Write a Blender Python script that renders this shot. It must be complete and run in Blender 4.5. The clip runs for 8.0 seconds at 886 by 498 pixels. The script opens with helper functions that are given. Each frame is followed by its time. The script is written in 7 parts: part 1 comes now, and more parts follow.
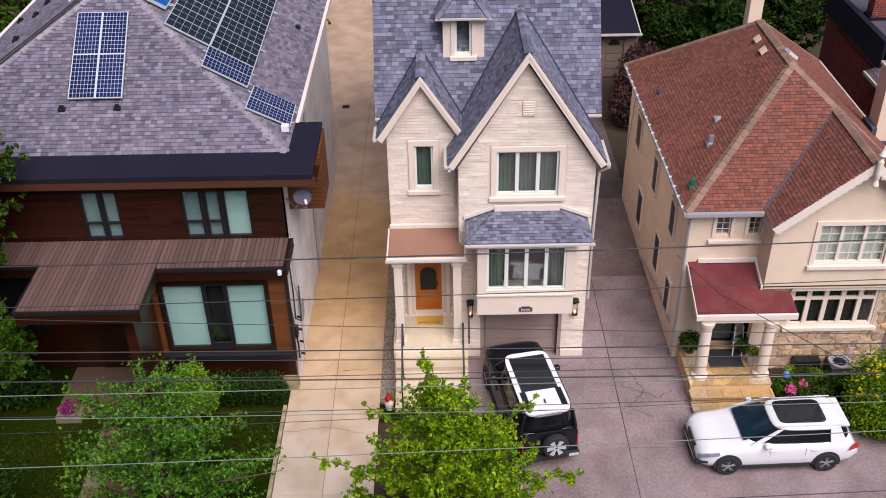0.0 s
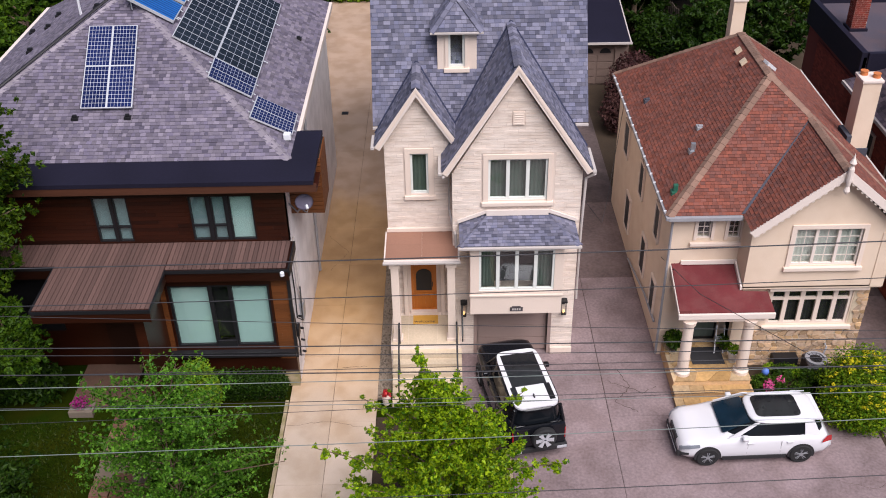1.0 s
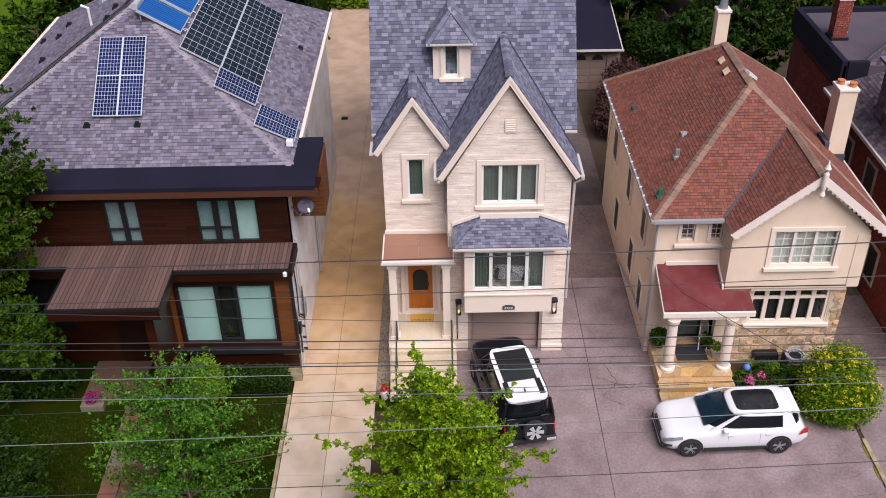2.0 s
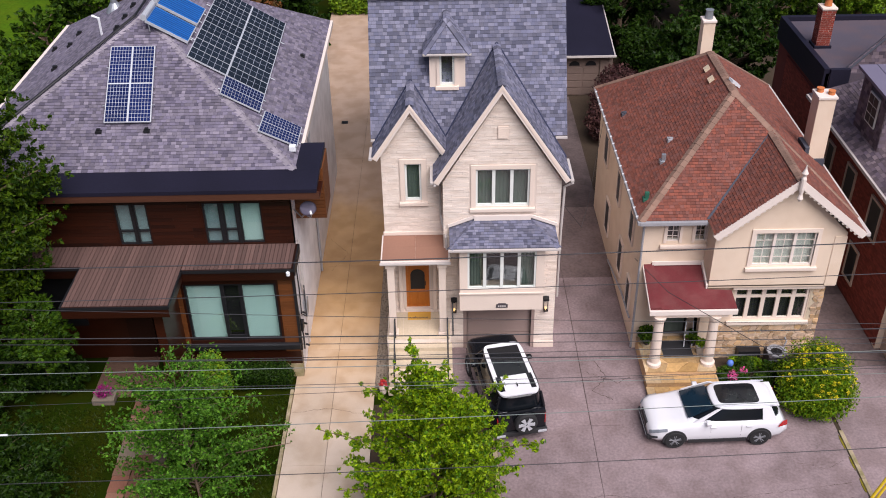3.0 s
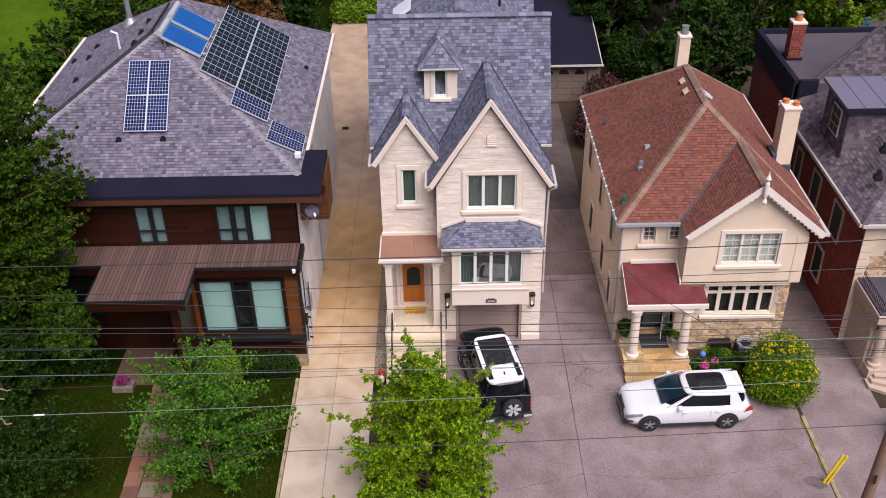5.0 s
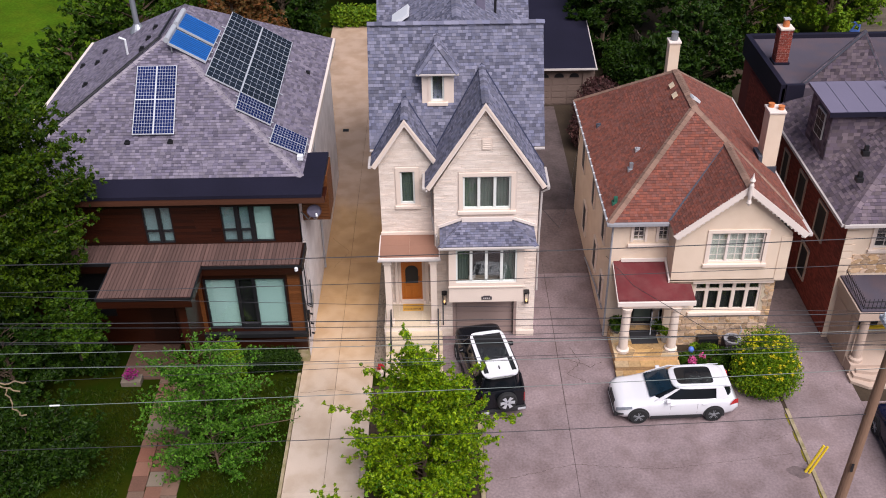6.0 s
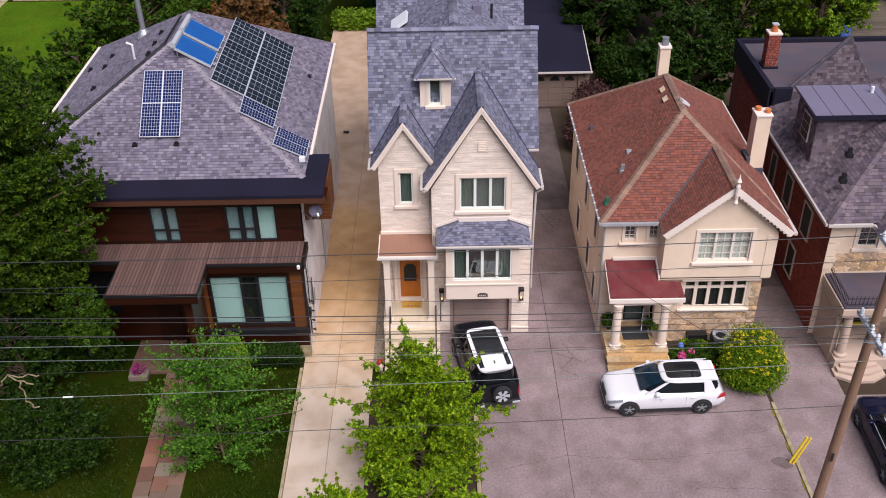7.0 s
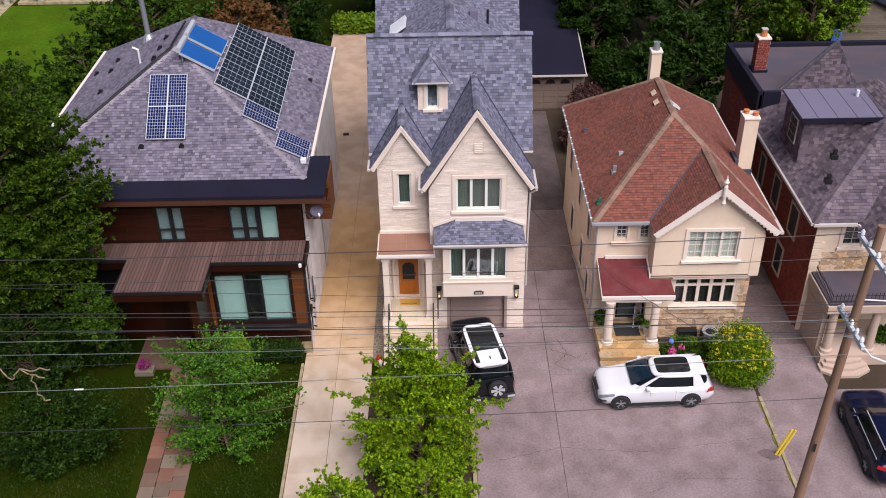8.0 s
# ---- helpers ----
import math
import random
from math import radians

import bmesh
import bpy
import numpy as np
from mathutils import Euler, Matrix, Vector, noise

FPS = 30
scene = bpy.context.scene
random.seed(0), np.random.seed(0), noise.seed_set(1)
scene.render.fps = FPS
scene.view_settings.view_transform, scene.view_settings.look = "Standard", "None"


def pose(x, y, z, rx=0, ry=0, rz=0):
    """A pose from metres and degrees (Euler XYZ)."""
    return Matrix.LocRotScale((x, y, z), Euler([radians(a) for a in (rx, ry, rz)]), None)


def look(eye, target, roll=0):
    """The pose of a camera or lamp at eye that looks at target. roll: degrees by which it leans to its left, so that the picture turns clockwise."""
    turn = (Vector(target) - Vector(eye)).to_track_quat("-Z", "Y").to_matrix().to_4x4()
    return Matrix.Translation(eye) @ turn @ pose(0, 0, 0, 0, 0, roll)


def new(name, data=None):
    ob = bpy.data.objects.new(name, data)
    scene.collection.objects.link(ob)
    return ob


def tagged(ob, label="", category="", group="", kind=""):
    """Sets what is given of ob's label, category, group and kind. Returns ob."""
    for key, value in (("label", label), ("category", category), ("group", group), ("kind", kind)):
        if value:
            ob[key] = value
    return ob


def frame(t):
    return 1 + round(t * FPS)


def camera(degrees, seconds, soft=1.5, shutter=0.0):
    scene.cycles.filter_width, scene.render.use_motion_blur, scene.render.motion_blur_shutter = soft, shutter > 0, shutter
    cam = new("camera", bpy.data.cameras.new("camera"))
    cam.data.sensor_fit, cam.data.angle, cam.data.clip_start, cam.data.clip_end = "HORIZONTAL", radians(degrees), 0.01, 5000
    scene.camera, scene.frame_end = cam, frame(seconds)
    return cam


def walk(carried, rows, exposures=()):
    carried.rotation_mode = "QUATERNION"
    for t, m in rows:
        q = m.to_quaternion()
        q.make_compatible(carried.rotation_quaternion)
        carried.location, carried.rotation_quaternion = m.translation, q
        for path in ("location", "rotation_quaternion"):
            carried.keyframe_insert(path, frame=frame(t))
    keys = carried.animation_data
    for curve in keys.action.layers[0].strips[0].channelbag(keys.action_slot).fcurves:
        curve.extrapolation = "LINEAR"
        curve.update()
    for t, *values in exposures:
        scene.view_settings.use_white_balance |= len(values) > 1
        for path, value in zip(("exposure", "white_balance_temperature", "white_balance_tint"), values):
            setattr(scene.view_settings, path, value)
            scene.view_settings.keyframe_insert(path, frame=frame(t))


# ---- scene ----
cam = camera(48.4, 8.0, soft=1.0)
PATH = [
    (0, (-1.122, -25.713, 21.618), (-1.1443, -19.0673, 17.1648), -1.11),
    (0.5, (-1.046, -26.346, 22.054), (-1.0644, -19.6956, 17.6067), -1.10),
    (1, (-0.974, -26.979, 22.489), (-0.9881, -20.3243, 18.0469), -1.08),
    (1.5, (-0.904, -27.609, 22.923), (-0.9152, -20.9526, 18.4842), -1.07),
    (2.25, (-0.804, -28.550, 23.569), (-0.8119, -21.8919, 19.1322), -1.05),
    (3, (-0.709, -29.483, 24.203), (-0.7150, -22.8245, 19.7670), -1.03),
    (3.5, (-0.649, -30.099, 24.617), (-0.6536, -23.4408, 20.1809), -1.02),
    (4, (-0.591, -30.709, 25.023), (-0.5945, -24.0516, 20.5859), -1.01),
    (4.5, (-0.534, -31.312, 25.418), (-0.5375, -24.6560, 20.9808), -1.00),
    (5.25, (-0.453, -32.203, 25.990), (-0.4555, -25.5482, 21.5516), -0.99),
    (6, (-0.376, -33.076, 26.532), (-0.3769, -26.4203, 22.0929), -0.98),
    (6.5, (-0.326, -33.645, 26.873), (-0.3261, -26.9888, 22.4355), -0.98),
    (7, (-0.277, -34.204, 27.198), (-0.2763, -27.5459, 22.7619), -0.97),
    (7.5, (-0.230, -34.751, 27.504), (-0.2272, -28.0906, 23.0710), -0.97),
    (8, (-0.184, -35.287, 27.789), (-0.1787, -28.6218, 23.3616), -0.96),
]
walk(cam, [(t, look(e, g, r)) for t, e, g, r in PATH], exposures=[(0, 0.11, 6110, 18), (8, 0.11, 6110, 18)])

# ---------------------------------------------------------------- world, sun, exposure
world = bpy.data.worlds.new("sky")
scene.world = world
world.use_nodes = True
wn = world.node_tree.nodes
sky = wn.new("ShaderNodeTexSky")
sky.sky_type = "NISHITA"
sky.sun_disc = False
SUN_EL, SUN_AZ = radians(55), radians(154)
sky.sun_elevation, sky.sun_rotation = SUN_EL, SUN_AZ
sky.air_density, sky.dust_density, sky.ozone_density = 1.0, 3.0, 0.6
wn["Background"].inputs["Strength"].default_value = 0.06
world.node_tree.links.new(sky.outputs["Color"], wn["Background"].inputs["Color"])
sun = new("sun", bpy.data.lights.new("sun", "SUN"))
sun.data.energy, sun.data.angle, sun.data.color = 4.5, radians(50), (1.0, 0.95, 0.88)
sdir = Vector((math.sin(SUN_AZ) * math.cos(SUN_EL), math.cos(SUN_AZ) * math.cos(SUN_EL), math.sin(SUN_EL)))
sun.matrix_world = look(sdir * 60, (0, 0, 0))


# ---------------------------------------------------------------- materials
def mat(name, color, rough=0.8, vary=0.25, grain=18.0, patch=0.7, bump=0.15, piece=0.0, metal=0.0,
        tint=None, tint_amount=0.0, spec=0.4, stretch=(1, 1, 1), piece_tint=None, coat=0.0):
    """Surface with grain and larger stains; piece: how much single pieces differ."""
    m = bpy.data.materials.new(name)
    m.use_nodes = True
    nt = m.node_tree
    n, l = nt.nodes, nt.links
    b = n["Principled BSDF"]
    b.inputs["Roughness"].default_value = rough
    b.inputs["Metallic"].default_value = metal
    b.inputs["Specular IOR Level"].default_value = spec
    b.inputs["Coat Weight"].default_value = coat
    tc = n.new("ShaderNodeTexCoord")
    mp = n.new("ShaderNodeMapping")
    mp.inputs["Scale"].default_value = stretch
    l.new(tc.outputs["Object"], mp.inputs["Vector"])

    def noise_tex(scale, detail):
        t = n.new("ShaderNodeTexNoise")
        t.inputs["Scale"].default_value = scale
        t.inputs["Detail"].default_value = detail
        l.new(mp.outputs["Vector"], t.inputs["Vector"])
        return t.outputs["Fac"]

    def maths(op, a, c, clamp=False):
        k = n.new("ShaderNodeMath")
        k.operation, k.use_clamp = op, clamp
        for i, v in enumerate((a, c)):
            if isinstance(v, (int, float)):
                k.inputs[i].default_value = v
            else:
                l.new(v, k.inputs[i])
        return k.outputs[0]

    def mixed(fac, a, c, mode="MIX"):
        k = n.new("ShaderNodeMix")
        k.data_type, k.blend_type = "RGBA", mode
        for s, v in (("Factor", fac), ("A", a), ("B", c)):
            sock = [q for q in k.inputs if q.name == s and (q.type == "RGBA" or (s == "Factor" and q.type == "VALUE"))][0]
            if isinstance(v, (int, float)):
                sock.default_value = v
            elif isinstance(v, tuple):
                sock.default_value = (*v[:3], 1)
            else:
                l.new(v, sock)
        return [q for q in k.outputs if q.type == "RGBA"][0]

    fine, large = noise_tex(grain, 4.0), noise_tex(patch, 3.0)
    value = maths("ADD", maths("MULTIPLY", maths("SUBTRACT", fine, 0.5), 1.3 * vary),
                  maths("MULTIPLY", maths("SUBTRACT", large, 0.5), 1.3 * vary))
    rnd = None
    if piece or piece_tint:
        geo, inf = n.new("ShaderNodeNewGeometry"), n.new("ShaderNodeObjectInfo")
        rnd = maths("FRACT", maths("ADD", geo.outputs["Random Per Island"], inf.outputs["Random"]), 0)
        value = maths("ADD", value, maths("MULTIPLY", maths("SUBTRACT", rnd, 0.5), piece * 2))
    value = maths("MAXIMUM", maths("ADD", value, 1.0), 0.05)
    base = tuple(color)
    col = base
    if piece_tint:
        r2 = maths("FRACT", maths("MULTIPLY", rnd, 7.31), 0)
        col = mixed(r2, col, piece_tint)
    if tint:
        soft = maths("MULTIPLY", maths("SUBTRACT", noise_tex(patch * 2.3, 5.0), 0.42), 5.0, True)
        col = mixed(maths("MULTIPLY", soft, tint_amount), col, tint)
    hsv = n.new("ShaderNodeHueSaturation")
    if isinstance(col, tuple):
        hsv.inputs["Color"].default_value = (*col[:3], 1)
    else:
        l.new(col, hsv.inputs["Color"])
    l.new(value, hsv.inputs["Value"])
    l.new(hsv.outputs["Color"], b.inputs["Base Color"])
    if bump:
        bp = n.new("ShaderNodeBump")
        bp.inputs["Strength"].default_value = bump
        bp.inputs["Distance"].default_value = 0.02
        l.new(fine, bp.inputs["Height"])
        l.new(bp.outputs["Normal"], b.inputs["Normal"])
    return m


def glass_mat(name, color, gloss=0.05):
    m = bpy.data.materials.new(name)
    m.use_nodes = True
    n, l = m.node_tree.nodes, m.node_tree.links
    n.remove(n["Principled BSDF"])
    tr, gl, fr, mx = (n.new(k) for k in ("ShaderNodeBsdfTransparent", "ShaderNodeBsdfGlossy", "ShaderNodeLayerWeight", "ShaderNodeMixShader"))
    tr.inputs["Color"].default_value = (*color, 1)
    gl.inputs["Roughness"].default_value = gloss
    fr.inputs["Blend"].default_value = 0.5
    pw, sc = n.new("ShaderNodeMath"), n.new("ShaderNodeMath")
    pw.operation, pw.inputs[1].default_value = "POWER", 4.0
    sc.operation, sc.inputs[1].default_value, sc.inputs[2].default_value = "MULTIPLY_ADD", 0.7, 0.09
    l.new(fr.outputs["Facing"], pw.inputs[0])
    l.new(pw.outputs[0], sc.inputs[0])
    l.new(sc.outputs[0], mx.inputs["Fac"])
    l.new(tr.outputs[0], mx.inputs[1])
    l.new(gl.outputs[0], mx.inputs[2])
    l.new(mx.outputs[0], n["Material Output"].inputs["Surface"])
    return m


def leaf_mat(name, color, other, rough=0.55):
    m = mat(name, color, rough, 0.15, 6, 0.6, 0.0, 0.32, piece_tint=other, spec=0.16)
    b = m.node_tree.nodes["Principled BSDF"]
    b.inputs["Subsurface Weight"].default_value = 0.0
    n, l = m.node_tree.nodes, m.node_tree.links
    t, a = n.new("ShaderNodeBsdfTranslucent"), n.new("ShaderNodeMixShader")
    src = b.inputs["Base Color"].links[0].from_socket
    l.new(src, t.inputs["Color"])
    a.inputs["Fac"].default_value = 0.22
    l.new(b.outputs[0], a.inputs[1])
    l.new(t.outputs[0], a.inputs[2])
    l.new(a.outputs[0], n["Material Output"].inputs["Surface"])
    return m


M = dict(
    back_grass=mat("bright mown lawn", (0.05, 0.105, 0.003), 0.95, 0.8, 6, 0.3, 0.4, spec=0.05, tint=(0.07, 0.1, 0.004), tint_amount=0.5),
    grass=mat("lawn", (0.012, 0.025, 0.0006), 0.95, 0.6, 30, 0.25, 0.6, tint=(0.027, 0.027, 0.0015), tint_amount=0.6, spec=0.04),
    soil=mat("soil", (0.045, 0.03, 0.018), 0.95, 0.5, 20, 1.0, 0.6),
    asphalt=mat("worn drive surface", (0.25, 0.19, 0.194), 0.9, 0.7, 11, 0.4, 0.4, 0.03, tint=(0.16, 0.115, 0.112), tint_amount=0.6),
    kerb=mat("kerb concrete", (0.36, 0.29, 0.19), 0.9, 0.4, 25, 1.0, 0.2, tint=(0.16, 0.15, 0.04), tint_amount=0.6),
    # passage paving: the shade between the houses is put into this colour
    asphalt_shaded=mat("drive slab with passage shade", (0.1, 0.073, 0.07), 0.85, 0.7, 8, 0.6, 0.35, 0.05, tint=(0.06, 0.045, 0.042), tint_amount=0.6),
    # rear garage paint, darkened to carry the shade of the trees
    garage_shaded=mat("brown garage paint in tree shade", (0.17, 0.12, 0.1), 0.75, 0.25, 15, 0.8, 0.05),
    # stained slab, also darkened as a step towards the passage shade
    asphalt_half_shaded=mat("stained old drive slab, partly shaded", (0.165, 0.122, 0.118), 0.88, 0.75, 8, 0.6, 0.35, 0.03, tint=(0.15, 0.108, 0.1), tint_amount=0.6),
    step_stone=mat("worn sandy step stone", (0.56, 0.46, 0.33), 0.85, 0.3, 18, 1.0, 0.15, 0.1),
    stain=mat("old oil stain", (0.15, 0.112, 0.112), 0.8, 0.6, 12, 2.0, 0.1),
    moss=mat("yellow green moss", (0.19, 0.16, 0.02), 0.95, 0.6, 25, 2.0, 0.5, spec=0.05),
    gravel=mat("river gravel", (0.2, 0.16, 0.12), 0.85, 0.3, 30, 1.0, 0.2, 0.45),
    limestone=mat("pale split limestone", (0.78, 0.68, 0.6), 0.85, 0.18, 22, 0.9, 0.2, 0.06, tint=(0.55, 0.43, 0.34), tint_amount=0.35, stretch=(1, 1, 3)),
    mortar=mat("mortar", (0.66, 0.56, 0.49), 0.9, 0.15, 30, 1, 0.1),
    trim=mat("cut limestone trim", (0.73, 0.61, 0.52), 0.8, 0.1, 20, 0.8, 0.08),
    white=mat("white painted trim", (0.72, 0.63, 0.57), 0.6, 0.06, 15, 0.8, 0.03),
    pvc=mat("white window frame", (0.72, 0.74, 0.70), 0.4, 0.05, 10, 1, 0.0),
    slate=mat("blue grey shingle", (0.108, 0.112, 0.168), 0.9, 0.3, 45, 0.6, 0.35, 0.4, piece_tint=(0.165, 0.163, 0.215)),
    valley=mat("dark blue valley metal", (0.03, 0.035, 0.07), 0.5, 0.3, 12, 0.8, 0.05),
    slate_base=mat("roofing felt", (0.06, 0.062, 0.08), 0.95, 0.2, 20, 1, 0.1),
    grey=mat("weathered grey shingle", (0.118, 0.104, 0.15), 0.92, 0.25, 60, 0.5, 0.3, 0.36, piece_tint=(0.172, 0.152, 0.19)),
    grey_ridge=mat("pale hip shingle", (0.24, 0.215, 0.25), 0.92, 0.25, 50, 0.6, 0.3, 0.2),
    red=mat("red brown shingle", (0.2, 0.06, 0.038), 0.92, 0.3, 45, 0.5, 0.3, 0.26, piece_tint=(0.15, 0.062, 0.05)),
    red_ridge=mat("faded ridge shingle", (0.22, 0.135, 0.1), 0.92, 0.25, 50, 0.6, 0.3, 0.2),
    purple=mat("purple grey shingle", (0.088, 0.067, 0.092), 0.92, 0.25, 60, 0.5, 0.3, 0.4, piece_tint=(0.145, 0.112, 0.125)),
    membrane=mat("dark roof membrane", (0.011, 0.01, 0.022), 0.6, 0.5, 12, 0.5, 0.05, spec=0.25),
    flatroof=mat("grey flat roof felt", (0.068, 0.058, 0.078), 0.9, 0.3, 20, 0.4, 0.15, tint=(0.2, 0.09, 0.05), tint_amount=0.12),
    metalroof=mat("lilac grey sheet roof", (0.15, 0.135, 0.195), 0.6, 0.12, 15, 0.5, 0.05),
    redfelt=mat("dark red roll roofing", (0.12, 0.017, 0.02), 0.85, 0.4, 30, 0.9, 0.1, tint=(0.16, 0.06, 0.055), tint_amount=0.3),
    copper=mat("brown copper sheet", (0.27, 0.14, 0.095), 0.6, 0.15, 15, 0.7, 0.05, 0.06),
    # cedar holds the eave and canopy shade in its colour, cedar_lit the daylight
    cedar=mat("varnished cedar, shaded tone", (0.024, 0.0052, 0.0017), 0.4, 0.7, 14, 0.8, 0.15, 0.4, stretch=(0.3, 1, 4)),
    cedar_band=mat("brown cedar band", (0.075, 0.027, 0.014), 0.55, 0.4, 14, 0.8, 0.15, 0.2, stretch=(0.3, 1, 4)),
    cedar_lit=mat("orange cedar boards, lit tone", (0.125, 0.041, 0.0105), 0.5, 0.3, 14, 0.8, 0.15, 0.2, stretch=(0.3, 1, 4)),
    deck=mat("weathered deck board", (0.105, 0.06, 0.051), 0.8, 0.3, 14, 0.8, 0.15, 0.2, stretch=(4, 0.3, 1)),
    black=mat("black metal", (0.012, 0.012, 0.014), 0.45, 0.3, 10, 1, 0.02),
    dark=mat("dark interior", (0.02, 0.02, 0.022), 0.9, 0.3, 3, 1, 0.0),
    stucco=mat("cream stucco", (0.72, 0.58, 0.45), 0.92, 0.14, 60, 0.6, 0.2, tint=(0.62, 0.47, 0.34), tint_amount=0.35),
    render_white=mat("whitewashed render", (0.74, 0.71, 0.72), 0.85, 0.2, 20, 0.6, 0.15, tint=(0.35, 0.32, 0.32), tint_amount=0.25),
    fieldstone=mat("tan field stone", (0.5, 0.32, 0.16), 0.88, 0.5, 14, 1.0, 0.4, 0.36, piece_tint=(0.52, 0.38, 0.28)),
    flag=mat("golden flagstone", (0.47, 0.27, 0.085), 0.8, 0.55, 9, 0.9, 0.15, 0.28, piece_tint=(0.47, 0.37, 0.24)),
    paver=mat("mixed sandstone paver", (0.2, 0.085, 0.055), 0.85, 0.3, 18, 1, 0.1, 0.28, piece_tint=(0.17, 0.14, 0.105)),
    brick=mat("red brick", (0.2, 0.038, 0.024), 0.9, 0.25, 25, 0.8, 0.2, 0.3),
    brick_dark=mat("old red brick", (0.15, 0.035, 0.028), 0.9, 0.25, 25, 0.8, 0.2, 0.25),
    door_wood=mat("honey oak door", (0.45, 0.14, 0.018), 0.4, 0.25, 10, 1.5, 0.05, stretch=(4, 1, 0.4)),
    garage=mat("taupe garage door", (0.34, 0.25, 0.22), 0.6, 0.08, 15, 0.8, 0.03),
    mat_gold=mat("coir door mat", (0.55, 0.3, 0.05), 0.95, 0.3, 60, 2, 0.3),
    mat_black=mat("black rubber mat", (0.03, 0.03, 0.033), 0.9, 0.3, 60, 2, 0.2),
    curtain=mat("grey green curtain", (0.09, 0.115, 0.1), 0.95, 0.3, 9, 1, 0.1, stretch=(8, 1, 0.2)),
    sheer=mat("white sheer curtain", (0.55, 0.56, 0.52), 0.95, 0.2, 9, 1, 0.1, stretch=(8, 1, 0.2)),
    blind=mat("pale roller blind", (0.36, 0.52, 0.5), 0.9, 0.06, 9, 0.6, 0.0),
    blind_grey=mat("shaded grey blind", (0.17, 0.26, 0.28), 0.9, 0.2, 9, 0.6, 0.0),
    glass=glass_mat("window glass", (0.93, 0.97, 0.95)),
    cells=mat("photovoltaic cells", (0.01, 0.016, 0.07), 0.2, 0.25, 5, 0.8, 0.0, 0.25, spec=0.25),
    cells_dark=mat("dark photovoltaic cells", (0.01, 0.014, 0.02), 0.2, 0.25, 5, 0.8, 0.0, 0.25, spec=0.3),
    portico=mat("greyish cast stone", (0.46, 0.35, 0.28), 0.85, 0.2, 20, 0.8, 0.1),
    tube_gap=mat("shadowed tube gap", (0.012, 0.05, 0.2), 0.5, 0.3, 8, 1, 0.0),
    cell_line=mat("cell contact lines", (0.42, 0.44, 0.52), 0.4, 0.1, 5, 1, 0.0),
    alu=mat("aluminium", (0.62, 0.64, 0.68), 0.4, 0.1, 10, 1, 0.02, metal=0.4),
    collector=mat("blue collector absorber", (0.01, 0.105, 0.36), 0.3, 0.8, 6, 0.9, 0.0, 0.06, stretch=(1, 6, 1)),
    steel=mat("galvanised steel", (0.35, 0.37, 0.4), 0.4, 0.2, 12, 1, 0.03, metal=0.6),
    gutter=mat("painted gutter", (0.5, 0.455, 0.43), 0.5, 0.12, 10, 1, 0.03),
    dkgutter=mat("weathered grey gutter", (0.3, 0.3, 0.32), 0.5, 0.2, 10, 1, 0.03),
    car_white=mat("white car paint", (0.7, 0.7, 0.73), 0.25, 0.02, 5, 0.4, 0.0, coat=0.6),
    car_black=mat("black car paint", (0.008, 0.009, 0.012), 0.2, 0.05, 5, 0.4, 0.0, coat=0.25, spec=0.25),
    car_navy=mat("dark blue car paint", (0.005, 0.007, 0.026), 0.2, 0.05, 5, 0.4, 0.0, coat=0.15, spec=0.2),
    tyre=mat("tyre rubber", (0.02, 0.02, 0.021), 0.85, 0.2, 20, 2, 0.05),
    rim=mat("alloy rim", (0.3, 0.31, 0.33), 0.35, 0.1, 10, 2, 0.0, metal=0.2),
    plastic=mat("black plastic trim", (0.025, 0.025, 0.027), 0.6, 0.1, 10, 2, 0.02),
    lamp_red=mat("red tail lamp", (0.45, 0.015, 0.015), 0.2, 0.05, 5, 1, 0.0),
    lamp_clear=mat("clear head lamp", (0.2, 0.22, 0.25), 0.1, 0.05, 5, 1, 0.0),
    pole=mat("weathered timber pole", (0.22, 0.132, 0.085), 0.9, 0.35, 10, 0.8, 0.25, stretch=(4, 4, 0.3)),
    arm=mat("bleached cross arm", (0.52, 0.56, 0.62), 0.8, 0.2, 10, 1, 0.1),
    wire=mat("overhead cable", (0.035, 0.035, 0.04), 0.5, 0.1, 5, 1, 0.0),
    wire_pale=mat("pale overhead cable", (0.17, 0.2, 0.19), 0.5, 0.1, 5, 1, 0.0),
    ceramic=mat("white porcelain", (0.7, 0.72, 0.75), 0.3, 0.05, 5, 1, 0.0),
    yellow=mat("yellow painted steel", (0.7, 0.5, 0.02), 0.5, 0.15, 12, 1, 0.03),
    bark=mat("brown bark", (0.13, 0.09, 0.06), 0.95, 0.4, 14, 1, 0.4, stretch=(3, 3, 0.6)),
    bark_pale=mat("pale branch bark", (0.24, 0.18, 0.11), 0.95, 0.4, 14, 1, 0.4),
    lf_bright=leaf_mat("fresh maple leaf", (0.036, 0.12, 0.002), (0.27, 0.38, 0.005), 0.42),
    lf_birch=leaf_mat("small grey green leaf", (0.018, 0.08, 0.003), (0.12, 0.265, 0.022), 0.45),
    lf_dark=leaf_mat("dark maple leaf", (0.0085, 0.032, 0.0012), (0.066, 0.112, 0.003), 0.5),
    # shade among the low and rear trees is put into this leaf colour
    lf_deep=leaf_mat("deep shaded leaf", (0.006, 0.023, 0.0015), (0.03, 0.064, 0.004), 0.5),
    lf_mid=leaf_mat("mid green leaf", (0.014, 0.046, 0.002), (0.058, 0.112, 0.004)),
    lf_lime=leaf_mat("lime green leaf", (0.08, 0.18, 0.008), (0.2, 0.29, 0.012)),
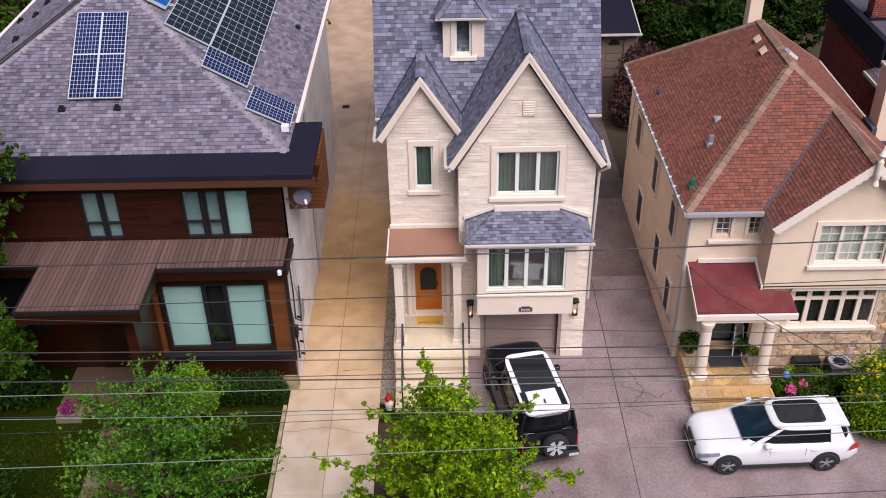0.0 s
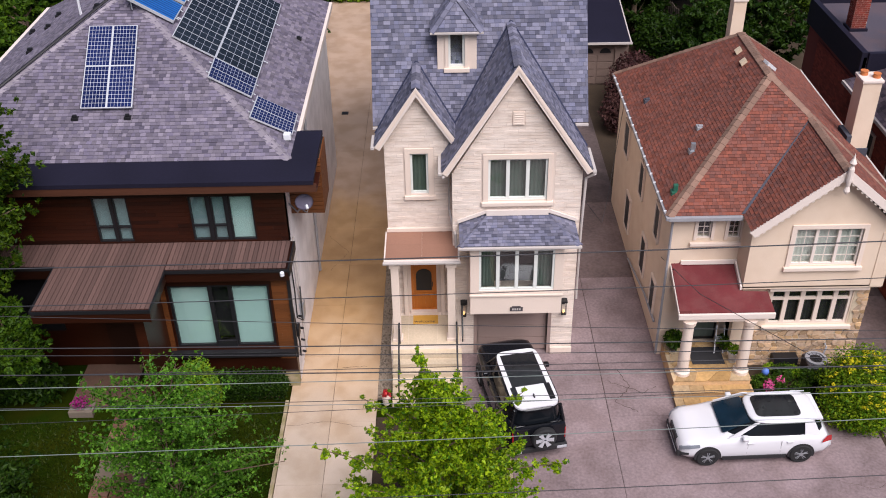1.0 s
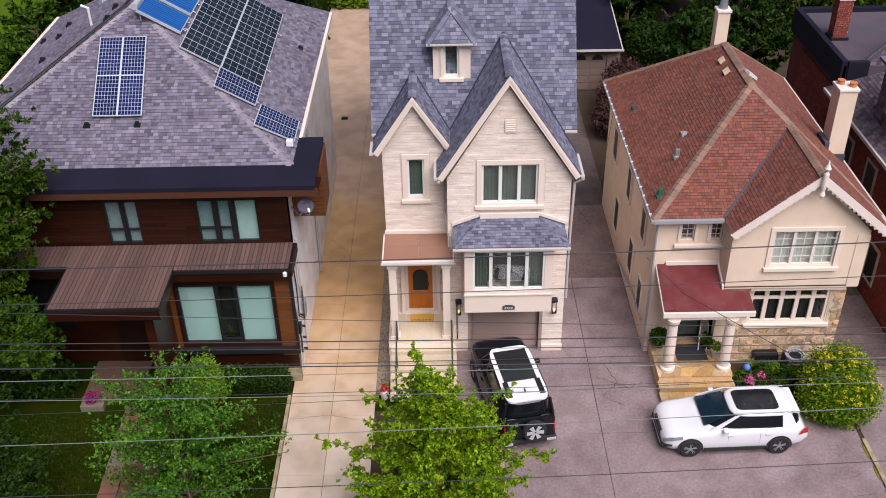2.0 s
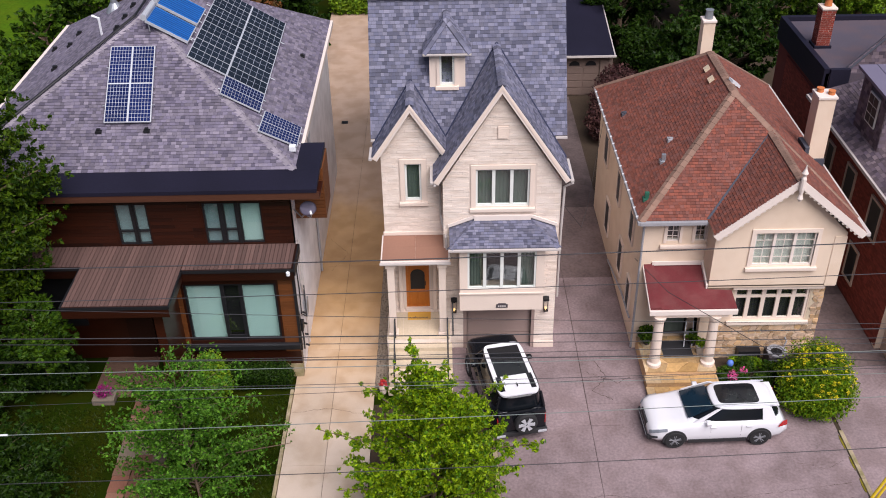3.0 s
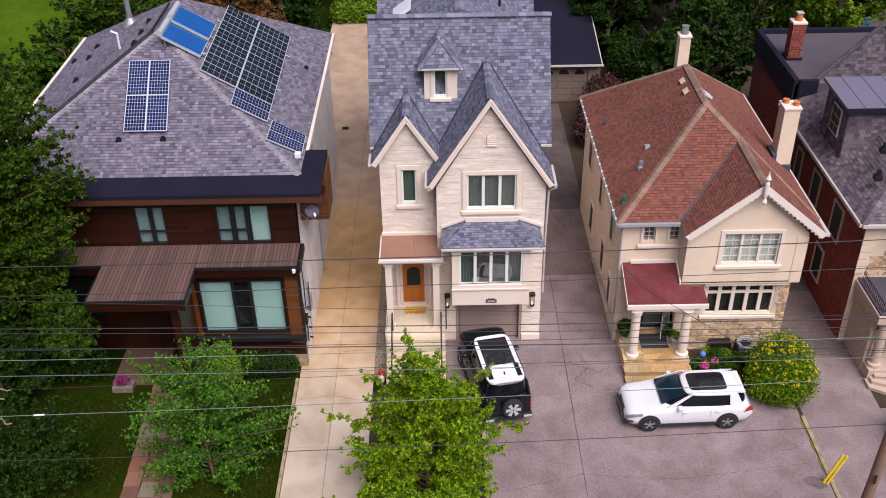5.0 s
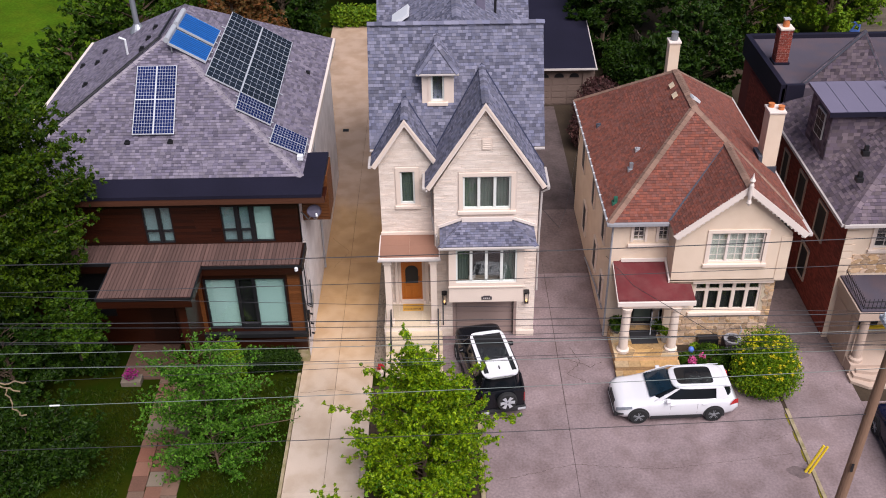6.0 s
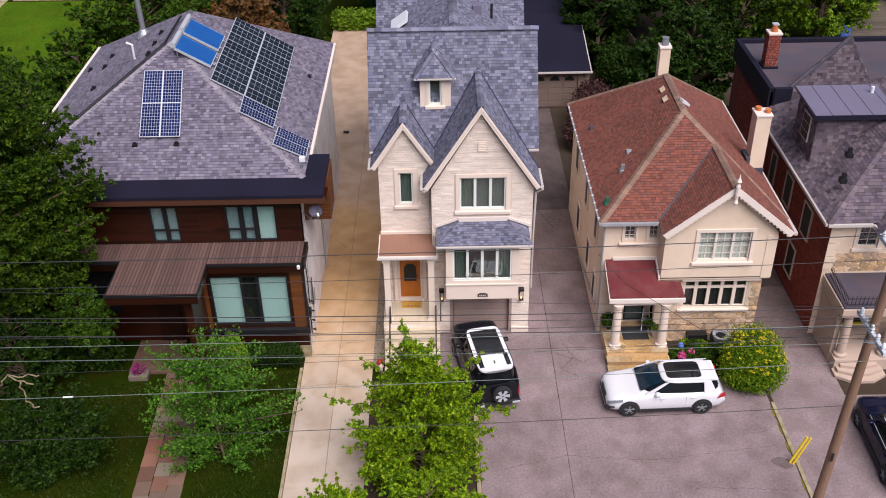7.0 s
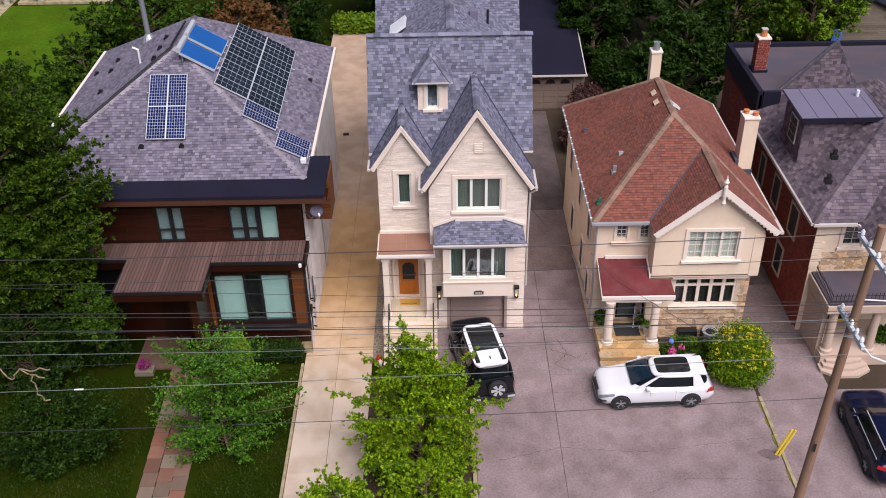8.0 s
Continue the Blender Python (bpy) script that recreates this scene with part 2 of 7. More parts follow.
    lf_shrub=leaf_mat("yellow green shrub leaf", (0.04, 0.125, 0.002), (0.2, 0.28, 0.005)),
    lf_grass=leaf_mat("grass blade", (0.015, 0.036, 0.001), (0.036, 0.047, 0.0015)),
    lf_yellow=leaf_mat("yellow blossom", (0.6, 0.5, 0.01), (0.5, 0.48, 0.012)),
    lf_magenta=leaf_mat("magenta petal", (0.3, 0.01, 0.16), (0.34, 0.04, 0.2)),
    lf_rust=leaf_mat("rust red leaf", (0.17, 0.062, 0.018), (0.08, 0.06, 0.018)),
    lf_plum=leaf_mat("plum leaf", (0.05, 0.02, 0.022), (0.075, 0.035, 0.03)),
    lf_pink=leaf_mat("pink petal", (0.6, 0.05, 0.22), (0.65, 0.15, 0.35)),
    lf_red=leaf_mat("red petal", (0.5, 0.02, 0.03), (0.55, 0.05, 0.05)),
    terracotta=mat("orange clay pot", (0.5, 0.16, 0.05), 0.85, 0.2, 15, 1, 0.1),
    pot=mat("dark glazed pot", (0.06, 0.05, 0.055), 0.4, 0.2, 10, 1, 0.02),
    pot_white=mat("pale stone pot", (0.55, 0.52, 0.48), 0.8, 0.2, 10, 1, 0.02),
    blue=mat("blue plastic", (0.1, 0.2, 0.6), 0.5, 0.1, 5, 1, 0.0),
    copperpipe=mat("green copper", (0.02, 0.11, 0.07), 0.6, 0.2, 8, 1, 0.0),
    fence=mat("grey weathered fence", (0.16, 0.13, 0.1), 0.9, 0.3, 14, 0.8, 0.15, 0.2),
)


# ---------------------------------------------------------------- mesh helpers
def root_place(ob):
    p = Vector((0, 0, 0))
    while ob is not None:
        p += ob.location
        ob = ob.parent
    return p


def mesh_of(name, bm):
    me = bpy.data.meshes.new(name)
    bm.normal_update()
    bm.to_mesh(me)
    bm.free()
    return me


def part(name, bm, material, parent=None, label="", smooth=False):
    """Links a bmesh, or (verts, faces), built in place as one mesh under its parent."""
    if isinstance(bm, tuple):
        me = bpy.data.meshes.new(name)
        me.from_pydata(bm[0], [], bm[1])
        me.update()
    else:
        bmesh.ops.recalc_face_normals(bm, faces=bm.faces)
        me = mesh_of(name, bm)
    me.materials.append(M[material])
    if smooth:
        me.shade_smooth()
    ob = new(name, me)
    if parent is not None:
        me.transform(Matrix.Translation(-root_place(parent)))
        ob.parent = parent
    if label:
        tagged(ob, label)
    return ob


def thing(name, loc, label, category, group="", kind=""):
    ob = new(name)
    ob.location = loc
    ob.empty_display_size = 0.2
    return tagged(ob, label, category, group, kind)


def solo(name, bm, material, label, category, group="", kind="", smooth=False):
    """A thing that is one plain mesh."""
    ob = part(name, bm, material, None, "", smooth)
    return tagged(ob, label, category, group, kind)


def box(x0, x1, y0, y1, z0, z1, bm=None, bevel=0.0):
    own = bm or bmesh.new()
    vs = [own.verts.new((x, y, z)) for x in (x0, x1) for y in (y0, y1) for z in (z0, z1)]
    made = [own.faces.new([vs[i] for i in f]) for f in ((0, 1, 3, 2), (4, 6, 7, 5), (0, 4, 5, 1), (2, 3, 7, 6), (0, 2, 6, 4), (1, 5, 7, 3))]
    if bevel:
        edges = list({e for f in made for e in f.edges})
        bmesh.ops.bevel(own, geom=edges, offset=bevel, segments=2, affect="EDGES", profile=0.7)
    return own


def prism(pts, shift, bm=None):
    """A polygon in space, drawn out by the vector shift."""
    own = bm or bmesh.new()
    d = Vector(shift)
    a = [own.verts.new(p) for p in pts]
    c = [own.verts.new(Vector(p) + d) for p in pts]
    n = len(pts)
    own.faces.new(a)
    own.faces.new(c[::-1])
    for i in range(n):
        own.faces.new((a[i], c[i], c[(i + 1) % n], a[(i + 1) % n]))
    return own


def rod(a, c, r0, r1=None, n=10, bm=None):
    own = bm or bmesh.new()
    a, c = Vector(a), Vector(c)
    r1 = r0 if r1 is None else r1
    q = (c - a).to_track_quat("Z", "Y").to_matrix()
    rings = []
    for p, r in ((a, r0), (c, r1)):
        rings.append([own.verts.new(p + q @ Vector((r * math.cos(2 * math.pi * i / n), r * math.sin(2 * math.pi * i / n), 0))) for i in range(n)])
    own.faces.new(rings[0][::-1])
    own.faces.new(rings[1])
    for i in range(n):
        j = (i + 1) % n
        own.faces.new((rings[0][i], rings[0][j], rings[1][j], rings[1][i]))
    return own


def turned(cx, cy, profile, n=16, bm=None):
    """A turned body: profile of (radius, z)."""
    own = bm or bmesh.new()
    rings = [[own.verts.new((cx + r * math.cos(2 * math.pi * i / n), cy + r * math.sin(2 * math.pi * i / n), z)) for i in range(n)] for r, z in profile]
    own.faces.new(rings[0][::-1])
    own.faces.new(rings[-1])
    for a, c in zip(rings, rings[1:]):
        for i in range(n):
            j = (i + 1) % n
            own.faces.new((a[i], a[j], c[j], c[i]))
    return own


def tube(points, r, n=6, bm=None):
    """One bent rod through the points."""
    own = bm or bmesh.new()
    pts = [Vector(p) for p in points]
    rings = []
    for i, p in enumerate(pts):
        d = (pts[min(i + 1, len(pts) - 1)] - pts[max(i - 1, 0)]).normalized()
        q = d.to_track_quat("Z", "Y").to_matrix()
        rings.append([own.verts.new(p + q @ Vector((r * math.cos(2 * math.pi * k / n), r * math.sin(2 * math.pi * k / n), 0))) for k in range(n)])
    own.faces.new(rings[0][::-1])
    own.faces.new(rings[-1])
    for a, c in zip(rings, rings[1:]):
        for k in range(n):
            j = (k + 1) % n
            own.faces.new((a[k], a[j], c[j], c[k]))
    return own


def fuse(bm):
    """Joins touching boxes into one body: welds their corners and drops the faces between them."""
    bmesh.ops.remove_doubles(bm, verts=bm.verts, dist=0.0004)
    bm.verts.index_update()
    seen = {}
    for f in bm.faces:
        seen.setdefault(tuple(sorted(v.index for v in f.verts)), []).append(f)
    bmesh.ops.delete(bm, geom=[f for fs in seen.values() if len(fs) > 1 for f in fs], context="FACES_ONLY")
    return bm


def clip_poly(poly, outline):
    """Sutherland-Hodgman: poly cut to a convex outline that runs counter-clockwise."""
    out = list(poly)
    for i in range(len(outline)):
        (ax, ay), (bx, by) = outline[i], outline[(i + 1) % len(outline)]
        src, out = out, []
        for k in range(len(src)):
            p, q = src[k - 1], src[k]
            dp = (bx - ax) * (p[1] - ay) - (by - ay) * (p[0] - ax)
            dq = (bx - ax) * (q[1] - ay) - (by - ay) * (q[0] - ax)
            if (dp >= 0) != (dq >= 0):
                f = dp / (dp - dq)
                out.append((p[0] + f * (q[0] - p[0]), p[1] + f * (q[1] - p[1])))
            if dq >= 0:
                out.append(q)
        if len(out) < 3:
            return []
    return out


def ccw(poly):
    s = sum(p[0] * q[1] - q[0] * p[1] for p, q in zip(poly, poly[1:] + poly[:1]))
    return list(poly) if s > 0 else list(poly)[::-1]


def courses(outline, row, length, seed, holes=(), joint=0.0, jitter=0.5):
    """Rows of pieces over a convex (u, v) outline, round rectangular holes: a list of (polygon, v0, v1)."""
    rng = random.Random(seed)
    outline = ccw(outline)
    u0, u1 = min(p[0] for p in outline), max(p[0] for p in outline)
    v, top, made, k = min(p[1] for p in outline), max(p[1] for p in outline), [], 0
    while v < top - 1e-4:
        cuts = sorted({v, *[c for h in holes for c in (h[2], h[3]) if v + 0.02 < c < v + row - 0.02], min(v + row, top)})
        v_next = cuts[1] if len(cuts) > 1 else v + row
        spans = [(u0, u1)]
        for h in holes:
            if h[2] < v_next - 1e-4 and h[3] > v + 1e-4:
                spans = [s for a, c in spans for s in ((a, min(c, h[0])), (max(a, h[1]), c)) if s[1] - s[0] > 1e-3]
        for a, c in spans:
            u = a - (rng.random() if jitter else (k % 2) * 0.5) * length
            while u < c:
                w = length * (1 + jitter * (rng.random() - 0.5))
                lo, hi = max(u, a), min(u + w, c)
                if hi - lo > 0.02:
                    g = joint / 2
                    p = clip_poly([(lo + g, v + g), (hi - g, v + g), (hi - g, v_next - g), (lo + g, v_next - g)], outline)
                    if p:
                        made.append((p, v, v_next))
                u += w
        v, k = v_next, k + 1
    return made


def rubble(outline, size, seed, holes=(), joint=0.02, wide=1.5, worn=0.3):
    """Irregular stones over a convex outline, round rectangular holes: uneven quads with their corners knocked off."""
    rng = random.Random(seed)
    outline = ccw(outline)
    u0, v0 = min(p[0] for p in outline), min(p[1] for p in outline)
    nu, nv = int((max(p[0] for p in outline) - u0) / (size * wide)) + 2, int((max(p[1] for p in outline) - v0) / size) + 2
    node = {}
    for j in range(nv + 1):
        for i in range(-1, nu + 1):
            du, dv = rng.uniform(-0.3, 0.3), rng.uniform(-0.3, 0.3) if j else 0.0
            node[i, j] = (u0 + (i + 0.5 * (j % 2) + du) * size * wide, v0 + (j + dv) * size)
    made = []
    for j in range(nv):
        for i in range(-1, nu):
            q = [node[i, j], node[i + 1, j], node[i + 1, j + 1] if (i + 1, j + 1) in node else node[i, j + 1], node[i, j + 1]]
            cu, cv = sum(p[0] for p in q) / 4, sum(p[1] for p in q) / 4
            if any(h[0] - 0.4 * size < cu < h[1] + 0.4 * size and h[2] - 0.4 * size < cv < h[3] + 0.4 * size for h in holes):
                continue
            k = 1 - joint / size
            q = [(cu + (p[0] - cu) * k, cv + (p[1] - cv) * k) for p in q]
            cut = []
            for a, p, c in zip(q[-1:] + q[:-1], q, q[1:] + q[:1]):
                f, g = rng.uniform(worn * 0.45, worn), rng.uniform(worn * 0.45, worn)
                cut += [(p[0] + (a[0] - p[0]) * f, p[1] + (a[1] - p[1]) * f), (p[0] + (c[0] - p[0]) * g, p[1] + (c[1] - p[1]) * g)]
            piece = clip_poly(ccw(cut), outline)
            if piece:
                made.append((piece, min(p[1] for p in piece), max(p[1] for p in piece)))
    return made


def lay(name, pieces, origin, uu, vv, thick, material, parent, lip=0.0, singles=0, lap=0.0, seed=1, rough=0.0, near=None):
    """Lays pieces on the plane origin + u*uu + v*vv. lip: how far a shingle's lower edge stands proud of its upper one.
    The first `singles` nearest to `near` become parts of their own, the rest one part."""
    rng = random.Random(seed)
    o, uu, vv = Vector(origin), Vector(uu).normalized(), Vector(vv).normalized()
    nn = uu.cross(vv).normalized()
    shift = -root_place(parent) if parent is not None else Vector((0, 0, 0))
    if near is not None and singles:
        nr = Vector(near)
        pieces = sorted(pieces, key=lambda q: (o + uu * q[0][0][0] + vv * q[0][0][1] - nr).length_squared)
    verts, faces = [], []
    count = 0

    def solid(poly, v0, v1, verts, faces):
        b = len(verts)
        t = thick * (1 + rough * (rng.random() - 0.5))
        n = len(poly)
        for u, v in poly:
            f = (v - v0) / max(v1 - v0, 1e-4)
            verts.append(o + uu * u + vv * v + nn * (t + lip * (1 - f)) + shift)
        for u, v in poly:
            verts.append(o + uu * u + vv * v - nn * 0.004 + shift)
        faces.append(tuple(range(b, b + n)))
        for i in range(n):
            j = (i + 1) % n
            faces.append((b + j, b + i, b + n + i, b + n + j))

    for poly, v0, v1 in pieces:
        if count < singles:
            vs, fs = [], []
            solid(poly, v0, v1, vs, fs)
            me = bpy.data.meshes.new(name)
            me.from_pydata(vs, [], fs)
            me.materials.append(M[material])
            ob = new(name, me)
            ob.parent = parent
            count += 1
        else:
            solid(poly, v0, v1, verts, faces)
    if verts:
        me = bpy.data.meshes.new(name + "_field")
        me.from_pydata(verts, [], faces)
        me.materials.append(M[material])
        ob = new(name + "_field", me)
        ob.parent = parent
        tagged(ob, kind="stuff")


def plane_axes(p0, p1, p2):
    """Level axis u and upslope axis v of the plane through three points."""
    a, b, c = Vector(p0), Vector(p1), Vector(p2)
    n = (b - a).cross(c - a).normalized()
    if n.z < 0:
        n = -n
    u = Vector((0, 0, 1)).cross(n).normalized()
    return a, u, n.cross(u).normalized()


def shingled(parent, corners, material, seed, singles=0, row=0.128, length=0.165, near=None, thick=0.012, base="slate_base", slab=0.12):
    """A roof slope: a solid deck below and rows of shingles on it."""
    pts = [Vector(p) for p in corners]
    o, u, v = plane_axes(*pts[:3])
    n = u.cross(v)
    part("roof_deck", prism(pts, -n * slab), base, parent)
    outline = [((p - o).dot(u), (p - o).dot(v)) for p in pts]
    lay("shingle", courses(outline, row, length, seed, jitter=0.7, joint=0.006), o, u, v, thick, material, parent, 0.013, singles, seed=seed, rough=0.5, near=near)


def ridge_caps(parent, a, b, material, step=0.3, width=0.17, name="ridge_cap", fold=0.45):
    """Folded cap shingles along a hip or a ridge."""
    a, b = Vector(a), Vector(b)
    d = (b - a)
    n = max(1, int(d.length / step))
    side = d.cross(Vector((0, 0, 1))).normalized()
    up = side.cross(d).normalized()
    s = -root_place(parent)
    for i in range(n):
        p, q = a + d * (i / n), a + d * ((i + 1.15) / n)
        verts = []
        for e, h in ((p, 0.034), (q, 0.02)):
            verts += [e + side * width - up * width * fold + up * h + s, e + up * h * 1.2 + s, e - side * width - up * width * fold + up * h + s]
        verts += [v - up * 0.03 for v in verts]
        me = bpy.data.meshes.new(name)
        me.from_pydata(verts, [], [(0, 1, 4, 3), (1, 2, 5, 4), (0, 6, 7, 1), (1, 7, 8, 2), (0, 3, 9, 6), (2, 8, 11, 5), (6, 9, 10, 7), (7, 10, 11, 8), (3, 4, 10, 9), (4, 5, 11, 10)])
        me.materials.append(M[material])
        ob = new(name, me)
        ob.parent = parent


def holed_wall(outline, holes, y0, y1):
    """A wall in the x, z plane from y0 to y1, round rectangular holes (x0, x1, z0, z1)."""
    outline = ccw(outline)
    bm = bmesh.new()
    xs = sorted({min(p[0] for p in outline), max(p[0] for p in outline), *[c for h in holes for c in h[:2]]})
    zs = sorted({min(p[1] for p in outline), max(p[1] for p in outline), *[c for h in holes for c in h[2:]]})
    for xa, xb in zip(xs, xs[1:]):
        for za, zb in zip(zs, zs[1:]):
            cx, cz = (xa + xb) / 2, (za + zb) / 2
            if any(h[0] < cx < h[1] and h[2] < cz < h[3] for h in holes):
                continue
            p = clip_poly([(xa, za), (xb, za), (xb, zb), (xa, zb)], outline)
            if p:
                prism([(x, y0, z) for x, z in p], (0, y1 - y0, 0), bm)
    bm.verts.index_update()
    return fuse(bm)


def window(parent, x0, x1, z0, z1, y, splits, frame_mat="pvc", trim_mat=None, trim=0.18, sill=True, bars=0, cover="curtain", cover_to=1.0,
           depth=0.12, frame_w=0.06, rail=None, label="", glass="glass", bare=()):
    """A window that faces the street: frame with panes, surround, sill and what hangs behind the glass."""
    f, ya, yb = frame_w, y + 0.03, y + depth
    xs = [x0] + [x0 + (x1 - x0) * s for s in splits] + [x1]
    lights = []
    for i, (a, c) in enumerate(zip(xs, xs[1:])):
        lo, hi = a + (f if i == 0 else f * 0.8), c - (f if i == len(xs) - 2 else f * 0.8)
        if rail:
            zr = z0 + (z1 - z0) * rail
            lights += [(lo, hi, z0 + f, zr - f / 2), (lo, hi, zr + f / 2, z1 - f)]
        else:
            lights.append((lo, hi, z0 + f, z1 - f))
    bm = holed_wall([(x0, z0), (x1, z0), (x1, z1), (x0, z1)], lights, ya, yb)
    win = part("window", bm, frame_mat, parent, label)
    for a, c in zip(xs, xs[1:]):
        p = part("pane", box(a + f * 0.7, c - f * 0.7, y + 0.07, y + 0.085, z0 + f * 0.7, z1 - f * 0.7), glass, win)
        p.visible_shadow = False
        if bars:
            gb = bmesh.new()
            for k in range(1, bars + 1):
                zz = z0 + (z1 - z0) * k / (bars + 1)
                box(a + f, c - f, y + 0.055, y + 0.067, zz - 0.012, zz + 0.012, gb)
            box((a + c) / 2 - 0.012, (a + c) / 2 + 0.012, y + 0.055, y + 0.067, z0 + f, z1 - f, gb)
            part("muntin", gb, frame_mat, win)
    if trim_mat:
        t = trim
        tb = bmesh.new()
        box(x0 - t, x0, y - 0.05, y + depth, z0 - t * 0.3, z1 + t, tb)
        box(x1, x1 + t, y - 0.05, y + depth, z0 - t * 0.3, z1 + t, tb)
        box(x0, x1, y - 0.05, y + depth, z1, z1 + t, tb)
        part("surround", tb, trim_mat, win)
    if sill:
        t = trim if trim_mat else 0.1
        part("sill", box(x0 - t - 0.05, x1 + t + 0.05, y - 0.12, y + depth, z0 - t * 0.3 - 0.13, z0 - t * 0.3, None, 0.015), trim_mat or frame_mat, win)
    if cover:
        for k, (a, c) in enumerate(zip(xs, xs[1:])):
            if k in bare:
                continue
            folds = bmesh.new()
            n = max(8, int((c - a) / 0.06))
            zb = z1 - (z1 - z0) * cover_to
            row = [[folds.verts.new((a + (c - a) * i / n, y + 0.2 + (0.02 * (i % 2) if not cover.startswith("blind") else 0), z)) for i in range(n + 1)] for z in (zb, z1)]
            for i in range(n):
                folds.faces.new((row[0][i], row[0][i + 1], row[1][i + 1], row[1][i]))
            part("blind" if cover.startswith("blind") else "curtain", folds, cover, win)
    # added dark sheet stands in for the unlit room
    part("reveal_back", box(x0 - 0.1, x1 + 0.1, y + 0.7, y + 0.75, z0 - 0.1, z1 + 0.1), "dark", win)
    return win


# ---------------------------------------------------------------- ground
def sheet(x0, x1, y0, y1, z, step, amp, name, material, label, seed=0):
    nx, ny = max(1, int((x1 - x0) / step)), max(1, int((y1 - y0) / step))
    vs = [(x0 + (x1 - x0) * i / nx, y0 + (y1 - y0) * j / ny, z + amp * noise.noise(Vector((i * 0.7 + seed, j * 0.7, 0)))) for j in range(ny + 1) for i in range(nx + 1)]
    fs = [(j * (nx + 1) + i, j * (nx + 1) + i + 1, (j + 1) * (nx + 1) + i + 1, (j + 1) * (nx + 1) + i) for j in range(ny) for i in range(nx)]
    ob = part(name, (vs, fs), material)
    return tagged(ob, label, name.replace("_", " "), kind="structure")


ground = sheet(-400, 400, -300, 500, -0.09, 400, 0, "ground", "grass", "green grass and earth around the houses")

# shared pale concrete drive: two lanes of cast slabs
def stained_shaded_drive():
    """Pale concrete at the street, mauve at the back; between the houses tan stain and painted house shade."""
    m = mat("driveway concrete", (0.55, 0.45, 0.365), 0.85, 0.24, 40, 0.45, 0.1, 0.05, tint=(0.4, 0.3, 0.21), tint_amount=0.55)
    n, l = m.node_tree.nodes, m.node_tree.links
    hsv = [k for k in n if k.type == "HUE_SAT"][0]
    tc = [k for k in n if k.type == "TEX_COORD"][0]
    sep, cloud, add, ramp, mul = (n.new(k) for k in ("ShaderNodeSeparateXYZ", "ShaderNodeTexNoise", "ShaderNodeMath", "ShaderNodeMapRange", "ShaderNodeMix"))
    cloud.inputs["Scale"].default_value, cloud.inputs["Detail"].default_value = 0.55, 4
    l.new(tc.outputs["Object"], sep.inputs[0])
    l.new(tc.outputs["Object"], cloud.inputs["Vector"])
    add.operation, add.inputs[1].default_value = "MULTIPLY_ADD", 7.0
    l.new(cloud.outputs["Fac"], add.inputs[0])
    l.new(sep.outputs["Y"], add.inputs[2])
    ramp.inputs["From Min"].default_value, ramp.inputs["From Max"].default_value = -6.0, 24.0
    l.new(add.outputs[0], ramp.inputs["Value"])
    # ramp along the drive: tan stain together with shade from the houses
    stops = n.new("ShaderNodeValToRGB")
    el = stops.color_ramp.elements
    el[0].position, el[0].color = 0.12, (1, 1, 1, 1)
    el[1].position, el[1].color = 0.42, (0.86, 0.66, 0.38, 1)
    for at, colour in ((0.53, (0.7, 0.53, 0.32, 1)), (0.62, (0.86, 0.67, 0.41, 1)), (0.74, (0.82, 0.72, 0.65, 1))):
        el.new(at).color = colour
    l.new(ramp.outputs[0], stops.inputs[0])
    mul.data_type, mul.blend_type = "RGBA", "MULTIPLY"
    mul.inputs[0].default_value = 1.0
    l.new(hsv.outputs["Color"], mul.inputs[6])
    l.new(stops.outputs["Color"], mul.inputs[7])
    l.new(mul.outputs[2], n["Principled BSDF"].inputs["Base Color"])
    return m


M["concrete"] = stained_shaded_drive()
drive = thing("driveway", (-4.8, 0, -0.1), "pale tan concrete driveway with sawn joints", "driveway", kind="structure")
part("bedding", box(-6.25, -3.32, -26, 38, -0.1, -0.03), "soil", drive)
rng = random.Random(5)
y = -26.0
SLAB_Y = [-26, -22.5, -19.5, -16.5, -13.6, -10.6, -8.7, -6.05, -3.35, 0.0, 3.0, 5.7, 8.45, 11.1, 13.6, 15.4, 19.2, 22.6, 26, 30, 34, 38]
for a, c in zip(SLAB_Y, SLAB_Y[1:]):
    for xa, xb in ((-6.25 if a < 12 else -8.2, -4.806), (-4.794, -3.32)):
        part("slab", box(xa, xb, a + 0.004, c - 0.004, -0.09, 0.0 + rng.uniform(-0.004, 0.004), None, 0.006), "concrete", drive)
lawn_edge = thing("lawn_kerb", (-6.3, -6, 0), "narrow pale concrete lawn edging", "kerb", kind="structure")
part("edging", box(-6.39, -6.27, -26, -2.3, -0.1, 0.05, None, 0.015), "kerb", lawn_edge)

# wide worn drive before the garage and the red-roofed house
court = thing("forecourt", (6, -5, -0.1), "wide worn mauve grey concrete forecourt", "driveway", kind="structure")
part("bedding", box(0.9, 22, -40, 40, -0.1, -0.03), "soil", court)
for xa, xb in ((1.0, 4.3), (4.315, 12.72)):
    for a, c in zip([-40, -14.5, -4.4], [-14.5, -4.4, 4.5]):
        if a > -5 and xa > 4:
            continue
        part("slab", box(xa, xb, a + 0.003, c - 0.003, -0.09, rng.uniform(-0.003, 0.003), None, 0.004), "asphalt", court)
part("slab", box(-0.6, 0.98, -2.9, 4.5, -0.09, 0.001), "asphalt", court)
part("slab", box(4.32, 12.72, -4.39, -3.3, -0.09, 0.001), "asphalt", court)
